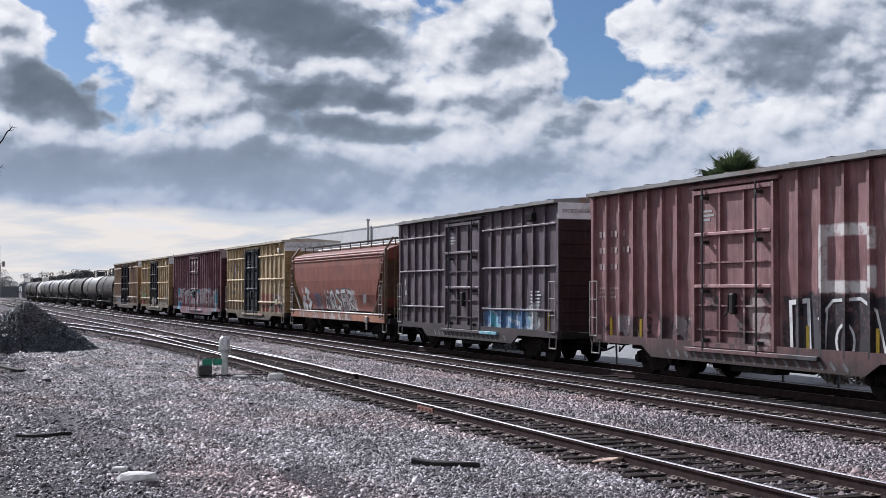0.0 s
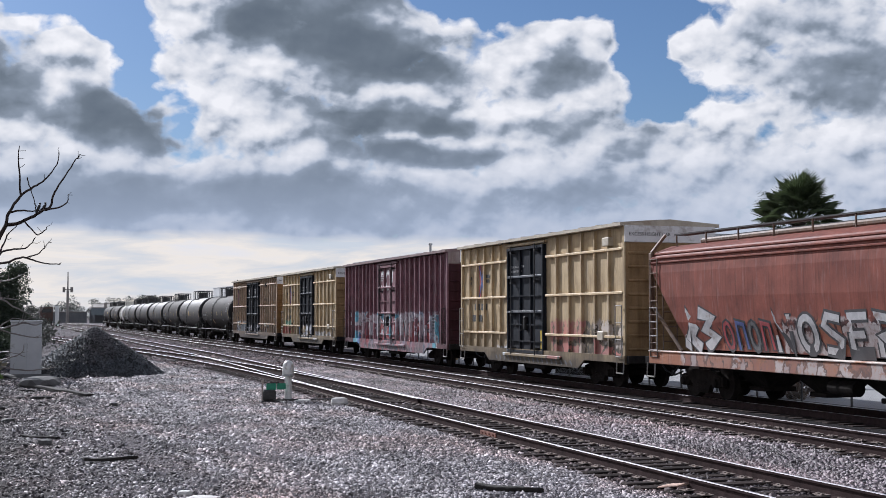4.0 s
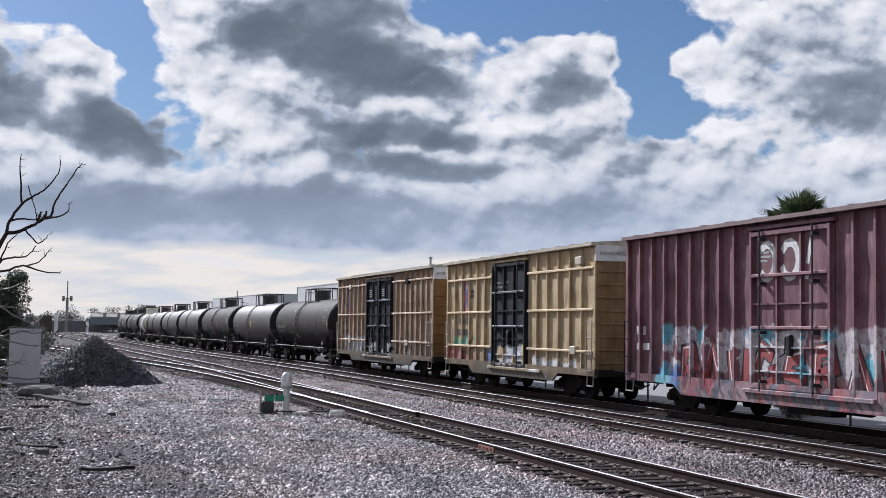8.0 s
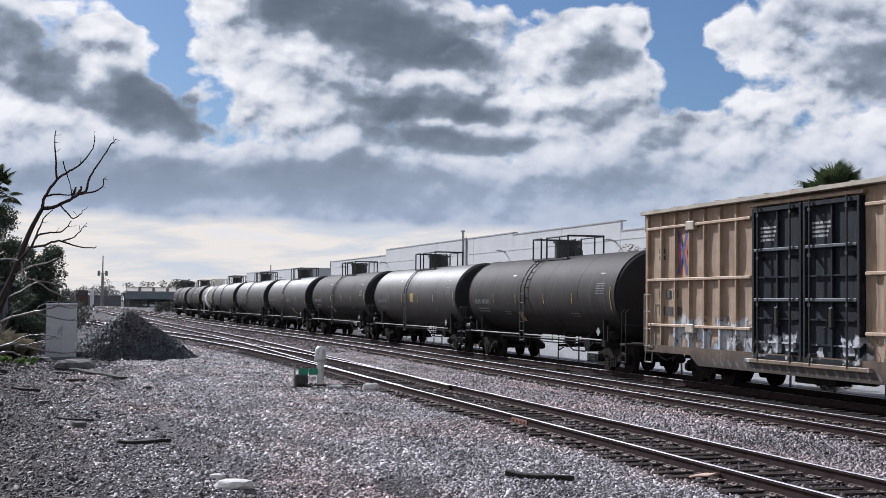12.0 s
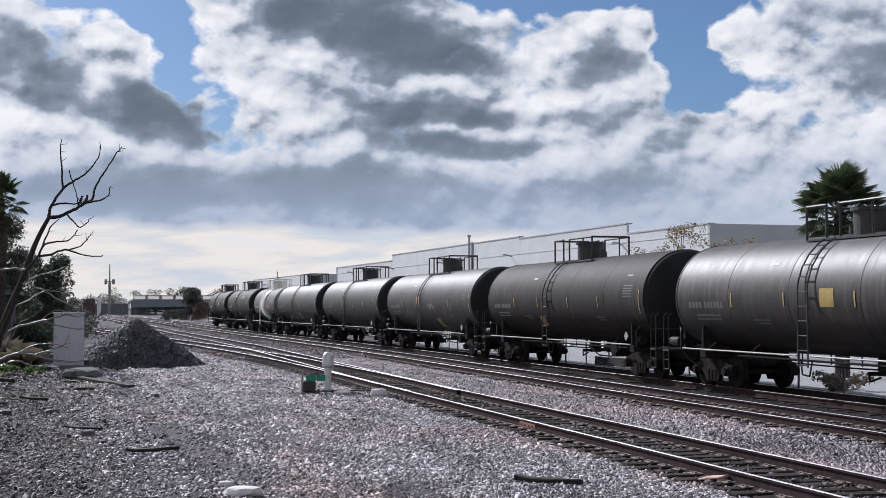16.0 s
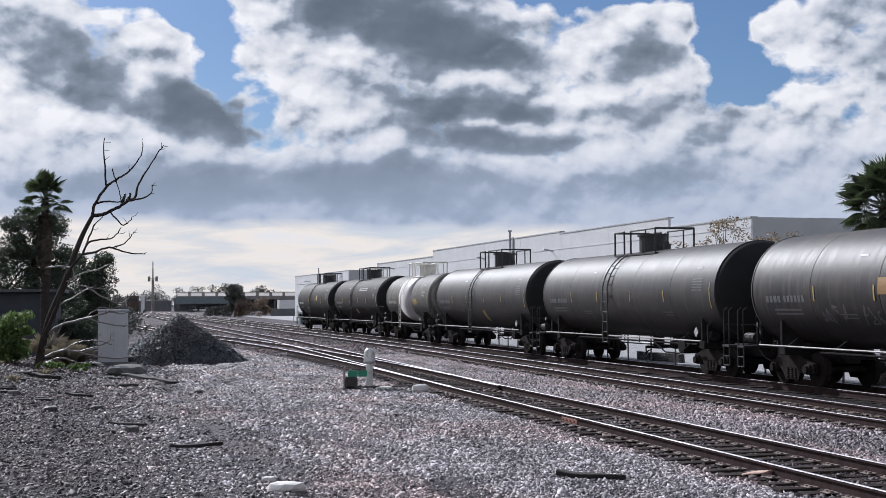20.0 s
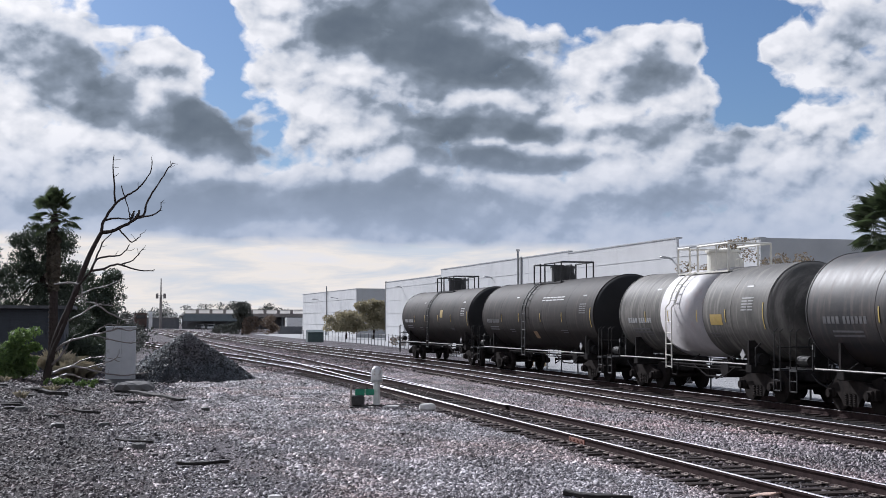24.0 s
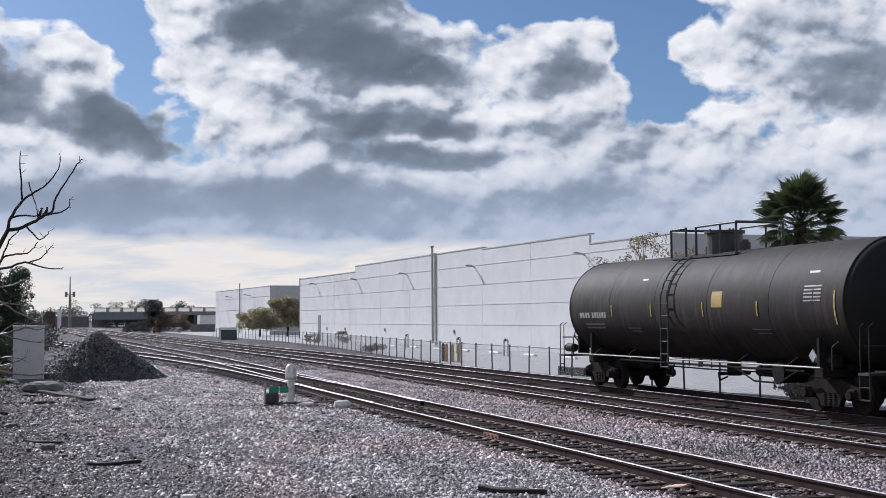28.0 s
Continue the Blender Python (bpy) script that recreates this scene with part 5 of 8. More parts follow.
        ladder(car, -0.9, y + s * 0.06, 1.1, 4.1, 0.45, 8, pd, "x", "end_ladder")
        add_coupler(car, s * (h - 0.05), s)
        bm = B()
        tube(bm, [(-1.55, y - 0.24, 0.92), (-1.57, y - 0.24, 0.52), (-1.57, y + 0.24, 0.52), (-1.55, y + 0.24, 0.92)], 0.022)
        part("sill_step", bm, M["grab"], car)
        add_truck(car, s * (h - 2.6))
    # roof walkway on posts and hatch trough
    for x in (-0.75, 0.75):
        bm = B()
        box(bm, x - 0.22, x + 0.22, -h + 0.9, h - 0.9, 4.60, 4.64)
        part("walkway", bm, M["black_metal"], car, "dark grating walkway along the roof")
        for k in range(10):
            y = -h + 1.0 + (L - 2.0) * k / 9
            bm = B()
            cyl(bm, (x * 1.25, y, 4.15), (x * 1.25, y, 4.6), 0.025, n=6)
            part("walkway_post", bm, pd, car)
    bm = B()
    box(bm, -0.3, 0.3, -h + 1.2, h - 1.2, 4.36, 4.52, 0.05)
    part("roof_hatch", bm, pd, car)
    # discharge hoppers
    for y in (-4.2, -1.4, 1.4, 4.2):
        bm = B()
        r = bmesh.ops.create_cone(bm, cap_ends=True, segments=4, radius1=0.42, radius2=1.75, depth=0.95, matrix=pose(0, y, 0.85, 0, 0, 45))
        part("discharge_hopper", bm, M["under"], car)
        bm = B()
        box(bm, -0.5, 0.5, y - 0.35, y + 0.35, 0.3, 0.42, 0.02)
        part("outlet_gate", bm, M["truck"], car)
    # sprayed letters, lying on the bulged side
    def sprayed(strokes, w, mat, lift, label=""):
        bm = B()
        for pts in strokes:
            stroke(bm, pts, w, -1.6)
        for v in bm.verts:
            v.co.x = -float(np.interp(v.co.z, [1.36, 1.56, 2.1, 2.8, 3.5], [1.30, 1.34, 1.50, 1.57, 1.585])) - lift
        part("sprayed_letters", bm, M[mat], car, label)

    big = [[(6.3, 1.42), (6.05, 2.25), (5.75, 1.95), (6.05, 1.7), (5.6, 1.42)], [(5.35, 2.35), (4.75, 2.2), (5.15, 1.9), (4.65, 1.7), (5.2, 1.42)]]
    sprayed(big, 0.44, "spray_black", 0.008)
    sprayed(big, 0.34, "spray_silver", 0.014, "silver sprayed letters with black rims")
    for k, (y, mat) in enumerate(((4.2, "spray_deep_red"), (3.55, "spray_blue"), (2.95, "letter_dull"), (2.35, "spray_deep_red"))):
        form = [[(y, 1.42), (y - 0.05, 2.1), (y - 0.4, 2.05), (y - 0.42, 1.45)]] if k % 2 else [arc(y - 0.22, 1.76, 0.2, 0.33, 0, 360, 12)]
        sprayed(form, 0.22, "spray_black", 0.008)
        sprayed(form, 0.10, mat, 0.014)
    y = 1.7
    for form in ([[(0, 0), (0.02, 1.0), (-0.62, 0.05), (-0.62, 1.0)]], [arc(-0.36, 0.5, 0.32, 0.45, 0, 360, 14)],
                 [[(-0.66, 0.92), (-0.2, 1.0), (-0.06, 0.75), (-0.3, 0.55), (-0.62, 0.35), (-0.5, 0.02), (-0.02, 0.08)]],
                 [[(-0.66, 1.0), (-0.05, 0.98), (-0.02, 0.5), (-0.5, 0.52)], [(-0.02, 0.5), (0.0, 0.02), (-0.68, 0.04)]],
                 [[(0, 0), (-0.02, 1.0), (-0.55, 0.92), (-0.6, 0.6), (-0.08, 0.48), (-0.72, 0.0)]]):
        put = [[(y + a, 1.42 + 0.86 * b) for a, b in ln] for ln in form]
        sprayed(put, 0.30, "spray_black", 0.008)
        sprayed(put, 0.17, "spray_silver", 0.014, "silver sprayed letters with black rims")
        y -= 1.0
    bm = B()
    box(bm, -1.60, -1.592, -5.6, -5.15, 1.75, 2.15)
    part("placard", bm, M["letter_dull"], car)
    bm = B()
    box(bm, -1.68, -1.6, -5.95, -5.6, 0.85, 1.15, 0.02)
    box(bm, -1.66, -1.6, -5.85, -5.7, 0.55, 0.85, 0.02)
    part("gate_latch", bm, M["grab"], car)
    bm = B()
    cyl(bm, (-0.75, -0.6, 0.6), (-0.75, 0.4, 0.6), 0.18, n=12)
    part("brake_cylinder", bm, M["under"], car)
    CARS.append((car, mid))


hopper(52.9, 70.3)


# -- tank cars --
def tank_strip(r, zc, y0, y1, z0, z1, lift=0.005, n=4):
    """A patch that lies on the near side of a tank."""
    bm = B()
    prev = None
    for k in range(n + 1):
        z = z0 + (z1 - z0) * k / n
        for_r = r + lift
        x = -math.sqrt(max(0.01, for_r * for_r - (z - zc) ** 2))
        row = [bm.verts.new((x, y0, z)), bm.verts.new((x, y1, z))]
        if prev:
            bm.faces.new((prev[0], prev[1], row[1], row[0]))
        prev = row
    r_ = bmesh.ops.extrude_face_region(bm, geom=bm.faces[:])
    bmesh.ops.translate(bm, verts=[e for e in r_["geom"] if isinstance(e, bmesh.types.BMVert)], vec=(0.006, 0, 0))
    bmesh.ops.recalc_face_normals(bm, faces=bm.faces)
    return bm


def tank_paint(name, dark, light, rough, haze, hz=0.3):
    """Tank paint: patches of a haze tone, run with dirt down the sides, on plates that are not quite true."""
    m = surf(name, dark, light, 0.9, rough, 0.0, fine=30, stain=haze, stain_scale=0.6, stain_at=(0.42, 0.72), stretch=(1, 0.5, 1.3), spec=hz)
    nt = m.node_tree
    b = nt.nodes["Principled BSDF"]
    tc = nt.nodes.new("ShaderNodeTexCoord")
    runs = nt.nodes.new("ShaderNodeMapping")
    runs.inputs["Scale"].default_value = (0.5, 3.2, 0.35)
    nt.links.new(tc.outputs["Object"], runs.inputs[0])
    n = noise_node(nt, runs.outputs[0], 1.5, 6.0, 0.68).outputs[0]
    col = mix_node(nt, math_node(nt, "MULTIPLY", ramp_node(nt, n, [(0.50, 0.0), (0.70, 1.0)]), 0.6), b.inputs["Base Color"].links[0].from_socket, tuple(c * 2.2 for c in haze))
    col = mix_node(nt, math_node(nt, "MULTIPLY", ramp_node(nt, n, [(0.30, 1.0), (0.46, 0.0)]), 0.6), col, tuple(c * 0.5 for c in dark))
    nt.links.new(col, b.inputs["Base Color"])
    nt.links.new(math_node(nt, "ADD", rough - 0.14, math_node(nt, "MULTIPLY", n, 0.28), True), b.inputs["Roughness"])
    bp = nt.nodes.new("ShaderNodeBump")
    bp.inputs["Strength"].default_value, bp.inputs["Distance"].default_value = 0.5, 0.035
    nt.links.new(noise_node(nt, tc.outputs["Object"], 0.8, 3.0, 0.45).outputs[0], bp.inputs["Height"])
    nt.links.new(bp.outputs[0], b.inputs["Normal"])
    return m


def tank_scrawl(car, r, zc, y, z, size, material, seed, label="pale sprayed scrawl"):
    """Looped spray strokes that lie on the round shell."""
    q = random.Random(seed)
    bm = B()
    y_at = y
    for _ in range(4):
        c = [(y_at - size * q.uniform(0.0, 0.75), z + size * q.uniform(-0.6, 0.6)) for _ in range(6)]
        pts = []
        for i in range(len(c) - 1):
            for k in range(5):
                f = k / 5
                f = f * f * (3 - 2 * f)
                pts.append((c[i][0] + (c[i + 1][0] - c[i][0]) * f, c[i][1] + (c[i + 1][1] - c[i][1]) * (k / 5)))
        w = size * 0.045
        for (ya, za), (yb, zb) in zip(pts, pts[1:]):
            d = math.hypot(yb - ya, zb - za) or 1.0
            ny, nz = (zb - za) / d * w, -(yb - ya) / d * w
            vs = []
            for py, pz in ((ya - ny, za - nz), (ya + ny, za + nz), (yb + ny, zb + nz), (yb - ny, zb - nz)):
                vs.append(bm.verts.new((-math.sqrt(max(0.05, (r + 0.006) ** 2 - (pz - zc) ** 2)), py, pz)))
            bm.faces.new(vs)
        y_at -= size * 0.8
    bmesh.ops.recalc_face_normals(bm, faces=bm.faces)
    part("sprayed_tag", bm, material, car, label)


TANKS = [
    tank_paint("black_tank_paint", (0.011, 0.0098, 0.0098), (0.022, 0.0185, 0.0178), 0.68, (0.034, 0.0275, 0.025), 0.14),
    # next two: the brown haze tone carries the sheen's warm tint
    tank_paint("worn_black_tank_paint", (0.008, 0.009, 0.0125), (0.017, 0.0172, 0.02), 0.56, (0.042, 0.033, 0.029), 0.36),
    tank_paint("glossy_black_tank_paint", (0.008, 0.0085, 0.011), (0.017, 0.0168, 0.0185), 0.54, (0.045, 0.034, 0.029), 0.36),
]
M["tank_white"] = surf("white_tank_paint", (0.36, 0.345, 0.35), (0.50, 0.48, 0.485), 1.5, 0.5, 0.05, stain=(0.42, 0.30, 0.28), stain_scale=1.2, stain_at=(0.6, 0.8))
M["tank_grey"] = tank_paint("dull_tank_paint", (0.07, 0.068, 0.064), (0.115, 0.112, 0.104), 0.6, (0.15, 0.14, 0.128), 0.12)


def ring(bm, y, r, zc, n=48):
    return [bm.verts.new((r * math.cos(2 * math.pi * k / n), y, zc + r * math.sin(2 * math.pi * k / n))) for k in range(n)]


def lathe(prof, zc, n=48):
    """A round body along y from (y, radius) pairs."""
    bm = B()
    last = None
    for y, r in prof:
        row = ring(bm, y, r, zc, n)
        if last:
            for k in range(n):
                bm.faces.new((last[k], last[(k + 1) % n], row[(k + 1) % n], row[k]))
        last = row
    bmesh.ops.recalc_face_normals(bm, faces=bm.faces)
    return bm


def tank_car(u0, u1, paint, label, band=False, marks=("letter_dull", "reflector"), placard=None, r=1.53, low=False):
    L, mid = u1 - u0, (u0 + u1) / 2
    h, zc = L / 2, 2.57
    y0, y1 = -h, h - 0.3
    bulge = 0.62
    car = thing("tank_car", Matrix.Identity(4), label, "tank car", "freight train cars")
    # shell and heads
    weld = 0.016
    prof = []
    seams = [y0 + (y1 - y0) * k / 5 for k in range(6)]
    for a, b in zip(seams, seams[1:]):
        prof += [(a + 0.012, r), (a + 0.03, r), (a + 0.06, r), (b - 0.06, r), (b - 0.03, r), (b - 0.012, r), (b, r - weld)]
    part("shell", lathe(prof, zc, 64), paint, car, smooth=True)
    for s, yy in ((-1, y0), (1, y1)):
        hp = [(yy + s * bulge * math.sin(a), max(0.02, r * math.cos(a))) for a in np.linspace(0, math.pi / 2, 10)]
        hb = lathe(hp, zc, 64)
        part("head", hb, M["black_tank_end"] if not band else paint, car, smooth=True)
        hb = lathe([(yy + s * 0.01, r + 0.014), (yy + s * 0.06, r + 0.012), (yy + s * 0.06, r - 0.02)], zc, 64)
        part("head_seam", hb, paint, car, smooth=True)
    cy = (y0 + y1) / 2 + 0.1
    if band:
        part("white_band", lathe([(cy - 1.45, r + 0.003), (cy - 1.45, r + 0.008), (cy + 1.75, r + 0.008), (cy + 1.75, r + 0.003)], zc, 64), M["tank_white"], car, "broad white band round the shell", True)
    frame_mat = M["black_metal"] if not band else M["reflector_pale"]
    # manway platform with its hoops
    top = zc + r
    bm = B()
    box(bm, -0.75, 0.75, cy - 1.85, cy + 1.85, top - 0.16, top - 0.11)
    plat = part("platform", bm, frame_mat, car)
    for x in (-0.72, 0.72):
        bm = B()
        tube(bm, [(x, cy - 1.85, top - 0.14), (x, cy - 1.85, top + 0.72), (x, cy + 0.35, top + 0.72), (x, cy + 0.35, top - 0.1)], 0.036, 8)
        cyl(bm, (x, cy - 1.0, top - 0.1), (x, cy - 1.0, top + 0.72), 0.03, n=8)
        part("safety_rail", bm, frame_mat, plat)
        bm = B()
        tube(bm, [(x, cy + 1.85, top - 0.14), (x, cy + 1.85, top + 0.72), (x, cy + 0.95, top + 0.72), (x, cy + 0.95, top - 0.14)], 0.036, 8)
        part("safety_rail", bm, frame_mat, plat)
    for yy in (cy - 1.85, cy + 1.85):
        bm = B()
        tube(bm, [(-0.72, yy, top + 0.72), (0.72, yy, top + 0.72)], 0.036, 8)
        part("safety_rail", bm, frame_mat, plat)
    bm = B()
    cyl(bm, (0, cy, top - 0.1), (0, cy, top + 0.52), 0.50, n=24)
    cyl(bm, (0, cy, top + 0.52), (0, cy, top + 0.60), 0.57, n=24)
    for k in range(8):
        a = k * math.pi / 4
        cyl(bm, (0.46 * math.cos(a), cy + 0.46 * math.sin(a), top + 0.44), (0.46 * math.cos(a), cy + 0.46 * math.sin(a), top + 0.64), 0.03, n=6)
    part("manway", bm, frame_mat, car)
    bm = B()
    cyl(bm, (0.1, cy - 0.95, top - 0.1), (0.1, cy - 0.95, top + 0.22), 0.14, n=12)
    cyl(bm, (0.1, cy - 0.95, top + 0.22), (0.1, cy - 0.95, top + 0.3), 0.09, n=12)
    part("relief_valve", bm, frame_mat, car)
    bm = B()
    cyl(bm, (-0.1, cy + 0.75, top - 0.05), (-0.1, cy + 0.75, top + 0.18), 0.1, n=12)
    part("vent_cap", bm, frame_mat, car)
    # side ladder that follows the shell
    lad_y = cy + 0.65
    for s in (-0.22, 0.22):
        bm = B()
        pts = [(-1.62, lad_y + s, 0.80), (-1.62, lad_y + s, 2.75)]
        pts += [(-(r + 0.10) * math.cos(a), lad_y + s, zc + (r + 0.10) * math.sin(a)) for a in np.radians([12, 25, 38, 50, 60])]
        tube(bm, pts, 0.022, 6)
        part("ladder_stile", bm, frame_mat, car)
    rungs = [(-1.62, z) for z in np.arange(0.85, 2.8, 0.36)]
    for a in np.radians([16, 27, 38, 49, 59]):
        rungs.append((-(r + 0.10) * math.cos(a), zc + (r + 0.10) * math.sin(a)))
    rung = part("ladder_rung", cyl(B(), (0, -0.22, 0), (0, 0.22, 0), 0.016, n=6), frame_mat, car)
    rung.matrix_local = pose(rungs[0][0], lad_y, rungs[0][1])
    for x, z in rungs[1:]:
        again(rung, pose(x, lad_y, z), car)
    # running board rail along the side with slanted stays
    for x in (-1.60, 1.60):
        for a, b in ((y0 + 0.8, lad_y - 0.3), (lad_y + 0.3, y1 - 0.5)):
            bm = B()
            cyl(bm, (x, a, 1.08), (x, b, 1.08), 0.024, n=8)
            # paler iron than its neighbours: the rail's glint is in the colour
            part("side_rail", bm, M["grab"], car)
        if x < 0:
            for yy in (y0 + 2.0, y0 + 4.3, y1 - 4.6, y1 - 2.2):
                bm = B()
                cyl(bm, (x, yy + 0.18, 1.08), (x + 0.12, yy - 0.12, 1.29), 0.018, n=6)
                part("rail_stay", bm, M["tank_iron"], car)
    # stub sills, bolsters and saddles
    for s, yy in ((-1, y0), (1, y1)):
        ty = yy - s * 1.25
        bm = B()
        box(bm, -0.22, 0.22, min(yy + s * 1.0, yy - s * 2.6), max(yy + s * 1.0, yy - s * 2.6), 0.62, 1.02, 0.03)
        part("stub_sill", bm, M["under"], car)
        bm = B()
        box(bm, -1.35, 1.35, ty - 0.18, ty + 0.18, 0.82, 1.06, 0.02)
        for x0, x1 in ((-1.35, -0.7), (0.7, 1.35)):
            box(bm, x0, x1, ty - 0.05, ty + 0.05, 1.06, 1.75)
        box(bm, -0.7, 0.7, ty - 0.4, ty + 0.4, 1.0, 1.15)
        part("saddle", bm, M["under"], car)
        # end platform with grab rails and steps
        bm = B()
        box(bm, -1.55, 1.55, min(yy + s * 0.55, yy + s * 0.95), max(yy + s * 0.55, yy + s * 0.95), 0.96, 1.02)
        ep = part("end_platform", bm, M["black_metal"], car)
        for x in (-1.52, 1.52):
            for dy in (0.6, 0.92):
                bm = B()
                tube(bm, [(x, yy + s * dy, 1.0), (x, yy + s * dy, 2.02), (x * 0.93, yy + s * dy, 2.1)], 0.015, 6)
                part("grab_rail", bm, M["tank_iron"], ep)
            bm = B()
            tube(bm, [(x, yy + s * 0.58, 1.0), (x, yy + s * 0.58, 0.42), (x, yy + s * 0.94, 0.42), (x, yy + s * 0.94, 1.0)], 0.022, 6)
            cyl(bm, (x, yy + s * 0.58, 0.7), (x, yy + s * 0.94, 0.7), 0.018, n=6)
            part("sill_step", bm, M["tank_iron"], ep)
        bm = B()
        tube(bm, [(-1.5, yy + s * 0.75, 1.6), (-0.5, yy + s * 0.85, 1.6), (0.5, yy + s * 0.85, 1.6), (1.5, yy + s * 0.75, 1.6)], 0.02, 6)
        part("end_rail", bm, M["tank_iron"], ep)
        bm = B()
        tube(bm, [(-1.58, yy - s * 0.35, 1.03), (-1.58, yy - s * 0.35, 1.55), (-1.50, yy - s * 0.20, 1.68)], 0.022, 6)
        part("hand_hold", bm, M["tank_iron"], car)
        add_coupler(car, yy + s * 0.55, s)
        add_truck(car, ty)
    # placard holder, brake gear and bottom valve
    bm = B()
    box(bm, -0.11, 0.11, -0.012, 0.012, -0.11, 0.11)
    pl = part("placard_holder", bm, M["letter_pale"], car, "white placard on its corner")
    pl.matrix_local = pose(-1.62, y0 + 1.05, 1.35, 0, 0, 90) @ pose(0, 0, 0, 0, 45, 0)
    bm = B()
    cyl(bm, (-1.05, y0 + 0.9, 1.22), (-1.05, y0 + 1.6, 1.22), 0.16, n=14)
    part("brake_cylinder", bm, M["tank_iron"], car)
    bm = B()
    tube(bm, [(-0.9, y0 + 2.5, 0.92), (-0.9, y1 - 2.5, 0.92)], 0.03, 6)
    tube(bm, [(-0.7, y0 + 2.5, 0.84), (-0.7, cy, 0.80), (-0.7, y1 - 2.5, 0.84)], 0.02, 6)
    for yy in np.linspace(y0 + 3.2, y1 - 3.2, 8):
        cyl(bm, (-0.9, yy, 0.86), (-0.9, yy, 1.1), 0.02, n=5)
    part("brake_pipe", bm, M["under"], car)
    bm = B()
    cyl(bm, (0, cy - 0.4, 0.62), (0, cy - 0.4, 1.1), 0.2, n=14)
    cyl(bm, (-0.5, cy - 0.4, 0.68), (0.5, cy - 0.4, 0.68), 0.05, n=8)
    tube(bm, [(-0.5, cy - 0.4, 0.68), (-0.55, cy - 0.55, 0.5), (-0.5, cy - 0.9, 0.62)], 0.025)
    part("bottom_valve", bm, M["truck"], car)
    bm = B()
    cyl(bm, (-0.95, y0 + 3.6, 0.86), (0.95, y0 + 3.6, 0.86), 0.27, n=16)
    cyl(bm, (-0.55, y0 + 4.3, 0.84), (-0.55, y0 + 5.1, 0.84), 0.14, n=12)
    box(bm, -0.35, 0.35, y0 + 2.7, y0 + 5.6, 1.0, 1.08)
    for yy in (y0 + 3.4, y0 + 3.8):
        box(bm, -0.75, -0.68, yy - 0.03, yy + 0.03, 0.9, 1.2)
    part("brake_reservoir", bm, M["under"], car)
    bm = B()
    tube(bm, [(-1.3, y0 + 2.1, 0.98), (-1.2, y0 + 3.2, 0.62), (-1.15, y0 + 4.4, 0.62), (-1.2, y0 + 5.2, 0.92)], 0.025, 6)
    part("brake_rod", bm, M["under"], car)
    bm = B()
    tube(bm, [(-1.1, cy + 1.6, 0.95), (-1.12, cy + 1.5, 0.58), (-1.1, cy + 1.2, 0.55), (-1.08, cy + 1.1, 0.95)], 0.022, 6)
    part("brake_rod", bm, M["under"], car)
    # reflector strips, writing as bars, yellow card
    sr = M[marks[1]]
    for f in (0.02, 0.235, 0.415, 0.615, 0.79):
        yy = y0 + (y1 - y0) * f
        hh = 0.26 if f > 0.1 else 0.65
        part("reflector", tank_strip(r, zc, yy - 0.024, yy + 0.024, 2.40 - hh / 2, 2.40 + hh / 2 + 0.12, 0.014), sr, car)
    yy = y1 - 0.75
    for w in (0.15, 0.15, 0.15, 0.15):
        part("lettering_bar", tank_strip(r, zc, yy - w, yy, 2.24, 2.42), M[marks[0]], car)
        yy -= w + 0.055
    yy -= 0.12
    for w in (0.13,) * 6:
        part("lettering_bar", tank_strip(r, zc, yy - w, yy, 2.24, 2.42), M[marks[0]], car)
        yy -= w + 0.055
    for k in range(2):
        part("lettering_bar", tank_strip(r, zc, y1 - 2.5, y1 - 1.1, 2.02 - k * 0.11, 2.07 - k * 0.11), M["letter_dull"], car)
    # framed table of small writing, and faint lines lower down
    for k in range(5):
        for a, b in ((0.85, 1.15), (1.2, 1.55)) if k else ((0.85, 1.55),):
            part("lettering_bar", tank_strip(r, zc, y0 + a, y0 + b, 2.95 - k * 0.085, 2.985 - k * 0.085), M[marks[0]], car)
    part("lettering_bar", tank_strip(r, zc, y0 + 1.1, y0 + 1.5, 3.28, 3.33), M[marks[0]], car)
    part("lettering_bar", tank_strip(r, zc, cy + 2.2, cy + 2.55, 3.35, 3.40), M["letter_pale"], car)
    for yy in (y0 + 3.2, cy + 2.6):
        for k in range(2):
            part("lettering_bar", tank_strip(r, zc, yy, yy + 0.8 - 0.2 * k, 1.92 - k * 0.09, 1.95 - k * 0.09), M["letter_dull"], car)
    # hand brake at the rear end
    bm = B()
    box(bm, -0.95, -0.55, y1 + 0.62, y1 + 0.78, 1.02, 1.75, 0.03)
    hb = part("hand_brake_stand", bm, M["tank_iron"], car)
    bm = B()
    for k in range(14):
        a, b = 2 * math.pi * k / 14, 2 * math.pi * (k + 1) / 14
        cyl(bm, (-0.75 + 0.27 * math.cos(a), y1 + 0.84, 1.7 + 0.27 * math.sin(a)), (-0.75 + 0.27 * math.cos(b), y1 + 0.84, 1.7 + 0.27 * math.sin(b)), 0.022, n=6)
    for k in range(4):
        a = k * math.pi / 4
        cyl(bm, (-0.75 - 0.26 * math.cos(a), y1 + 0.84, 1.7 - 0.26 * math.sin(a)), (-0.75 + 0.26 * math.cos(a), y1 + 0.84, 1.7 + 0.26 * math.sin(a)), 0.013, n=5)
    part("brake_wheel", bm, M["tank_iron"], hb)
    bm = B()
    cyl(bm, (-1.3, y1 + 0.2, 1.25), (-1.3, y1 + 0.75, 1.25), 0.14, n=12)
    part("air_reservoir", bm, M["tank_iron"], car)
    if placard:
        kind, py, pz, w, hh = placard
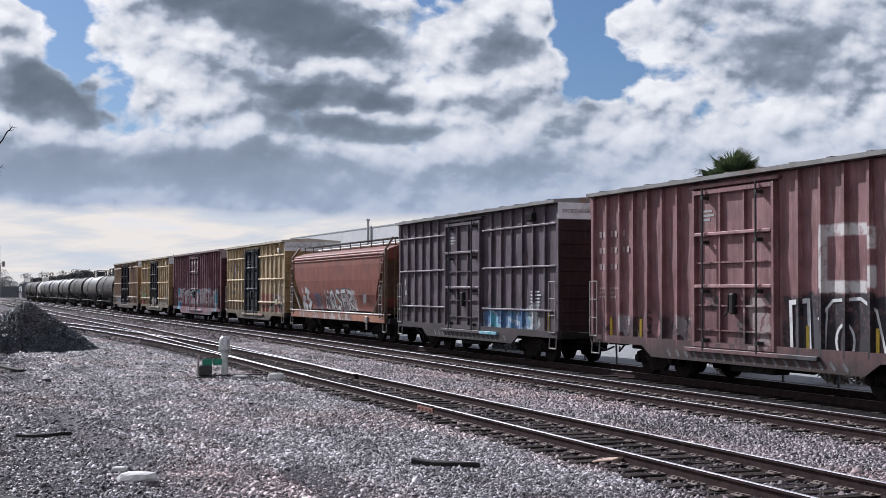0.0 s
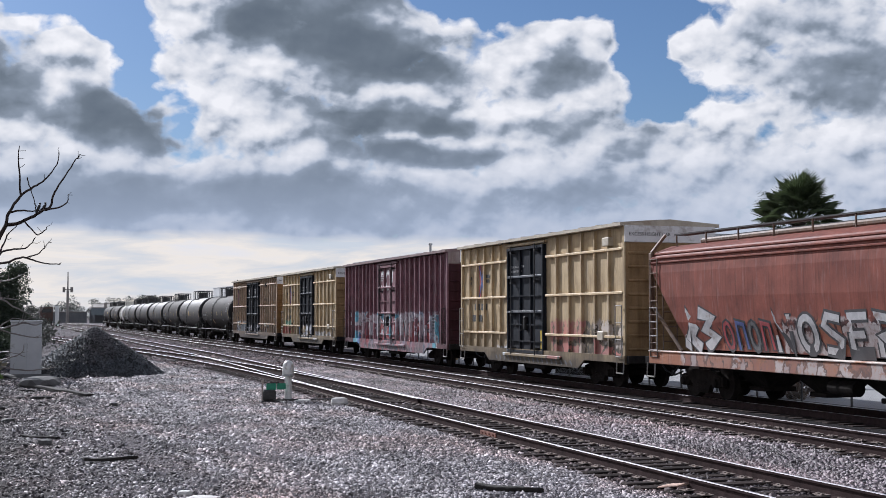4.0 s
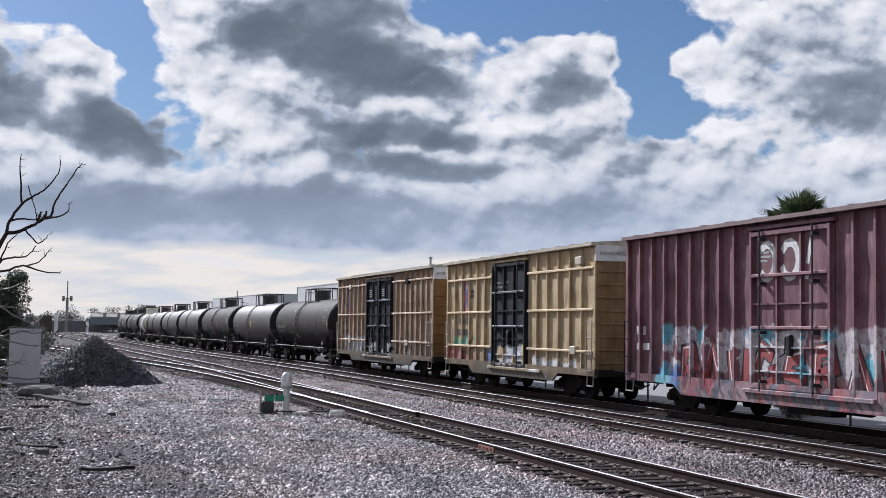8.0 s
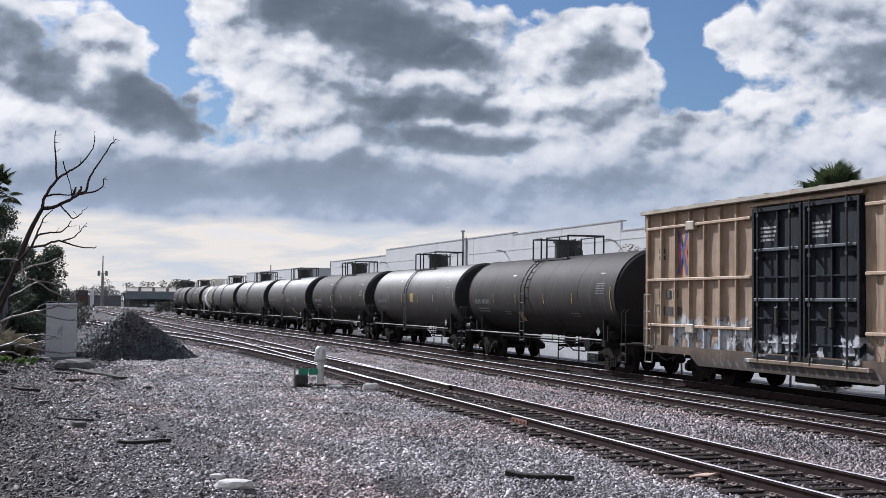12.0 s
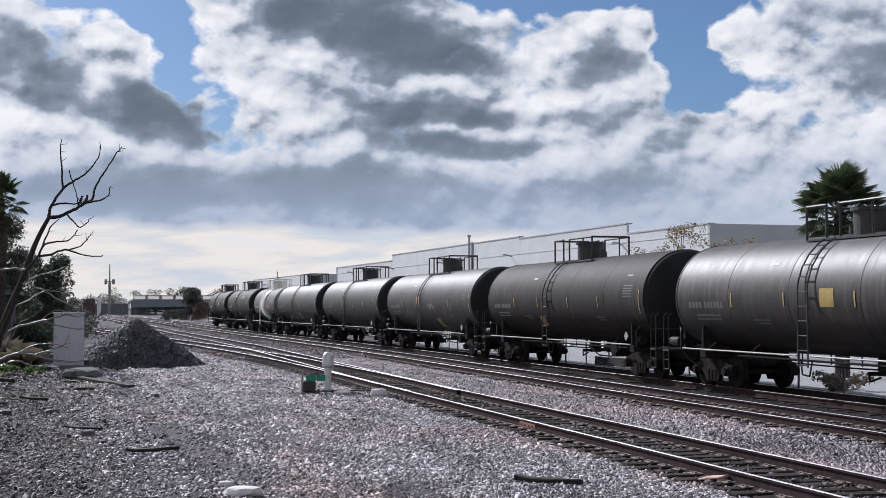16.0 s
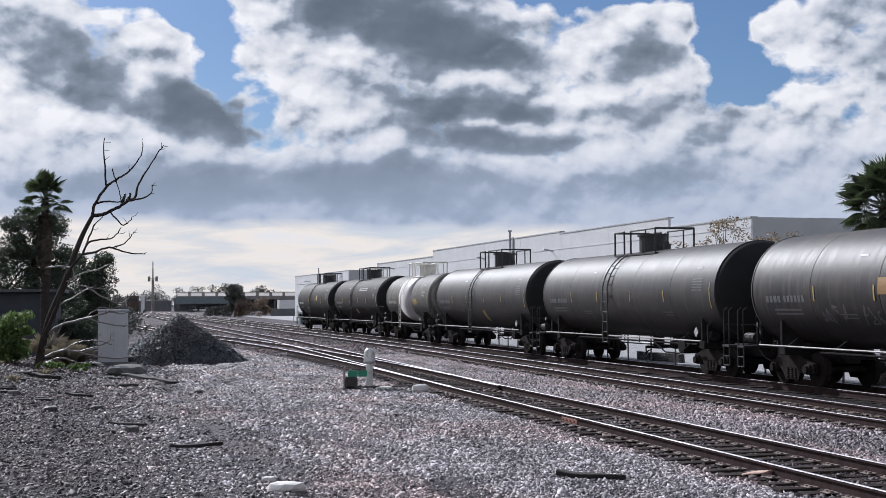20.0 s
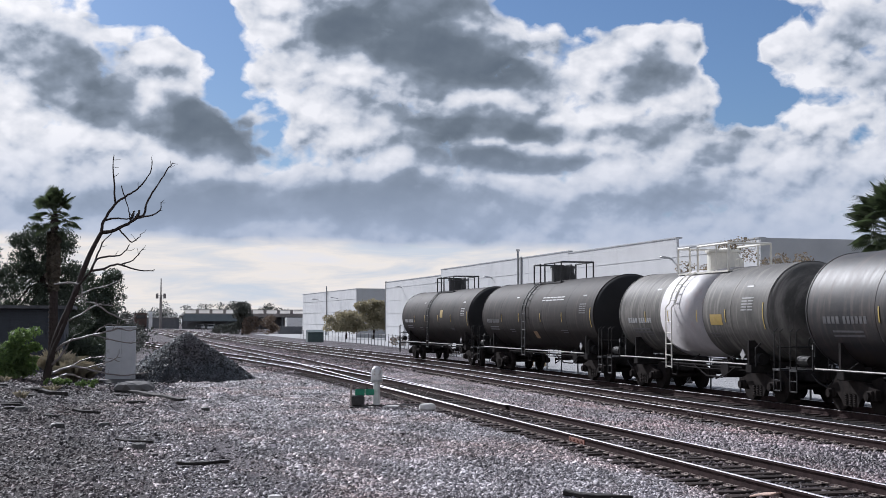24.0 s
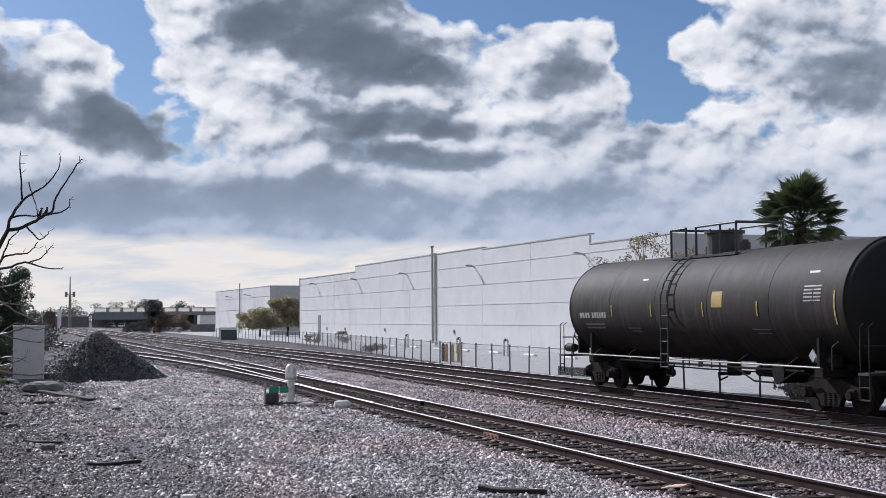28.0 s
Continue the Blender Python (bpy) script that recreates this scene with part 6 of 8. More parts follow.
        part("card", tank_strip(r, zc, py - w / 2, py + w / 2, pz - hh / 2, pz + hh / 2), M[kind], car, "coloured card on the shell")
    CARS.append((car, mid))
    return car, y0, y1, cy, zc, r


M["black_tank_end"] = surf("matt_black_head", (0.012, 0.012, 0.013), (0.023, 0.023, 0.024), 1.0, 0.75, 0.05, spec=0.15)
tank_car(147.7, 163.6, TANKS[0], "black tank car with yellow reflector strips", placard=("orange_tag", 1.4, 1.75, 0.5, 0.35))
tank_car(165.6, 181.4, TANKS[2], "glossy black tank car with a sheen on its shell", placard=("placard", -0.3, 2.5, 0.6, 0.45))
tank_car(183.5, 199.3, TANKS[0], "dull black tank car with yellow reflector strips", placard=("orange_tag", 1.5, 1.75, 0.5, 0.35))
c_, y0, y1, cy, zc, r = tank_car(201.7, 217.5, TANKS[1], "worn black tank car with sprayed tags and a yellow mark", placard=("orange_tag", 1.2, 2.62, 0.55, 0.4))
for a, z, size, mat in ((y1 - 3.3, 1.95, 0.42, "letter_dull"), (cy - 0.5, 2.22, 0.40, "letter_pale"), (cy - 3.1, 2.2, 0.6, "letter_dull"), (y1 - 5.2, 1.9, 0.45, "letter_dull")):
    tank_scrawl(c_, r, zc, a, z, size, M[mat], int(40 + a * 7))
part("yellow_mark", tank_strip(r, zc, cy - 2.1, cy - 1.5, 1.3, 1.75), M["placard"], c_)
tank_car(219.6, 235.6, TANKS[1], "grey-black tank car with a faded shell")
c_, y0, y1, cy, zc, r = tank_car(237.8, 253.8, TANKS[1], "worn black tank car with a small yellow mark")
part("yellow_mark", tank_strip(r, zc, cy - 1.1, cy - 0.7, 1.4, 1.9), M["placard"], c_)
tank_car(255.9, 267.1, M["tank_grey"], "short grey tank car with a broad white band", band=True, marks=("letter_pale", "reflector"), placard=("placard", -2.4, 2.35, 0.8, 0.32), r=1.42)
c_, y0, y1, cy, zc, r = tank_car(269.3, 284.9, TANKS[0], "black tank car with two rows of pale writing", placard=("orange_tag", -0.3, 1.72, 0.5, 0.3))
for k in range(2):
    for j in range(6):
        part("lettering_bar", tank_strip(r, zc, cy - 4.1 + j * 0.47, cy - 3.7 + j * 0.47, 3.27 - k * 0.11, 3.315 - k * 0.11), M["letter_pale"], c_)
c_, y0, y1, cy, zc, r = tank_car(287.4, 303.0, TANKS[0], "last black tank car of the train with a yellow card", marks=("letter_pale", "reflector"), placard=("placard", -2.2, 2.72, 0.55, 0.42))

# ---- beside the tracks ----
M.update({
    "cabinet": surf("white_cabinet_paint", (0.40, 0.41, 0.43), (0.52, 0.53, 0.55), 1.5, 0.5, 0.04, stain=(0.30, 0.30, 0.30), stain_scale=1.5),
    "concrete": surf("old_concrete", (0.055, 0.053, 0.052), (0.12, 0.115, 0.112), 3, 0.9, 0.4),
    "pale_stone": surf("pale_stone", (0.50, 0.48, 0.46), (0.68, 0.66, 0.63), 5, 0.85, 0.4),
    # timber tone darkened further for the shaded sides towards the camera
    "dark_wood": surf("weathered_dark_wood", (0.007, 0.006, 0.0055), (0.026, 0.021, 0.019), 4, 0.9, 0.6, stretch=(1, 8, 8)),
    "scrap_wood": surf("pale_scrap_wood", (0.45, 0.30, 0.24), (0.62, 0.45, 0.37), 6, 0.85, 0.3, stretch=(1, 6, 6)),
    "silver": surf("silver_paint", (0.45, 0.45, 0.45), (0.62, 0.62, 0.61), 6, 0.4, 0.08, 0.35, stain=(0.25, 0.2, 0.16), stain_scale=5),
    "green": surf("green_target_paint", (0.015, 0.16, 0.09), (0.03, 0.25, 0.15), 6, 0.55, 0.05),
    "iron": surf("black_iron", (0.015, 0.015, 0.016), (0.05, 0.047, 0.045), 8, 0.65, 0.3),
    "bark": surf("dry_bark", (0.022, 0.017, 0.016), (0.06, 0.048, 0.044), 4, 0.92, 0.2, stretch=(2, 2, 0.7), spec=0.12),
    # paler copy of the wood: sun on the low branches is in it
    "twig": surf("sunlit_bare_twig", (0.10, 0.085, 0.08), (0.26, 0.23, 0.215), 8, 0.55, 0.3),
    "palm_leaf": leaf_surf("palm_leaf", (0.028, 0.045, 0.02), (0.09, 0.115, 0.05), 6, 0.28, vary=0.6),
    "palm_dead": surf("dead_palm_leaf", (0.05, 0.042, 0.032), (0.14, 0.115, 0.085), 6, 0.85, 0.3, vary=0.5),
    "leaf_dark": leaf_surf("dark_needles", (0.028, 0.04, 0.028), (0.075, 0.095, 0.06), 3, 0.3),
    "leaf_green": leaf_surf("green_leaf", (0.05, 0.09, 0.025), (0.17, 0.24, 0.075), 5, 0.45),
    "leaf_olive": leaf_surf("olive_leaf", (0.20, 0.18, 0.115), (0.38, 0.335, 0.215), 4, 0.42),
    "leaf_brown": leaf_surf("dry_brown_leaf", (0.10, 0.075, 0.055), (0.22, 0.16, 0.12), 4, 0.3),
    "leaf_orange": leaf_surf("autumn_leaf", (0.12, 0.095, 0.06), (0.26, 0.20, 0.125), 4, 0.45),
    "straw": leaf_surf("dry_grass", (0.27, 0.24, 0.17), (0.48, 0.43, 0.33), 8, 0.4),
    # far leaf tone lightened and greyed to hold the air's haze
    "leaf_far": surf("hazy_far_leaf", (0.06, 0.066, 0.058), (0.12, 0.125, 0.105), 0.5, 0.8, 0.1),
    "shed_wall": surf("dark_shed_boards", (0.032, 0.037, 0.047), (0.06, 0.067, 0.082), 3, 0.8, 0.3, stretch=(1, 1, 4)),
    "shed_roof": surf("grey_shed_roof", (0.05, 0.052, 0.058), (0.12, 0.122, 0.13), 3, 0.7, 0.2),
    "galv": surf("galvanised_steel", (0.28, 0.285, 0.29), (0.42, 0.425, 0.43), 8, 0.5, 0.05, 0.5),
    "fence_dark": surf("fence_post_steel", (0.09, 0.09, 0.092), (0.16, 0.16, 0.163), 8, 0.6, 0.05, 0.2),
    "asphalt": surf("pale_paving", (0.24, 0.24, 0.245), (0.33, 0.33, 0.335), 1.2, 0.9, 0.2),
    "bollard": surf("faded_yellow_paint", (0.30, 0.20, 0.08), (0.42, 0.30, 0.14), 6, 0.6, 0.1),
    "door_grey": surf("grey_door_paint", (0.10, 0.105, 0.11), (0.16, 0.165, 0.17), 3, 0.6, 0.05),
    "hut": surf("green_hut_metal", (0.035, 0.06, 0.062), (0.07, 0.10, 0.10), 2, 0.6, 0.1),
    # far wall and roof tones are lightened for haze as well
    "far_wall": surf("far_dark_wall", (0.11, 0.115, 0.125), (0.17, 0.175, 0.185), 0.6, 0.8, 0.1),
    "far_fascia": surf("far_teal_fascia", (0.13, 0.16, 0.175), (0.18, 0.21, 0.225), 0.6, 0.8, 0.1),
    "far_roof": surf("far_roof", (0.19, 0.175, 0.165), (0.28, 0.26, 0.245), 0.6, 0.7, 0.1),
    "far_pane": surf("pale_paint", (0.70, 0.70, 0.70), (0.8, 0.8, 0.8), 0.4, 0.35, 0.0),
    "roof_light": leaf_surf("milky_roof_light", (0.62, 0.61, 0.60), (0.72, 0.71, 0.70), 0.4, 0.7),
    "car_white": surf("white_car_paint", (0.62, 0.62, 0.62), (0.72, 0.72, 0.72), 2, 0.3, 0, coat=0.5),
    "car_dark": surf("dark_car_paint", (0.02, 0.022, 0.026), (0.05, 0.052, 0.058), 2, 0.3, 0, coat=0.5),
    "glass_dark": surf("dark_window_glass", (0.01, 0.012, 0.014), (0.02, 0.022, 0.025), 2, 0.08, 0),
    "loco": surf("dull_rail_vehicle_paint", (0.04, 0.022, 0.018), (0.09, 0.05, 0.04), 1, 0.6, 0.1),
})
rnd = random.Random(7)


def chunk(name, m, size, material, label, category, seed, group="", flat=1.0):
    """A single broken stone."""
    r = random.Random(seed)
    bm = B()
    bmesh.ops.create_icosphere(bm, subdivisions=2, radius=1.0)
    for v in bm.verts:
        k = 1 + 0.28 * noise.noise(v.co * 1.1 + Vector((seed * 3.7, 0, 0))) + 0.1 * noise.noise(v.co * 3 + Vector((0, seed, 0)))
        v.co *= k
        v.co.z = max(-0.35, min(0.62, v.co.z))
        v.co = Vector((v.co.x * size[0], v.co.y * size[1], (v.co.z + 0.30) * size[2]))
    ob = link_mesh(name, bm, material)
    ob.matrix_world = m
    return tagged(ob, label, category, group)


def beam(name, a, b, w, t, material, label, category, group=""):
    """A sawn piece of timber lying on the ground from a to b."""
    a, b = Vector(a), Vector(b)
    L = (b - a).length
    bm = B()
    box(bm, -L / 2, L / 2, -w / 2, w / 2, 0, t, 0.012)
    bmesh.ops.subdivide_edges(bm, edges=[e for e in bm.edges if e.calc_length() > L * 0.5], cuts=5)
    for v in bm.verts:
        v.co += Vector((0, 0.05 * noise.noise(v.co * 3), 0.04 * noise.noise(v.co * 3.5 + Vector((4, 1, 0)))))
    ob = link_mesh(name, bm, material)
    d = b - a
    ob.matrix_world = Matrix.Translation((a + b) / 2) @ d.to_track_quat("X", "Z").to_matrix().to_4x4()
    return tagged(ob, label, category, group)


def build_switch_parts():
    post = thing("switch_indicator_post", pose(7.35, 37.5, 0.0), "silver-painted post with a domed cap beside the switch", "post")
    bm = B()
    box(bm, -0.16, 0.16, -0.16, 0.16, 0, 0.05, 0.01)
    for x in (-0.11, 0.11):
        for y in (-0.11, 0.11):
            cyl(bm, (x, y, 0.05), (x, y, 0.09), 0.02, n=6)
    part("base_plate", bm, M["concrete"], post)
    bm = B()
    cyl(bm, (0, 0, 0.04), (0, 0, 0.78), 0.105, 0.10, n=20)
    part("pole", bm, M["silver"], post)
    bm = lathe_z([(0.72, 0.12), (0.74, 0.165), (0.80, 0.17), (1.02, 0.165), (1.10, 0.14), (1.16, 0.085), (1.18, 0.0)], 20)
    part("domed_cap", bm, M["silver"], post, "dented silver cap", True)
    bm = lathe_z([(0.735, 0.172), (0.765, 0.176), (0.79, 0.172)], 20)
    part("collar", bm, M["galv"], post)
    st = thing("switch_stand", pose(6.72, 37.2, 0.0), "black iron switch stand with a green target", "switch stand")
    bm = B()
    box(bm, -0.24, 0.30, -0.22, 0.22, 0, 0.05, 0.01)
    part("base", bm, M["iron"], st)
    bm = B()
    box(bm, -0.17, 0.20, -0.15, 0.15, 0.05, 0.36, 0.04)
    cyl(bm, (-0.05, -0.16, 0.22), (-0.05, 0.16, 0.22), 0.1, n=12)
    part("gear_box", bm, M["iron"], st)
    bm = B()
    cyl(bm, (-0.17, 0, 0.04), (-0.17, 0, 0.62), 0.025, n=8)
    box(bm, -0.2, -0.14, -0.02, 0.02, 0.56, 0.64)
    part("spindle", bm, M["plate"], st)
    bm = B()
    box(bm, -0.06, 0.22, -0.02, -0.005, 0.34, 0.54, 0.02)
    box(bm, 0.24, 0.5, -0.02, -0.005, 0.36, 0.54, 0.02)
    part("target", bm, M["green"], st, "flat green target")
    bm = B()
    tube(bm, [(0.1, -0.2, 0.08), (0.15, -0.55, 0.10), (0.18, -0.72, 0.16)], 0.022)
    part("throw_lever", bm, M["iron"], st)
    bm = B()
    tube(bm, [(0.28, 0.05, 0.06), (2.2, 0.05, 0.06)], 0.02)
    part("connecting_rod", bm, M["iron"], st)


def lathe_z(prof, n=20):
    bm = B()
    last = None
    for z, r in prof:
        row = [bm.verts.new((max(r, 0.001) * math.cos(2 * math.pi * k / n), max(r, 0.001) * math.sin(2 * math.pi * k / n), z)) for k in range(n)]
        if last:
            for k in range(n):
                bm.faces.new((last[k], last[(k + 1) % n], row[(k + 1) % n], row[k]))
        last = row
    bmesh.ops.recalc_face_normals(bm, faces=bm.faces)
    return bm


build_switch_parts()
chunk("boulder", pose(8.42, 35.6, 0.0, 0, 0, 20), (0.27, 0.2, 0.22), M["pale_stone"], "pale grey block of stone beside the near rail", "rock", 3)
chunk("stone", pose(7.75, 37.2, 0.0), (0.25, 0.16, 0.07), M["pale_stone"], "flat pale stone beside the switch post", "rock", 5)
chunk("stone", pose(2.4, 36.8, ground_z(2.4, 36.8) - 0.01), (0.13, 0.12, 0.14), M["iron"], "dark round stone on the gravel", "rock", 8)
chunk("concrete_slab", pose(2.28, 17.35, ground_z(2.28, 17.35) - 0.01, 0, 0, 8), (0.27, 0.2, 0.12), M["pale_stone"], "flat white broken concrete slab on the gravel", "slab", 11, flat=0.5)
chunk("concrete_slab", pose(2.16, 18.3, ground_z(2.16, 18.3) - 0.01), (0.1, 0.09, 0.07), M["pale_stone"], "small white broken piece of concrete", "slab", 12)
beam("plank", (6.2, 17.75, 0.0), (6.95, 17.05, 0.0), 0.14, 0.07, M["dark_wood"], "dark weathered plank lying on gravel", "plank", "loose timber")
beam("plank", (1.0, 22.8, 0.03), (1.9, 22.95, 0.03), 0.12, 0.05, M["dark_wood"], "dark weathered plank lying on gravel", "plank", "loose timber")
beam("plank", (0.0, 27.8, 0.03), (0.75, 27.1, 0.03), 0.09, 0.04, M["dark_wood"], "dark splintered plank half sunk in gravel", "plank", "loose timber")
beam("plank", (0.0, 16.6, 0.02), (1.4, 15.4, 0.02), 0.10, 0.05, M["dark_wood"], "thin dark plank in the gravel", "plank", "loose timber")
beam("scrap_board", (8.70, 16.9, 0.03), (8.92, 16.55, 0.10), 0.16, 0.03, M["scrap_wood"], "pale splinter of board against the near rail", "board")
beam("log", (0.5, 45.5, 0.08), (2.0, 41.2, 0.02), 0.22, 0.09, M["dark_wood"], "charred dark timber lying by the slab", "log", "loose timber")
beam("log", (-2.3, 42.6, 0.25), (-1.5, 41.6, 0.2), 0.18, 0.11, M["dark_wood"], "dark rotten timber on the dirt bank", "log", "loose timber")
beam("log", (-4.2, 40.5, 0.33), (-3.4, 40.0, 0.3), 0.2, 0.12, M["dark_wood"], "dark rotten timber on the dirt bank", "log", "loose timber")
beam("log", (-1.1, 35.8, 0.12), (-0.4, 35.0, 0.09), 0.11, 0.06, M["dark_wood"], "short dark timber among stones", "log", "loose timber")
for k in range(26):
    x, y = rnd.uniform(-6.5, 0.6), rnd.uniform(25, 48)
    s = rnd.uniform(0.05, 0.15)
    chunk("rubble_stone", pose(x, y, ground_z(x, y) - 0.02, 0, 0, rnd.uniform(0, 360)), (s * 1.3, s, s), M["concrete"] if k % 3 else M["iron"], "dusty broken stone on the dirt bank", "rock", 20 + k, "rubble on the bank")


for k in range(30):
    x, y = rnd.uniform(-4.5, 0.8), rnd.uniform(34, 48)
    s = rnd.uniform(0.06, 0.17)
    chunk("charred_lump", pose(x, y, ground_z(x, y) - 0.02, 0, 0, rnd.uniform(0, 360)), (s * 2.0, s * 0.8, s * 0.7), M["dark_wood"], "dark lump of wood on the dirt bank", "wood lump", 120 + k, "charred lumps on the bank")


def build_cabinet():
    c = thing("utility_cabinet", pose(0.15, 55.6, 0.0), "tall pale grey metal utility cabinet on a concrete pad", "cabinet")
    bm = B()
    box(bm, -0.60, 0.60, -0.4, 0.4, 0.02, 2.20, 0.015)
    part("body", bm, M["cabinet"], c)
    bm = B()
    box(bm, -0.63, 0.63, -0.44, 0.44, 2.20, 2.28, 0.02)
    part("lid", bm, M["cabinet"], c)
    for x in (-0.295, 0.295):
        bm = B()
        box(bm, x - 0.275, x + 0.275, -0.415, -0.40, 0.22, 2.12, 0.006)
        d = part("door", bm, M["cabinet"], c)
        bm = B()
        box(bm, x * 0.15 - 0.015, x * 0.15 + 0.015, -0.45, -0.415, 1.15, 1.35, 0.005)
        part("handle", bm, M["galv"], d)
    chunk("concrete_footing", pose(0.15, 55.3, -0.06), (0.95, 0.9, 0.2), M["concrete"], "low rough concrete footing under the cabinet", "footing", 61)
    chunk("concrete_lump", pose(0.62, 48.4, -0.02, 0, 0, 80), (1.9, 0.7, 0.36), M["concrete"], "long broken lump of concrete before the cabinet", "concrete lump", 62)


build_cabinet()


# -- loose stones, as real pieces --
def scatter(name, pts, sizes, material, label, category, seed, flat=0.62):
    """Many broken stones in one mesh: six-sided lumps, each turned and skewed."""
    r = np.random.default_rng(seed)
    n = len(pts)
    cube = np.array([(x, y, z) for z in (-1, 1) for y in (-1, 1) for x in (-1, 1)], dtype=np.float32)
    v = np.repeat(cube[None], n, 0) * r.uniform(0.55, 1.1, (n, 8, 3)).astype(np.float32)
    v *= (np.asarray(sizes)[:, None, None] * np.array([1, 0.8, flat]) * r.uniform(0.75, 1.25, (n, 1, 3)))
    a = r.uniform(0, 2 * np.pi, n)
    tilt = r.normal(0, 0.35, (n, 2))
    c, s = np.cos(a)[:, None], np.sin(a)[:, None]
    x, y, z = v[..., 0], v[..., 1], v[..., 2]
    z = z + x * tilt[:, :1] + y * tilt[:, 1:]
    v = np.stack([x * c - y * s, x * s + y * c, z], -1) + np.asarray(pts)[:, None, :]
    quads = np.array([(4, 5, 7, 6), (0, 1, 5, 4), (1, 3, 7, 5), (3, 2, 6, 7), (2, 0, 4, 6)])
    f = (quads[None] + (np.arange(n) * 8)[:, None, None]).reshape(-1, 4)
    me = bpy.data.meshes.new(name)
    me.vertices.add(n * 8)
    me.vertices.foreach_set("co", v.astype(np.float32).ravel())
    me.loops.add(f.size)
    me.loops.foreach_set("vertex_index", f.ravel())
    me.polygons.add(len(f))
    me.polygons.foreach_set("loop_start", np.arange(0, f.size, 4))
    me.update(calc_edges=True)
    me.materials.append(material)
    ob = new(name, me)
    return tagged(ob, label, category, kind="stuff")


def gravel_points(n, x0, x1, y0, y1, power, seed, keep=None):
    r = np.random.default_rng(seed)
    u = r.uniform(0, 1, n)
    y = (y0 ** power + u * (y1 ** power - y0 ** power)) ** (1 / power)
    x = r.uniform(x0, x1, n)
    ok = (x > -0.16 * y - 0.5) & (x < 0.78 * y + 1)
    if keep is not None:
        ok &= keep(x, y)
    x, y = x[ok], y[ok]
    z = np.array([ground_z(a, b) for a, b in zip(x, y)])
    return np.stack([x, y, z], -1), r


def keep_gravel(x, y):
    pile = ((x - 2.72) / 2.4) ** 2 + ((y - 57.2) / 2.4) ** 2 > 1
    edge = np.where(y < 38, 8.5, 8.4 - 0.0011 * np.maximum(0, y - 34) ** 2)
    worn = np.zeros(len(x), bool)
    for k in (0, 1):
        mid = np.array([rut_x(k, b) for b in y])
        worn |= (np.abs(x - mid) < 0.34) & (r0.uniform(0, 1, len(x)) < 0.45 + 0.4 * np.sin(y * 0.7 + 2 * k) * np.sin(y * 0.23 + k))
    return pile & (x < edge) & ~worn


def strew(n, seed, part_of, material, label, scale=1.0):
    pts, r = gravel_points(n, -7.5, 8.55, 11.5, 76.0, 0.4, seed, lambda x, y: keep_gravel(x, y) & part_of(x, y, r0.uniform(-2.2, 2.2, len(x))))
    size = r.gamma(5.0, 0.0036, len(pts)) * np.interp(pts[:, 1], [12, 25, 60], [0.85, 1.0, 1.3]) * scale
    scatter("gravel_stones", pts, size, material, label, "gravel", seed + 1)


r0 = np.random.default_rng(77)


def on_gravel(x, y, j):
    return x + j * 1.1 > 2.0 - 0.02 * (y - 20)


strew(350000, 3, on_gravel, M["stones"], "loose grey crushed stones strewn over the ground")
strew(150000, 5, lambda x, y, j: ~on_gravel(x, y, j), M["stones_soil"], "dusty dark stones and bark strewn over the dirt bank", 1.1)


def ballast_points(n, seed):
    r = np.random.default_rng(seed)
    y = (13.0 ** 0.5 + r.uniform(0, 1, n) * (70 ** 0.5 - 13 ** 0.5)) ** 2
    x = r.uniform(11.0, 14.0, n)
    ok = x < 0.82 * y + 1
    return np.stack([x[ok], y[ok], np.full(ok.sum(), 0.01)], -1), r


pts, _r = ballast_points(85000, 9)
scatter("ballast_stones", pts, _r.gamma(5.0, 0.0038, len(pts)), stones_mat("ballast_stones", (0.03, 0.0245, 0.027), (0.44, 0.365, 0.39), 0.55), "loose crushed ballast stones between the lines", "ballast", 10)


def crib_points(n, seed):
    """Between and beside the ties."""
    r = np.random.default_rng(seed)
    y = (13.0 ** 0.5 + r.uniform(0, 1, n) * (60 ** 0.5 - 13 ** 0.5)) ** 2
    k = r.integers(0, 2, n)
    x = np.where(k == 0, 9.74, 15.05) + r.uniform(-1.3, 1.3, n)
    return np.stack([x, y, np.full(n, 0.0)], -1), r


pts, _r = crib_points(30000, 12)
_mid = pts[:, 0] > 12
scatter("crib_stones", pts[~_mid], _r.gamma(5.0, 0.0046, (~_mid).sum()), M["stones_dark"], "dark ballast stones between the ties", "ballast", 13)
scatter("crib_stones", pts[_mid], _r.gamma(5.0, 0.0046, _mid.sum()), stones_mat("dusty_crib_stones", (0.04, 0.034, 0.034), (0.46, 0.40, 0.38)), "dusty pale ballast stones between the ties", "ballast", 14)


def far_points(n, seed):
    r = np.random.default_rng(seed)
    y = 62 + 98 * r.uniform(0, 1, n) ** 1.3
    f = r.uniform(0, 1, n)
    x = np.array([siding_x(b) - 1.7 + a * (train_x(b) - 2.2 - siding_x(b) + 1.7) for a, b in zip(f, y)])
    return np.stack([x, y, np.full(n, 0.012)], -1), r


pts, _r = far_points(36000, 15)
scatter("far_ballast", pts, _r.gamma(5.0, 0.0075, len(pts)), stones_mat("far_ballast_stones", (0.026, 0.021, 0.023), (0.26, 0.215, 0.232)), "dark crushed ballast between the far lines", "ballast", 16)


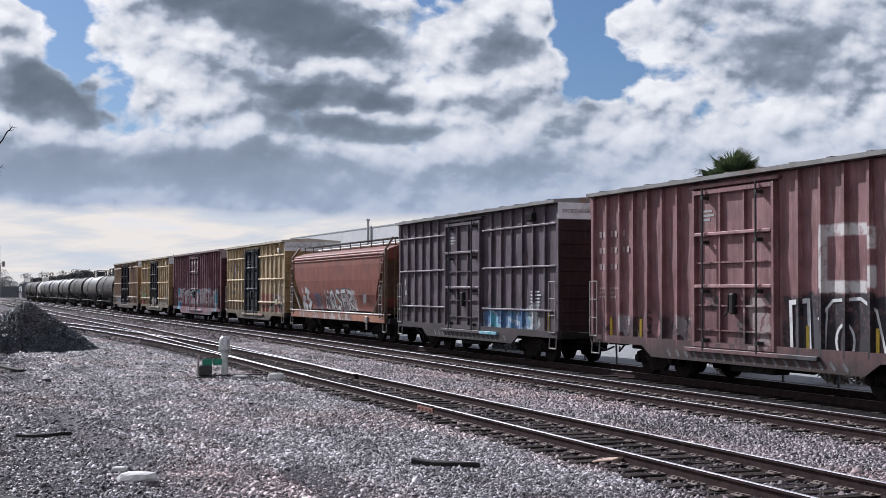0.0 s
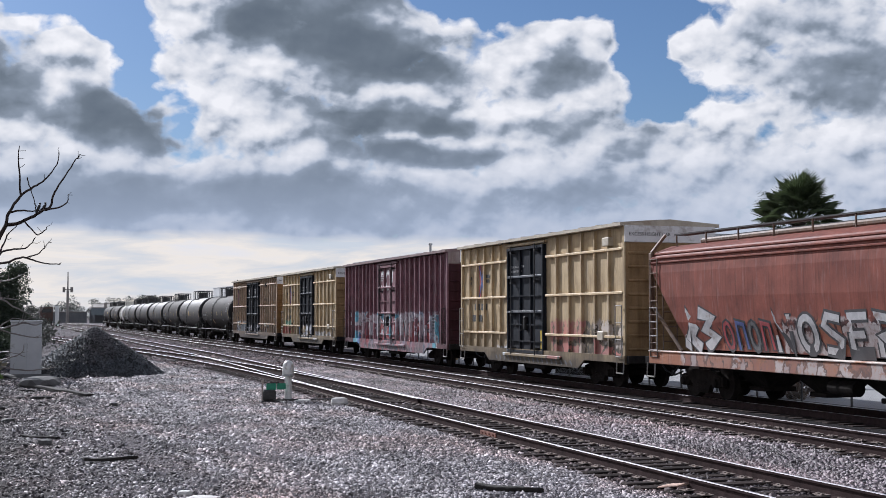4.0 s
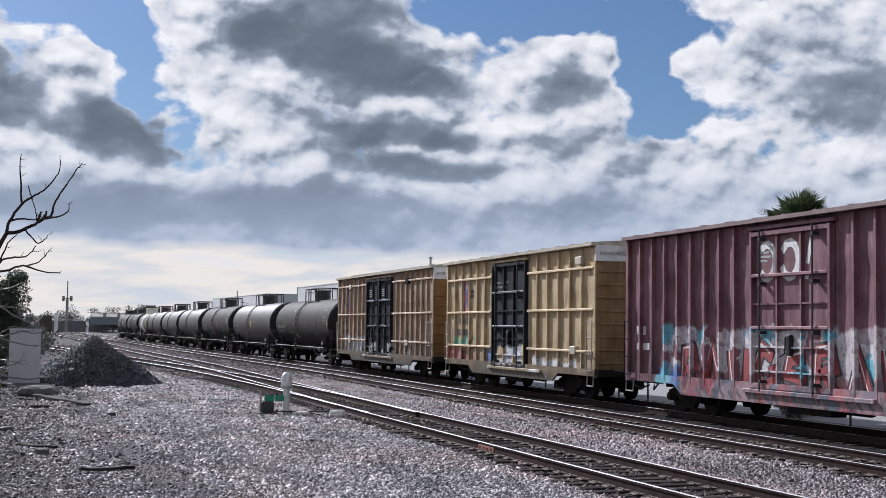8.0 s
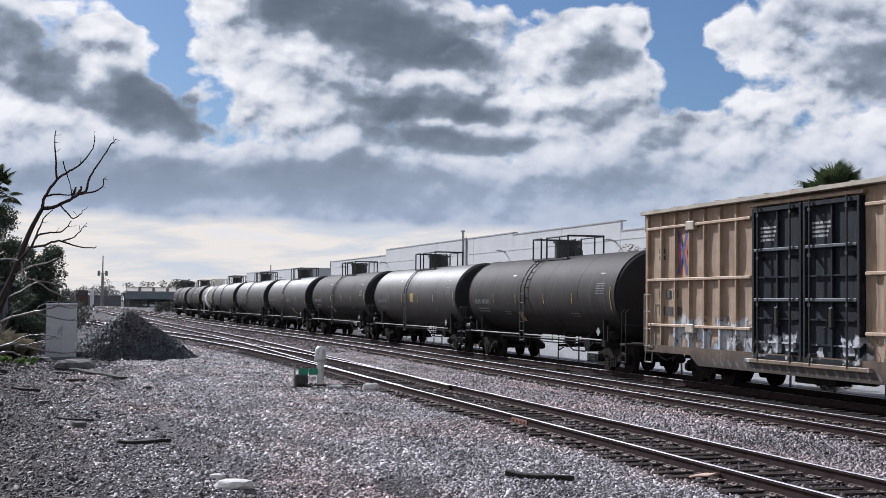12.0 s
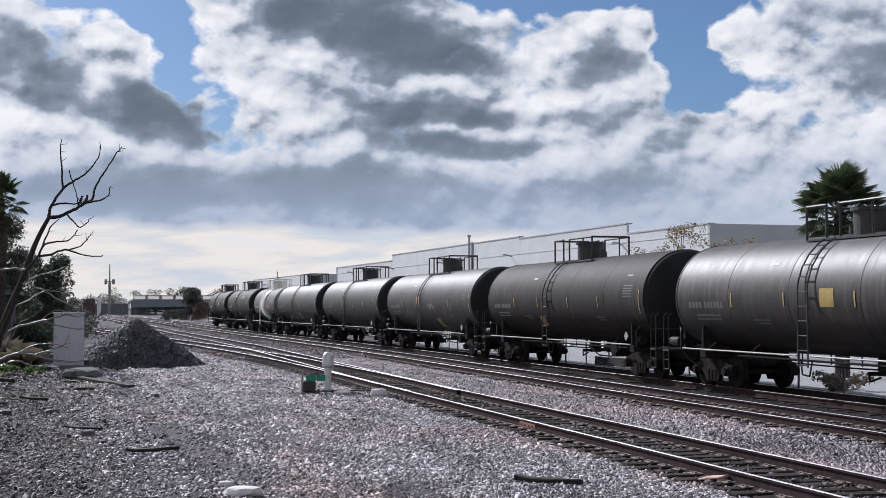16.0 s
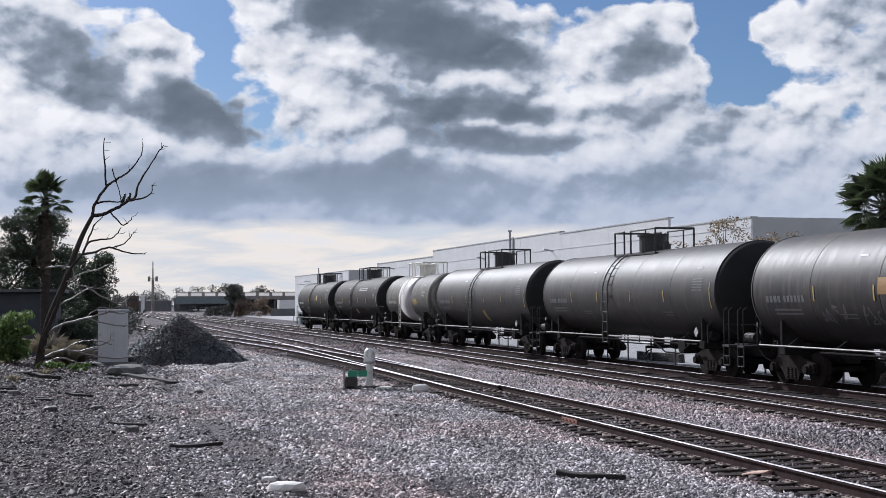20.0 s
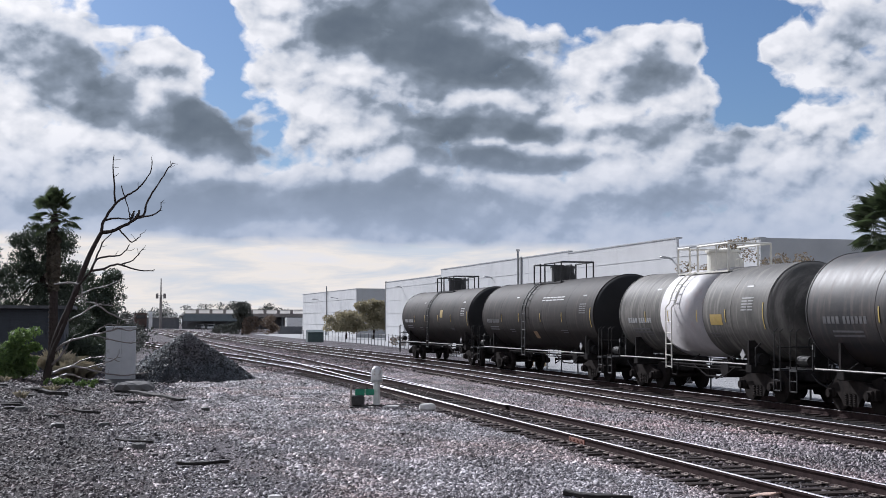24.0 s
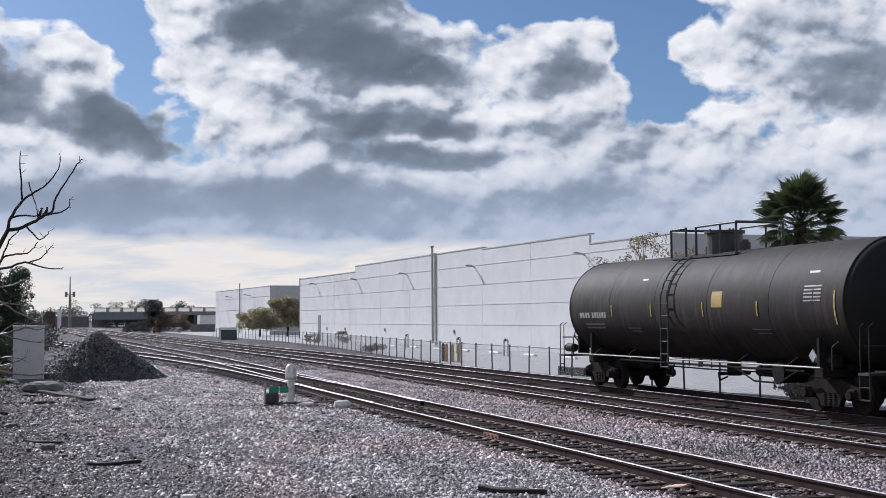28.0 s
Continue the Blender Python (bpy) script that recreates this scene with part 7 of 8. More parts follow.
def build_pile():
    bm = B()
    n, m_ = 40, 12
    rows = []
    for k in range(m_ + 1):
        f = k / m_
        row = []
        for j in range(n):
            a = 2 * math.pi * j / n
            rr = f * (1 + 0.10 * noise.noise((math.cos(a) * 1.5, math.sin(a) * 1.5, 2)))
            x, y = 2.85 * rr * math.cos(a), 2.6 * rr * math.sin(a)
            z = 2.0 * (1 - f) ** 0.92 + 0.10 * noise.noise((x * 0.8, y * 0.8, 5)) * (1 - f)
            row.append(bm.verts.new((x, y, z - (0.05 if k == m_ else 0))))
        rows.append(row)
    for a, b in zip(rows, rows[1:]):
        for j in range(n):
            bm.faces.new((a[j], a[(j + 1) % n], b[(j + 1) % n], b[j]))
    bmesh.ops.remove_doubles(bm, verts=bm.verts, dist=0.01)
    bmesh.ops.recalc_face_normals(bm, faces=bm.faces)
    ob = link_mesh("spoil_heap", bm, gravel_mat("dark_pile", (0.016, 0.018, 0.021), (0.075, 0.082, 0.093), 18.0), smooth=True)
    ob.matrix_world = pose(2.9, 57.2, 0.0)
    tagged(ob, "heap of dark crushed ballast beside the siding", "gravel heap")
    r = np.random.default_rng(5)
    k = 34000
    a, f = r.uniform(0, 2 * np.pi, k), np.sqrt(r.uniform(0, 1.05, k))
    x, y = 2.85 * f * np.cos(a), 2.6 * f * np.sin(a)
    z = np.maximum(0.0, 2.0 * np.clip(1 - f, 0, 1) ** 0.92) + 0.02
    st = scatter("pile_stones", np.stack([x + 2.9, y + 57.2, z], -1), r.gamma(5, 0.0050, k), stones_mat("pile_stone", (0.014, 0.0155, 0.018), (0.135, 0.144, 0.16), 0.6), "dark crushed stones of the heap", "gravel", 6, 0.8)


build_pile()


# -- plants --
def limb(bm, pts, r0, r1, n=7):
    k = len(pts) - 1
    for i, (a, b) in enumerate(zip(pts, pts[1:])):
        cyl(bm, a, b, r0 + (r1 - r0) * i / k, r0 + (r1 - r0) * (i + 1) / k, n=n)


def curve(pts, n=4):
    """Points of a smooth bend through pts."""
    q = [pts[0]] + list(pts) + [pts[-1]]
    out = []
    for a, b, c, d in zip(q, q[1:], q[2:], q[3:]):
        for k in range(n):
            t = k / n
            out.append(0.5 * ((2 * b) + (c - a) * t + (2 * a - 5 * b + 4 * c - d) * t * t + (3 * b - a - 3 * c + d) * t ** 3))
    return out + [pts[-1]]


def bare_tree():
    t = thing("bare_tree", pose(-2.68, 52.2, 0.12), "leaning leafless tree with long dark crooked branches", "tree")
    base = Vector((2.68, 0, -0.12))

    def P(pts, dy):
        return curve([base + Vector((x, dy * i / max(1, len(pts) - 1), z)) for i, (x, z) in enumerate(pts)])

    bm = B()
    limb(bm, P([(-2.67, -0.1), (-2.29, 1.77), (-1.7, 3.27), (-1.31, 4.43), (-1.01, 5.21), (-0.66, 5.92)], 0.2), 0.15, 0.075, 9)
    part("trunk", bm, M["bark"], t)
    bm = B()
    limb(bm, P([(-2.67, -0.1), (-2.48, 1.03), (-1.94, 2.41), (-1.6, 3.59), (-1.1, 4.29)], -0.6), 0.11, 0.04, 8)
    part("trunk", bm, M["bark"], t)
    r = random.Random(3)
    upper = (
        ([(-0.66, 5.92), (-0.56, 6.38), (-0.15, 7.01), (0.31, 7.4), (0.73, 7.69), (1.15, 8.3), (1.23, 8.8)], 0.06, 0.1),
        ([(-0.15, 7.01), (-0.2, 7.66), (-0.25, 8.47), (-0.22, 8.97)], 0.04, 0.1),
        ([(-0.66, 5.92), (-0.27, 5.98), (0.23, 6.21), (0.66, 6.49), (0.96, 6.71), (1.08, 7.21), (1.47, 7.85), (1.89, 8.55), (2.04, 8.75)], 0.07, 0.3),
        ([(0.7, 6.51), (1.28, 6.64), (1.59, 6.89), (1.58, 7.14)], 0.035, 0.2),
        ([(-0.54, 6.38), (-0.14, 6.49), (0.28, 6.47), (0.66, 6.51)], 0.04, 0.15),
        ([(0.08, 7.75), (0.19, 7.35), (0.34, 6.86), (0.41, 6.54)], 0.022, 0.1),
        ([(0.0, 6.07), (0.29, 5.75), (0.5, 5.56), (0.78, 5.76), (0.82, 5.89)], 0.03, 0.3),
        ([(-1.1, 4.29), (-0.8, 4.87), (-0.36, 4.98), (0.06, 5.03), (0.34, 5.32), (0.42, 5.45)], 0.04, -0.4),
        ([(-1.04, 4.43), (-0.53, 4.51), (-0.04, 4.69), (0.46, 4.54), (1.1, 4.42), (1.37, 4.49)], 0.045, -0.3),
        ([(0.02, 4.67), (0.46, 4.8), (0.75, 5.05), (0.89, 5.27)], 0.028, -0.3),
        ([(-1.0, 4.43), (-0.78, 5.1), (-0.55, 5.63), (-0.27, 5.89)], 0.04, 0.3),
    )
    lower = (
        ([(-2.38, 3.9), (-1.76, 3.95), (-1.38, 3.86), (-1.31, 3.4), (-0.98, 3.17), (-0.17, 3.07)], 0.035, -0.5),
        ([(-0.93, 3.2), (-0.46, 2.9), (0.12, 2.58), (0.49, 2.55), (0.82, 2.88)], 0.035, -0.6),
        ([(-1.6, 3.37), (-0.99, 3.7), (-0.52, 3.82), (0.05, 4.06)], 0.03, -0.3),
        ([(-2.34, 1.34), (-1.78, 1.72), (-0.86, 1.95), (-0.03, 2.18), (0.5, 2.12), (0.79, 2.21)], 0.05, -0.7),
        ([(-2.37, 0.49), (-1.66, 0.76), (-0.94, 0.62), (-0.1, 0.43), (0.84, 0.46), (1.05, 0.52)], 0.05, -0.9),
        ([(-0.86, 1.95), (-0.23, 1.77), (0.4, 1.65), (0.82, 1.67)], 0.03, -0.8),
        ([(-2.0, 2.41), (-1.38, 2.73), (-0.87, 3.06), (-0.67, 3.12)], 0.035, -0.5),
        ([(-1.14, 0.65), (-0.53, 0.86), (-0.11, 1.02), (0.05, 1.17)], 0.028, -0.8),
        ([(-2.58, 0.71), (-2.18, 1.03), (-1.83, 1.56), (-1.58, 1.98)], 0.06, -0.4),
        ([(-2.62, 0.07), (-2.06, 0.39), (-1.66, 0.44), (-1.19, 0.28), (-0.62, 0.22)], 0.05, -0.7),
        ([(-0.9, 1.95), (-0.4, 2.35), (0.1, 2.32), (0.6, 2.5)], 0.022, -0.6),
        ([(-1.7, 0.75), (-1.1, 1.05), (-0.5, 1.1), (0.1, 0.95)], 0.025, -0.9),
    )
    # upper branches dark like silhouettes, lower ones with sunlight in their pale tone
    for group, wood in ((upper, M["bark"]), (lower, M["twig"])):
        for pts, r0, dy in group:
            q = P(pts, dy)
            for v in q[1:-1]:
                v += Vector((r.uniform(-.02, .02), r.uniform(-.05, .05), r.uniform(-.02, .02)))
            bm = B()
            limb(bm, q, r0 * 1.1, 0.014, 6)
            b = part("branch", bm, wood, t)
            for k in range(3):
                a = q[r.randint(len(q) // 2, len(q) - 1)]
                d = Vector((r.uniform(-0.1, 0.9), r.uniform(-0.6, 0.6), r.uniform(-0.2, 0.9))).normalized()
                e = a + d * r.uniform(0.08, 0.22)
                g = e + (d + Vector((r.uniform(-.5, .5), 0, r.uniform(-.2, .8)))).normalized() * r.uniform(0.05, 0.18)
                bm = B()
                limb(bm, [a, e, g], 0.013, 0.006, 5)
                part("twig", bm, wood, b)
    # two birds on the limb
    for x, z, lean in ((0.52, 6.5, 20), (0.72, 6.53, 32)):
        bird = thing("bird", pose(x, 52.36, z), "small dark bird perched on the bare branch", "bird", "perched birds")
        bm = B()
        bmesh.ops.create_uvsphere(bm, u_segments=12, v_segments=8, radius=1, matrix=pose(0, 0, 0.13, 0, lean, 0) @ Matrix.Diagonal((0.06, 0.055, 0.13, 1)))
        part("body", bm, M["iron"], bird)
        bm = B()
        bmesh.ops.create_uvsphere(bm, u_segments=10, v_segments=8, radius=0.045, matrix=pose(0.04, 0, 0.27))
        cyl(bm, (0.07, 0, 0.27), (0.12, 0, 0.26), 0.012, 0.002, n=6)
        part("head", bm, M["iron"], bird)
        bm = B()
        box(bm, -0.13, -0.03, -0.02, 0.02, -0.08, 0.06)
        part("tail", bm, M["iron"], bird)


bare_tree()


def fan_leaf(r, n=16, spread=150, stem=0.8):
    """A pleated fan on its stem, along +x, drooping at the tips."""
    bm = B()
    cyl(bm, (0, 0, 0), (stem, 0, 0.02), 0.018, 0.012, n=5)
    for k in range(n):
        a = radians(-spread / 2 + spread * k / (n - 1))
        L = r * (0.82 + 0.18 * math.cos(a))
        d, s = Vector((math.cos(a), math.sin(a), 0)), Vector((-math.sin(a), math.cos(a), 0))
        w = 0.03
        o = Vector((stem, 0, 0.02))
        p0, p1, p2, p3 = o, o + d * L * 0.5 + s * w + Vector((0, 0, 0.03)), o + d * L + Vector((0, 0, -0.22 * L)), o + d * L * 0.5 - s * w - Vector((0, 0, 0.02))
        mid = o + d * L * 0.55 + Vector((0, 0, -0.03))
        va, vb, vc, vd, vm = (bm.verts.new(p) for p in (p0, p1, p2, p3, mid))
        bm.faces.new((va, vm, vb))
        bm.faces.new((vb, vm, vc))
        bm.faces.new((vc, vm, vd))
        bm.faces.new((vd, vm, va))
    return bm


def fan_palm(x, y, h, size, label, skirt, leaves, seed, trunk=0.22):
    t = thing("fan_palm", pose(x, y, 0), label, "palm tree", "palms")
    r = random.Random(seed)
    bm = B()
    limb(bm, [(0, 0, 0), (0.03, 0.02, h * 0.4), (-0.02, 0, h * 0.8), (0, 0, h)], trunk, trunk * 0.8, 12)
    for k in range(int(h / 0.22)):
        z = 0.2 + k * 0.22
        cyl(bm, (0, 0, z), (0, 0, z + 0.07), trunk * 1.06, trunk * 0.98, n=12)
    part("trunk", bm, M["bark"], t)
    leaf = part("frond", fan_leaf(size, 22, 190, size * 1.2), M["palm_leaf"], t)
    leaf.matrix_local = pose(0, 0, h, 0, -60, 0)
    for k in range(leaves):
        tilt = -84 + 132 * (k / leaves) ** 1.25 + r.uniform(-8, 8)
        s = r.uniform(0.85, 1.1)
        again(leaf, pose(r.uniform(-.05, .05), r.uniform(-.05, .05), h + r.uniform(-0.15, 0.15) - 0.25 * k / leaves, 0, 0, k * 137.5 + r.uniform(-15, 15)) @ pose(0, 0, 0, r.uniform(-25, 25), tilt, 0) @ Matrix.Diagonal((s, s, s, 1)), t)
    if skirt:
        dead = part("dead_frond", fan_leaf(size * 0.85, 12, 100, 0.5), M["palm_dead"], t)
        dead.matrix_local = pose(0, 0, h - 0.3, 0, 80, 0)
        for k in range(skirt):
            z = h - 0.35 - 2.6 * (k / skirt)
            s = r.uniform(0.6, 0.85) * (1 - 0.4 * max(0.0, k / skirt - 0.55))
            again(dead, pose(0, 0, z, 0, 0, k * 137.5) @ pose(trunk * 0.6, 0, 0, r.uniform(-15, 15), r.uniform(68, 83), 0) @ Matrix.Diagonal((s, s, s, 1)), t)
    return t


fan_palm(-2.76, 60.0, 7.2, 0.55, "slim fan palm with a skirt of dead fronds", 110, 32, 1, 0.2)
fan_palm(26.0, 39.9, 5.75, 0.80, "full green fan palm behind the line", 24, 92, 2, 0.26)


def leaf_cloud(blobs, count, size, seed, ragged=0.5):
    """Small leaf faces in clumps: blobs of (x, y, z, rx, ry, rz)."""
    r = np.random.default_rng(seed)
    vol = np.array([b[3] * b[4] * b[5] for b in blobs]) ** 0.67
    idx = r.choice(len(blobs), count, p=vol / vol.sum())
    b = np.array(blobs)[idx]
    d = r.normal(0, 1, (count, 3))
    d /= np.linalg.norm(d, axis=1)[:, None]
    rad = (r.uniform(0.25, 1.0, count) ** 0.5)[:, None] * (1 + ragged * (r.uniform(0, 1, count)[:, None] ** 4) * 0.7)
    c = b[:, :3] + d * rad * b[:, 3:]
    u = r.normal(0, 1, (count, 3))
    u /= np.linalg.norm(u, axis=1)[:, None]
    w = np.cross(u, r.normal(0, 1, (count, 3)))
    w /= np.linalg.norm(w, axis=1)[:, None]
    s = (size * r.uniform(0.6, 1.5, count))[:, None]
    v = np.stack([c - u * s, c + w * s * 0.45, c + u * s, c - w * s * 0.45], 1)
    return v


def leaf_mesh(name, v, material, parent):
    n = len(v)
    me = bpy.data.meshes.new(name)
    me.vertices.add(n * 4)
    me.vertices.foreach_set("co", v.astype(np.float32).ravel())
    me.loops.add(n * 4)
    me.loops.foreach_set("vertex_index", np.arange(n * 4))
    me.polygons.add(n)
    me.polygons.foreach_set("loop_start", np.arange(0, n * 4, 4))
    me.update(calc_edges=True)
    me.materials.append(material)
    ob = new(name, me)
    ob.parent = parent
    return ob


def leafy(name, m, label, category, blobs, count, size, material, seed, trunk=None, group=""):
    """A tree or shrub: tapered trunk and limbs to every clump, and a crown of small leaves."""
    t = thing(name, m, label, category, group)
    if trunk:
        bm = B()
        h, r0 = trunk
        limb(bm, [(0, 0, -0.1), (0.05, 0, h * 0.5), (0, 0, h)], r0, r0 * 0.65, 9)
        part("trunk", bm, M["bark"], t)
        for x, y, z, *_ in blobs[:14]:
            bm = B()
            limb(bm, [(0, 0, h * 0.85), (x * 0.45, y * 0.45, h + (z - h) * 0.5), (x, y, z)], r0 * 0.4, r0 * 0.08, 6)
            part("limb", bm, M["bark"], t)
    leaf_mesh("crown", leaf_cloud(blobs, count, size, seed), material, t)
    return t


def clumps(n, rx, ry, z0, z1, s, seed, taper=0.0):
    r = random.Random(seed)
    out = []
    for _ in range(n):
        f = r.random()
        k = 1 - taper * f
        a = r.uniform(0, 6.283)
        q = math.sqrt(r.random())
        sz = s * r.uniform(0.6, 1.3)
        out.append((rx * k * q * math.cos(a), ry * k * q * math.sin(a), z0 + (z1 - z0) * f, sz * 1.15, sz * 1.15, sz * 0.75))
    return out


leafy("pine_tree", pose(-4.1, 76, 0), "large dark pine tree with ragged tiers", "tree", clumps(120, 3.1, 2.4, 1.2, 7.5, 0.5, 4, 0.6), 44000, 0.062, M["leaf_dark"], 21, (5.5, 0.25))
leafy("tree", pose(-7.6, 74, 0), "dense dark evergreen tree behind the shed", "tree", clumps(60, 2.7, 2.0, 1.2, 6.4, 0.7, 14, 0.3), 18000, 0.10, M["leaf_dark"], 29, (3.2, 0.25))
leafy("tree", pose(-1.2, 84, 0), "dense dark rounded tree beside the tracks", "tree", clumps(70, 1.9, 1.9, 0.7, 5.4, 0.55, 5, 0.3), 34000, 0.065, M["leaf_dark"], 22, (2.2, 0.22))
leafy("shrub", pose(-1.5, 66, 0.1), "low dark shrub behind the cabinet", "shrub", clumps(14, 1.2, 0.9, 0.4, 1.5, 0.4, 6), 3500, 0.07, M["leaf_dark"], 23)
leafy("shrub", pose(-3.55, 52.0, 0.3), "leafy bright green shrub by the bare tree", "shrub", clumps(30, 0.7, 0.6, 0.1, 1.85, 0.27, 7, 0.2), 3600, 0.085, M["leaf_green"], 24)
leafy("shrub", pose(-4.8, 53.5, 0.3), "leafy green shrub against the dark shed", "shrub", clumps(16, 0.9, 0.6, 0.3, 1.4, 0.32, 8, 0.3), 2200, 0.085, M["leaf_green"], 25)
leafy("weed", pose(-2.0, 49.0, 0.2), "small yellow-green weed at the foot of the tree", "plant", clumps(8, 0.5, 0.4, 0.05, 0.22, 0.12, 9), 350, 0.06, M["leaf_green"], 26)
leafy("weed", pose(-1.1, 48.5, 0.12), "small yellow-green weed at the foot of the tree", "plant", clumps(8, 0.4, 0.3, 0.05, 0.2, 0.1, 10), 260, 0.06, M["leaf_green"], 27)


def grass_tuft(m, h, n, label, seed):
    r = random.Random(seed)
    bm = B()
    for _ in range(n):
        a, lean = r.uniform(0, 6.283), r.uniform(0.1, 0.95)
        L = h * r.uniform(0.6, 1.1)
        d = Vector((math.cos(a), math.sin(a), 0))
        s = Vector((-d.y, d.x, 0)) * 0.007
        b0 = d * r.uniform(0, 0.12)
        p1 = b0 + d * L * lean * 0.35 + Vector((0, 0, L * 0.6))
        p2 = b0 + d * L * lean + Vector((0, 0, L * (1.05 - 0.45 * lean)))
        v = [bm.verts.new(p) for p in (b0 - s, b0 + s, p1 + s, p2, p1 - s)]
        bm.faces.new(v)
    ob = link_mesh("grass_tuft", bm, M["straw"])
    ob.matrix_world = m
    return tagged(ob, label, "grass", "dry grass tufts")


grass_tuft(pose(-1.62, 53.8, 0.1), 0.95, 300, "pale dry fountain grass beside the cabinet", 2)
grass_tuft(pose(-2.5, 57.5, 0.15), 1.3, 160, "tall pale dry grass plume", 3)
grass_tuft(pose(-1.2, 54.6, 0.06), 0.75, 200, "pale dry fountain grass beside the cabinet", 4)
for k in range(6):
    x, y = rnd.uniform(-6, -2.0), rnd.uniform(38, 50)
    grass_tuft(pose(x, y, ground_z(x, y)), 0.28, 50, "small dry weed on the dirt bank", 30 + k)


# -- shed behind the bare tree --
def build_shed():
    s = thing("shed", pose(-7.0, 66, 0), "long low dark shed with a pale roof edge", "shed")
    bm = B()
    box(bm, -9, 4.6, -3, 3, -0.1, 3.05)
    part("wall", bm, M["shed_wall"], s)
    bm = B()
    for k in range(34):
        x = -9 + k * 0.4
        box(bm, x, x + 0.03, -3.03, -3.0, 0, 3.05)
    part("battens", bm, M["shed_wall"], s)
    bm = B()
    v = [bm.verts.new(c) for c in ((-9.4, -3.4, 3.06), (5.0, -3.4, 3.06), (5.0, 3.4, 3.06), (-9.4, 3.4, 3.06), (-9.4, -3.4, 3.2), (5.0, -3.4, 3.2), (5.0, 3.4, 3.22), (-9.4, 3.4, 3.22))]
    for q in ((3, 2, 1, 0), (4, 5, 6, 7), (0, 1, 5, 4), (1, 2, 6, 5), (2, 3, 7, 6), (3, 0, 4, 7)):
        bm.faces.new([v[i] for i in q])
    part("roof", bm, M["shed_roof"], s)


build_shed()
far_house = thing("house", pose(-22, 130, 0), "pale low house far behind the trees", "house")
part("wall", box(B(), -8, 8, -6, 6, 0, 7.5), M["wall"], far_house)
part("roof", box(B(), -8.4, 8.4, -6.4, 6.4, 7.5, 7.9), M["shed_roof"], far_house)

# ---- beyond the line: paving, fence, warehouses ----
WX, WY, WTURN = 32.5, 160.0, math.degrees(math.atan2(1.6, 62.0))


def build_warehouse():
    w = thing("warehouse", pose(WX, WY, 0, 0, 0, WTURN), "long white tilt-up concrete warehouse with a stepped parapet", "warehouse")
    # runs from its far corner (0) to its near end; each wall panel a piece, with reveals between
    steps = ((0, -26.1, 7.4), (-26.1, -63.6, 8.0), (-63.6, -82.9, 7.85), (-82.9, -93.5, 7.2))
    levels = (0.0, 1.95, 3.53, 5.11, 6.65)
    core = box(B(), 0.12, 45, -93.3, -0.2, 0, 6.6)
    part("core", core, M["wall_shade_grey"], w)
    for y1, y0, top in steps:
        n = max(1, round((y1 - y0) / 8.8))
        for k in range(n):
            a, b = y1 + (y0 - y1) * k / n, y1 + (y0 - y1) * (k + 1) / n
            for lo, hi in zip(levels, levels[1:] + (top,)):
                if hi - lo < 0.2:
                    continue
                bm = box(B(), -0.06, 0.11, b + 0.015, a - 0.015, lo + 0.03, hi - 0.03)
                part("wall_panel", bm, M["wall"], w)
        for z in levels[1:]:
            bm = box(B(), -0.085, -0.06, y0, y1, z - 0.03, z + 0.03)
            part("ledge", bm, M["wall"], w, "thin pale ledge along the wall")
        bm = box(B(), -0.10, 0.35, y0, y1, top - 0.03, top + 0.05)
        part("coping", bm, M["wall_shade_grey"], w)
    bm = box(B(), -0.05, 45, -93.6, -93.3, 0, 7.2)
    part("end_wall", bm, M["wall_shade_grey"], w, "end wall, its shade put into the grey")
    bm = box(B(), 0.0, 45, -0.2, 0.0, 0, 7.4)
    part("end_wall", bm, M["wall_shade_grey"], w)
    bm = box(B(), -0.10, 0.1, -0.35, -0.02, 0, 7.5)
    part("corner_strip", bm, M["door_grey"], w)
    bm = box(B(), -0.09, -0.05, -11.0, -9.7, 0.0, 2.9)
    d = part("door", bm, M["far_wall"], w, "dark grey steel door")
    part("handle", box(B(), -0.13, -0.09, -10.8, -10.74, 1.0, 1.15), M["galv"], d)
    # down pipe that rises over the roof
    bm = B()
    cyl(bm, (-0.22, -51.9, 0.3), (-0.22, -51.9, 8.6), 0.10, n=10)
    cyl(bm, (-0.22, -51.9, 8.6), (-0.22, -51.9, 8.75), 0.17, n=10)
    part("vent_pipe", bm, M["galv"], w)
    bm = box(B(), -0.16, -0.06, -52.5, -52.2, 0.3, 8.1)
    part("down_pipe", bm, M["galv"], w)
    # lamps on arms
    for y in (-8.8, -26.7, -44.0, -61.9, -82.2):
        bm = B()
        tube(bm, [(-0.06, y, 6.5), (-0.35, y, 6.62), (-0.6, y, 6.62)], 0.06, 8)
        a = part("lamp_arm", bm, M["galv"], w)
        bm = box(B(), -0.85, -0.5, y - 0.14, y + 0.14, 6.58, 6.70, 0.03)
        part("lamp_head", bm, M["galv"], a)
    for y in (-14, -22, -37, -57):
        bm = box(B(), -0.14, -0.06, y - 0.12, y + 0.12, 1.2, 1.5)
        part("junction_box", bm, M["door_grey"], w)


build_warehouse()


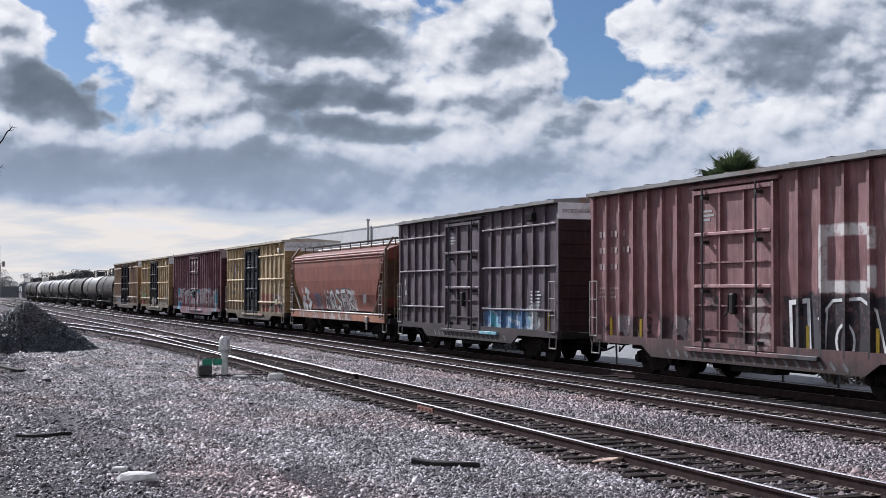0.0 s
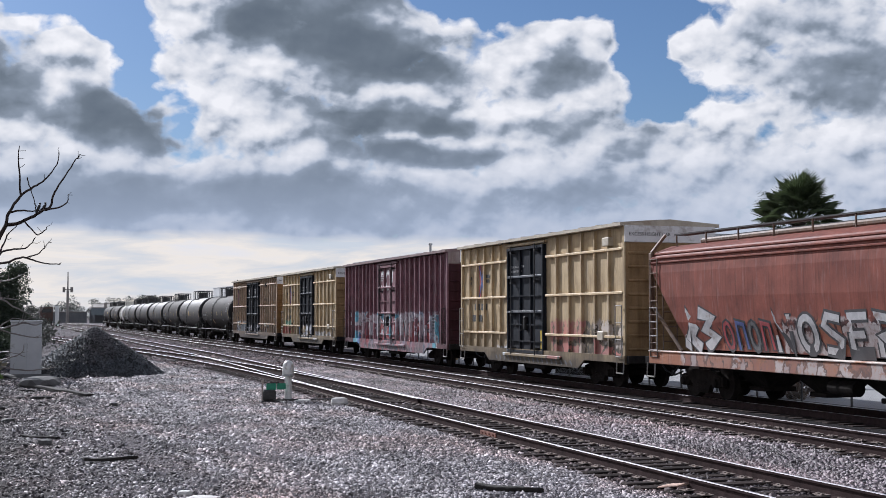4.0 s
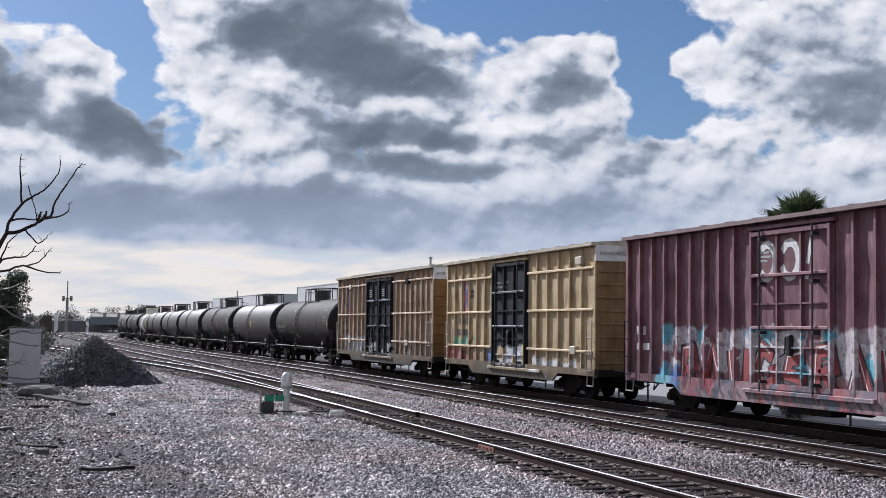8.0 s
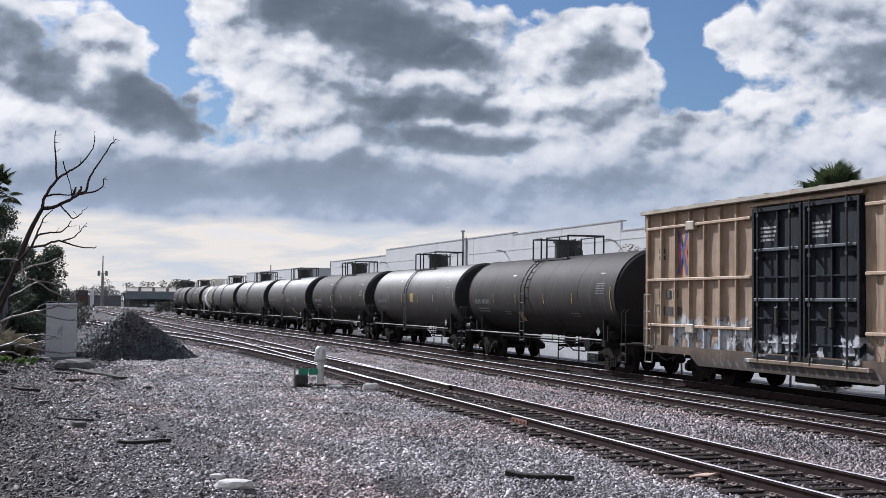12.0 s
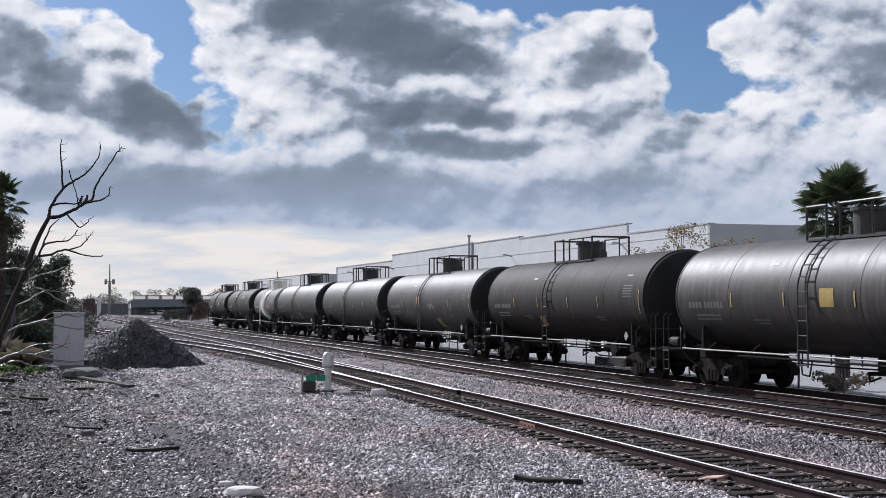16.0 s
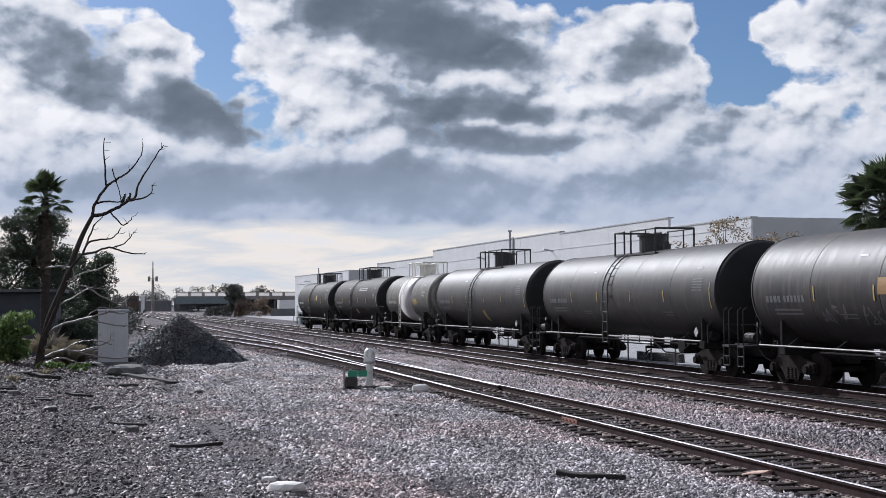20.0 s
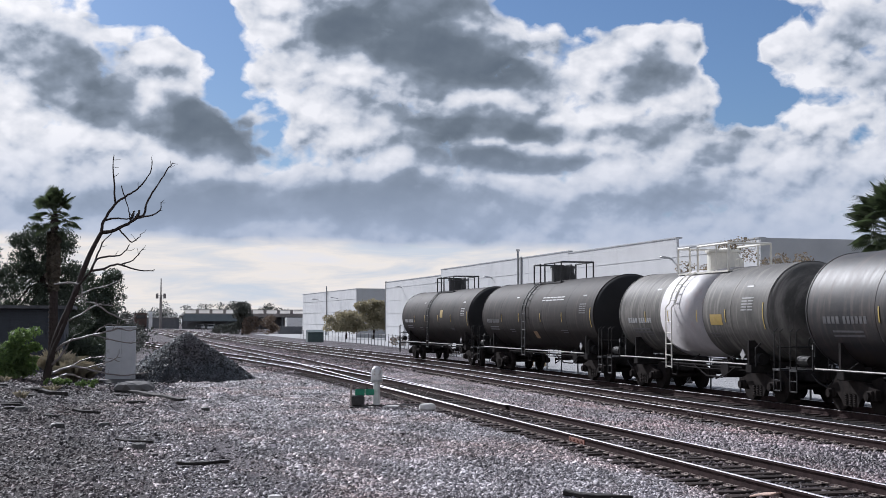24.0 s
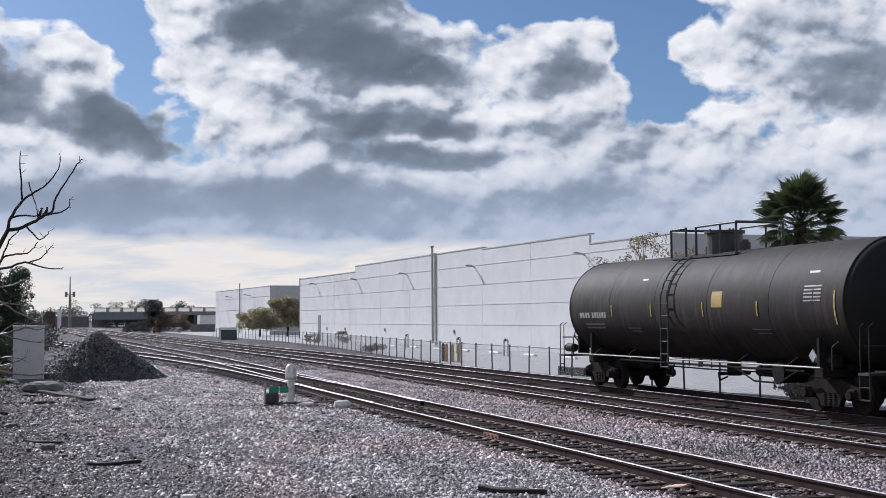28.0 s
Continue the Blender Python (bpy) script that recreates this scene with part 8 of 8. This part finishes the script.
def build_far_warehouse():
    w = thing("warehouse", pose(36.0, 200.0, 0, 0, 0, 2.5), "white concrete warehouse behind two small trees", "warehouse")
    part("core", box(B(), 0.1, 40, 0.1, 46, 0, 7.4), M["wall_shade_grey"], w)
    for k in range(5):
        for lo, hi in ((0, 2.0), (2.0, 4.0), (4.0, 6.0), (6.0, 7.6)):
            part("wall_panel", box(B(), -0.06, 0.09, 9.2 * k + 0.02, 9.2 * (k + 1) - 0.02, lo + 0.03, hi - 0.03), M["wall"], w)
    # end panels take the darker copy, shade included in the tone
    for k in range(4):
        part("wall_panel", box(B(), 10 * k + 0.02, 10 * (k + 1) - 0.02, -0.05, 0.09, 0.02, 7.6), M["wall_shade_grey"], w)
    part("coping", box(B(), -0.1, 40, -0.08, 46, 7.58, 7.66), M["wall_shade_grey"], w)
    for y in (14.0, 30.0):
        a = part("lamp_arm", tube(B(), [(-0.06, y, 6.3), (-0.9, y, 6.45)], 0.05, 8), M["galv"], w)
        part("lamp_head", box(B(), -1.3, -0.8, y - 0.16, y + 0.16, 6.38, 6.54, 0.03), M["galv"], a)
    part("vent_pipe", cyl(B(), (-0.22, 22.6, 0.2), (-0.22, 22.6, 8.6), 0.1, n=8), M["galv"], w)


build_far_warehouse()

FENCE = ((20.95, 18.0), (20.95, 62.0), (22.6, 84.0), (25.2, 112.0), (26.6, 141.0), (26.3, 166.0), (25.5, 190.0))


def fence_x(y):
    return float(np.interp(y, [p[1] for p in FENCE], [p[0] for p in FENCE]))


pave = bpy.data.meshes.new("paving")
_b = B()
_l = [(fence_x(y) + 0.25, y) for y in (-20, 18, 62, 84, 112, 141, 166, 190, 260)]
for (xa, ya), (xb, yb) in zip(_l, _l[1:]):
    _b.faces.new([_b.verts.new(c) for c in ((xa, ya, 0.02), (60, ya, 0.02), (60, yb, 0.02), (xb, yb, 0.02))])
_b.to_mesh(pave)
_b.free()
pave.materials.append(M["asphalt"])
tagged(new("paving", pave), "pale paved yard between fence and warehouses", "pavement", kind="structure")


def build_fence():
    f = thing("fence", Matrix.Identity(4), "low chain-link fence along the line", "fence")
    y = 18.0
    posts = []
    while y < 188:
        posts.append((fence_x(y), y))
        y += 2.35
    mesh = None
    for k, (x, yy) in enumerate(posts):
        if mesh is None:
            bm = B()
            cyl(bm, (0, 0, 0), (0, 0, 1.22), 0.035, n=8)
            bmesh.ops.create_uvsphere(bm, u_segments=8, v_segments=5, radius=0.045, matrix=pose(0, 0, 1.22))
            mesh = part("post", bm, M["fence_dark"], f)
            mesh.matrix_local = pose(x, yy, 0)
        else:
            again(mesh, pose(x, yy, 0, rnd.uniform(-2, 2), rnd.uniform(-2, 2), 0), f)
    for z in (1.18, 0.08):
        line = posts[::4] + posts[-1:]
        for (xa, ya), (xb, yb) in zip(line, line[1:]):
            part("rail" if z > 1 else "tension_wire", cyl(B(), (xa, ya, z), (xb, yb, z), 0.02 if z > 1 else 0.008, n=6), M["fence_dark"], f)
    # woven wire, one joined piece
    vs, fs = [], []
    step, r = 0.075, 0.0011
    yy = 18.0
    while yy < 120:
        for s in (-1, 1):
            ya, yb = yy, yy + s * 1.1
            a, b = Vector((fence_x(ya), ya, 0.06)), Vector((fence_x(yb), yb, 1.16))
            i = len(vs)
            for p in (a, b):
                vs += [p + Vector((r, 0, 0)), p + Vector((-r, r, 0)), p + Vector((-r, -r, 0))]
            fs += [(i, i + 1, i + 4, i + 3), (i + 1, i + 2, i + 5, i + 4), (i + 2, i, i + 3, i + 5)]
        yy += step
    me = bpy.data.meshes.new("wire_mesh")
    me.from_pydata([tuple(v) for v in vs], [], fs)
    me.materials.append(M["galv"])
    o = new("wire_mesh", me)
    o.parent = f
    tagged(o, kind="stuff")


build_fence()

for k, (dx, dy, mat) in enumerate(((0, 0, "bollard"), (0.0, 1.1, "bollard"), (0.1, 2.0, "iron"), (0.5, 0.4, "bollard"), (0.5, 1.6, "bollard"))):
    b = thing("bollard", pose(22.6 + dx, 69.0 + dy, 0), "short faded yellow bollard behind the fence" if mat == "bollard" else "short dark post among the bollards", "bollard", "bollards by the fence")
    part("pipe", cyl(B(), (0, 0, 0), (0, 0, 0.95), 0.10, n=12), M[mat], b)
    bm = B()
    bmesh.ops.create_uvsphere(bm, u_segments=12, v_segments=6, radius=0.10, matrix=pose(0, 0, 0.95))
    part("cap", bm, M[mat], b)
for x, y in ((28.5, 86.0), (29.0, 78.0), (30, 104)):
    p = thing("standpipe", pose(x, y, 0), "grey looped water standpipe in the yard", "pipe", "standpipes")
    part("pipe", tube(B(), [(0, 0, 0), (0, 0, 1.05), (0, -0.7, 1.05), (0, -0.7, 0)], 0.05, 8), M["galv"], p)
    part("valve", box(B(), -0.1, 0.1, -0.5, -0.2, 0.97, 1.15, 0.03), M["iron"], p)
for y in np.arange(64, 112, 6.5):
    st = link_mesh("wheel_stop", box(B(), 30.6, 30.85, y, y + 1.8, 0.02, 0.15, 0.03), M["far_pane"])
    tagged(st, "low white concrete wheel stop", "wheel stop", "wheel stops in the yard")
beam("sleeper", (21.9, 52.0, 0.02), (22.3, 48.6, 0.02), 0.25, 0.35, M["dark_wood"], "dark old sleeper lying behind the fence", "sleeper")

hut = thing("equipment_hut", pose(23.3, 158.0, 0), "small dark green equipment hut with a pitched roof", "hut")
part("body", box(B(), -0.95, 0.95, -0.9, 0.9, 0, 1.2, 0.02), M["hut"], hut)
bm = B()
v = [bm.verts.new(c) for c in ((-1.0, -1.0, 1.2), (1.0, -1.0, 1.2), (1.0, 1.0, 1.2), (-1.0, 1.0, 1.2), (-1.0, 0, 1.5), (1.0, 0, 1.5))]
for q in ((3, 2, 1, 0), (0, 1, 5, 4), (2, 3, 4, 5), (1, 2, 5), (3, 0, 4)):
    bm.faces.new([v[i] for i in q])
part("roof", bm, M["hut"], hut)

leafy("tree", pose(31.6, 184, 0), "broad olive-green yard tree", "tree", clumps(34, 2.9, 2.4, 1.4, 3.6, 0.75, 31), 7000, 0.16, M["leaf_olive"], 41, (1.5, 0.18), "yard trees")
leafy("tree", pose(35.6, 184, 0), "taller olive-green yard tree", "tree", clumps(36, 2.2, 2.0, 1.9, 5.2, 0.75, 32, 0.2), 7000, 0.16, M["leaf_olive"], 42, (1.9, 0.2), "yard trees")
for x, y, h in ((28.2, 132, 0.9), (29.6, 124, 1.1), (24.2, 92, 0.5), (22.2, 34, 0.45), (22.6, 29, 0.4)):
    leafy("shrub", pose(x, y, 0), "dry brown shrub near the fence", "shrub", clumps(10, 0.7, 0.7, 0.1, h, 0.25, int(y)), 900, 0.07, M["leaf_brown"], int(y) + 3, group="fence shrubs")
for x, y, h, sd in ((31.0, 62.5, 6.6, 51), (31.4, 57.0, 5.6, 52), (30.6, 65.0, 5.6, 53)):
    leafy("tree", pose(x, y, 0), "thin street tree with sparse orange-brown leaves", "tree", clumps(20, 1.5, 1.5, 3.0, h, 0.42, sd, 0.3), 1500, 0.07, M["leaf_orange"], sd + 9, (2.8, 0.12), "sparse trees by the wall")

# ---- far end of the line ----
hall = thing("station_hall", pose(21.5, 450, 0), "long dark open-sided hall with a row of pale roof lights", "hall")
part("roof", box(B(), 0, 46, -8, 8, 4.6, 5.2), M["far_roof"], hall)
part("fascia", box(B(), -0.3, 20, -8.3, -8.0, 2.6, 4.9), M["far_fascia"], hall)
part("fascia", box(B(), 20, 46, -8.3, -8.0, 4.0, 4.9), M["far_roof"], hall)
part("ridge", box(B(), 0, 46, -2.5, -1.8, 6.52, 6.62), M["far_roof"], hall)
for k in range(10):
    x = 0.6 + k * 4.55
    part("roof_light", box(B(), x, x + 3.5, -2.22, -2.18, 5.25, 6.5), M["roof_light"], hall)
    part("mullion", box(B(), x + 3.55, x + 4.45, -2.4, -2.0, 5.2, 6.6), M["far_roof"], hall)
    part("column", box(B(), x, x + 0.4, -8, -7.6, 0, 4.6), M["far_wall"], hall)
part("back_wall", box(B(), 0, 46, 7.6, 8, 0, 4.6), M["far_wall"], hall)
low = thing("warehouse", pose(4.0, 470, 0), "low far grey building beside the mast", "building")
part("wall", box(B(), 0, 17, -4, 4, 0, 3.6), M["far_wall"], low)
part("roof", box(B(), -0.3, 17.3, -4.3, 4.3, 3.6, 3.9), M["far_roof"], low)

mast = thing("antenna_mast", pose(14.4, 460, 0), "tall grey antenna mast with a ring of panels", "mast")
part("pole", cyl(B(), (0, 0, 0), (0, 0, 11.0), 0.55, 0.42, n=12), M["far_roof"], mast)
part("pole_top", cyl(B(), (0, 0, 11.0), (0, 0, 17.3), 0.26, 0.16, n=10), M["far_roof"], mast)
part("ring", cyl(B(), (0, 0, 11.2), (0, 0, 11.4), 1.3, n=16), M["far_roof"], mast)
for k in range(8):
    a = k * math.pi / 4
    part("panel", box(B(), 1.5 * math.cos(a) - 0.2, 1.5 * math.cos(a) + 0.2, 1.5 * math.sin(a) - 0.2, 1.5 * math.sin(a) + 0.2, 10.4, 12.1), M["far_roof"], mast)
sign = thing("signal_mast", pose(7.9, 330, 0), "white trackside signal mast far down the line", "signal")
part("pole", box(B(), -0.45, 0.45, -0.3, 0.3, 0, 4.6), M["far_pane"], sign)
part("arm", box(B(), -0.9, 0.9, -0.2, 0.2, 4.6, 4.9), M["far_pane"], sign)
loco = thing("rail_vehicle", pose(5.5, 336, 0.2), "dark brown rail vehicle standing far down the siding", "rail vehicle")
part("body", box(B(), -1.5, 1.5, -7, 7, 1.0, 4.4, 0.15), M["loco"], loco)
part("window", box(B(), -1.1, 1.1, -7.02, -6.98, 3.0, 3.9), M["glass_dark"], loco)
part("underframe", box(B(), -1.2, 1.2, -6.6, 6.6, 0.0, 1.0), M["under"], loco)
leafy("tree", pose(23.0, 250, 0), "dark green tree in front of the hall", "tree", clumps(34, 2.0, 1.8, 1.2, 6.0, 0.7, 61, 0.4), 6500, 0.16, M["leaf_far"], 71, (2.0, 0.2))
leafy("shrub", pose(25.6, 246, 0), "wide dry brown shrub beside the far tree", "shrub", clumps(34, 3.2, 2.0, 0.4, 3.2, 0.7, 62), 6000, 0.13, M["leaf_brown"], 72)
leafy("shrub", pose(20.4, 262, 0), "dark shrub in front of the hall", "shrub", clumps(26, 3.0, 1.6, 0.3, 1.7, 0.6, 63), 3600, 0.14, M["leaf_far"], 73)


def car_far(x, y, turn, mat, label):
    c = thing("parked_car", pose(x, y, 0.0, 0, 0, turn), label, "car", "parked vehicles by the hall")
    bm = box(B(), -2.2, 2.2, -0.9, 0.9, 0.3, 0.95, 0.1)
    part("body", bm, M[mat], c)
    bm = box(B(), -1.2, 1.3, -0.8, 0.8, 0.95, 1.5, 0.18)
    part("cabin", bm, M["glass_dark"], c)
    part("roof", box(B(), -0.9, 1.0, -0.74, 0.74, 1.5, 1.55, 0.02), M[mat], c)
    for xx in (-1.4, 1.4):
        for s in (-1, 1):
            part("wheel", cyl(B(), (xx, s * 0.75, 0.33), (xx, s * 0.95, 0.33), 0.33, n=14), M["hose"], c)


for k, (x, mat) in enumerate(((24.5, "car_dark"), (28, "car_white"), (31, "car_dark"), (34.5, "car_white"), (38, "car_dark"), (47, "car_dark"), (51, "car_white"), (55, "car_dark"), (58.5, "car_white"))):
    car_far(x, 405 + 3 * (k % 3), 70 + 8 * (k % 4), mat, "white car parked by the far hall" if mat == "car_white" else "dark car parked by the far hall")
truck = thing("parked_truck", pose(40.5, 300, 0, 0, 0, 5), "white box truck parked behind the far shrubs", "truck")
part("cargo_box", box(B(), -3, 3, -1.2, 1.2, 0.9, 3.4, 0.05), M["car_white"], truck)
part("cab", box(B(), 3.05, 4.8, -1.1, 1.1, 0.5, 2.5, 0.15), M["car_dark"], truck)
for xx in (-2, 3.8):
    for s in (-1, 1):
        part("wheel", cyl(B(), (xx, s * 0.9, 0.45), (xx, s * 1.15, 0.45), 0.45, n=14), M["hose"], truck)
wall_low = link_mesh("boundary_wall", box(B(), 32, 44, 268, 268.3, 0, 1.5), M["far_wall"])
tagged(wall_low, "low dark boundary wall in front of the parked vehicles", "wall")


def far_woods():
    r = random.Random(17)
    blobs = []
    for k in range(90):
        x = -90 + k * 2.4 + r.uniform(-1, 1)
        y = 640 + r.uniform(-30, 60)
        h = r.uniform(5.5, 11) * (1.15 if 20 < x < 60 else 1)
        for j in range(5):
            blobs.append((x + r.uniform(-1.5, 1.5), y, h * r.uniform(0.55, 0.95), r.uniform(1.2, 2.6), 2.0, r.uniform(1.0, 1.9)))
        blobs.append((x, y, h * 0.3, 3.0, 2.0, h * 0.3))
    ob = leaf_mesh("far_woods", leaf_cloud(blobs, 34000, 0.36, 77), M["leaf_far"], None)
    tagged(ob, "thin row of far grey-green trees on the horizon", "woods", kind="stuff")


far_woods()


def far_hedge():
    r = random.Random(23)
    blobs = []
    for k in range(70):
        y = 96 + k * 3.6
        x = 1.2 + 0.010 * (y - 96) + r.uniform(-1.2, 0.6)
        h = r.uniform(0.9, 2.2)
        blobs.append((x, y, h * 0.5, 1.3, 2.0, h * 0.55))
        blobs.append((x - 3 + r.uniform(-1, 1), y + 1, h * 0.9, 1.8, 2.2, h * 0.9))
    ob = leaf_mesh("hedge", leaf_cloud(blobs, 16000, 0.16, 78), M["leaf_far"], None)
    tagged(ob, "ragged dark hedge along the far siding", "hedge", kind="stuff")


far_hedge()

# ---- ties, tie plates and joint bars: the small pieces of the tracks ----
def tie_mesh(length):
    bm = B()
    box(bm, -length / 2, length / 2, -0.115, 0.115, -0.15, 0.036, 0.012)
    me = bpy.data.meshes.new("tie")
    bm.to_mesh(me)
    bm.free()
    me.materials.append(M["tie"])
    return me


def plate_mesh():
    bm = B()
    box(bm, -0.18, 0.18, -0.095, 0.095, 0.034, 0.046)
    for x in (-0.115, 0.115):
        for y in (-0.05, 0.05):
            box(bm, x - 0.016, x + 0.016, y - 0.016, y + 0.016, 0.030, 0.058)
            box(bm, x - 0.03, x + 0.02, y - 0.024, y + 0.024, 0.054, 0.066)
    me = bpy.data.meshes.new("tie_plate")
    bm.to_mesh(me)
    bm.free()
    me.materials.append(M["plate"])
    return me


TIE, LONG_TIE, PLATE = tie_mesh(2.6), tie_mesh(1.0), plate_mesh()
r7 = random.Random(11)


def lay_ties(track, line, y0, y1, plates=True, wide=None):
    y = y0
    while y < y1:
        x = line(y)
        if wide and wide(y) > 0.05:
            a, b = x - 1.3 - wide(y), x + 1.3
            o = hang("tie", LONG_TIE, track, pose((a + b) / 2, y, r7.uniform(-0.006, 0.004), 0, 0, r7.uniform(-0.6, 0.6)))
            o.scale = (b - a, 1, 1)
        else:
            hang("tie", TIE, track, pose(x + r7.uniform(-0.09, 0.09), y + r7.uniform(-0.05, 0.05), r7.uniform(-0.016, 0.008), r7.uniform(-2.5, 2.5), r7.uniform(-0.4, 0.4), r7.uniform(-2.6, 2.6)))
        if plates:
            for s in (-1, 1):
                hang("tie_plate", PLATE, track, pose(x + s * (GAUGE / 2 + 0.036), y, 0.002, 0, 0, 0 if s > 0 else 180))
        y += 0.497


def far_ties(track, line, y0, y1, name="far_ties"):
    bm = B()
    y = y0
    while y < y1:
        x = line(y)
        box(bm, x - 1.3, x + 1.3, y - 0.115, y + 0.115, -0.1, 0.034)
        y += 0.497
    tagged(part(name, bm, M["tie"], track), kind="stuff")


lay_ties(near_track, near_x, 12.0, 72.0, wide=lambda y: 0.0 if y < 36 else min(2.4, near_x(y) - siding_x(y)))
far_ties(near_track, near_x, 72.1, 220)
far_ties(siding, siding_x, 80.0, 165)
lay_ties(middle_track, middle_x, 17.0, 72.0)
far_ties(middle_track, middle_x, 72.1, 220)
lay_ties(train_track, train_x, 20.0, 60.0, plates=False)
far_ties(train_track, train_x, 60.1, 220)


def joint(track, line, s, y, mat, length=0.9):
    """Two bolted bars that join rail ends."""
    x = line(y) + s * (GAUGE / 2 + 0.036)
    for d in (-1, 1):
        bm = B()
        box(bm, x + d * 0.014 - 0.016, x + d * 0.014 + 0.016, y - length / 2, y + length / 2, 0.052, 0.150, 0.006)
        for k in range(4):
            yy = y - length * 0.36 + k * length * 0.24
            cyl(bm, (x + d * 0.03, yy, 0.10), (x + d * 0.06, yy, 0.10), 0.02, n=6)
        part("joint_bar", bm, mat, track)


M["joint_red"] = surf("red_rust", (0.12, 0.045, 0.03), (0.24, 0.10, 0.07), 8, 0.8, 0.3)
joint(near_track, near_x, -1, 24.9, M["joint_red"])
joint(near_track, near_x, 1, 35.0, M["rail"])
joint(near_track, near_x, -1, 41.0, M["joint_red"])
joint(middle_track, middle_x, -1, 31.0, M["rail"])
joint(middle_track, middle_x, 1, 44.0, M["rail"])


def switch_point(line, s, y0, y1, off):
    """A planed tongue that lies against its stock rail, bright on top."""
    def path(y):
        return line(y) + off * (1 - (y - y0) / (y1 - y0))

    bm = B()
    sweep(bm, path, s * (GAUGE / 2 + 0.036), [(x * (0.6 if abs(x) > 0.04 else 1), z - 0.003) for x, z in RAIL_PROFILE], y0, y1, 0.6)
    tongue = part("switch_point", bm, M["rail"], near_track)
    bm = B()
    sweep(bm, path, s * (GAUGE / 2 + 0.036), [(x * 1.15, z - 0.001) for x, z in HEAD_PROFILE], y0, y1, 0.6)
    part("railhead", bm, M["railhead"], tongue, "bright worn top of the tongue")


switch_point(siding_x, 1, 34.6, 40.5, -0.085)
switch_point(near_x, -1, 34.6, 40.5, 0.085)
for yy in (36.6, 37.1):
    bm = box(B(), 7.9, 10.6, yy - 0.12, yy + 0.12, -0.1, 0.03, 0.01)
    part("head_block", bm, M["tie"], near_track)


def motions():
    for car, u in CARS:
        rows = []
        for k in range(15):
            t = 2.0 * k
            y = u - train_way(t)
            turn = math.degrees(math.atan2(train_x(y - 6) - train_x(y + 6), 12))
            rows.append((t, pose(train_x(y), y, RAIL_Z, 0, 0, turn)))
        walk(car, rows)
    # the wheels roll on their rails
    steps = [2 * k / FPS for k in range(int(14 * FPS) + 1)]
    turns = [(t, math.degrees(train_way(t) / WHEEL_R)) for t in steps]
    for wheel, dy in WHEELS:
        walk(wheel, [(t, pose(0, dy, WHEEL_R, a, 0, 0)) for t, a in turns])


motions()
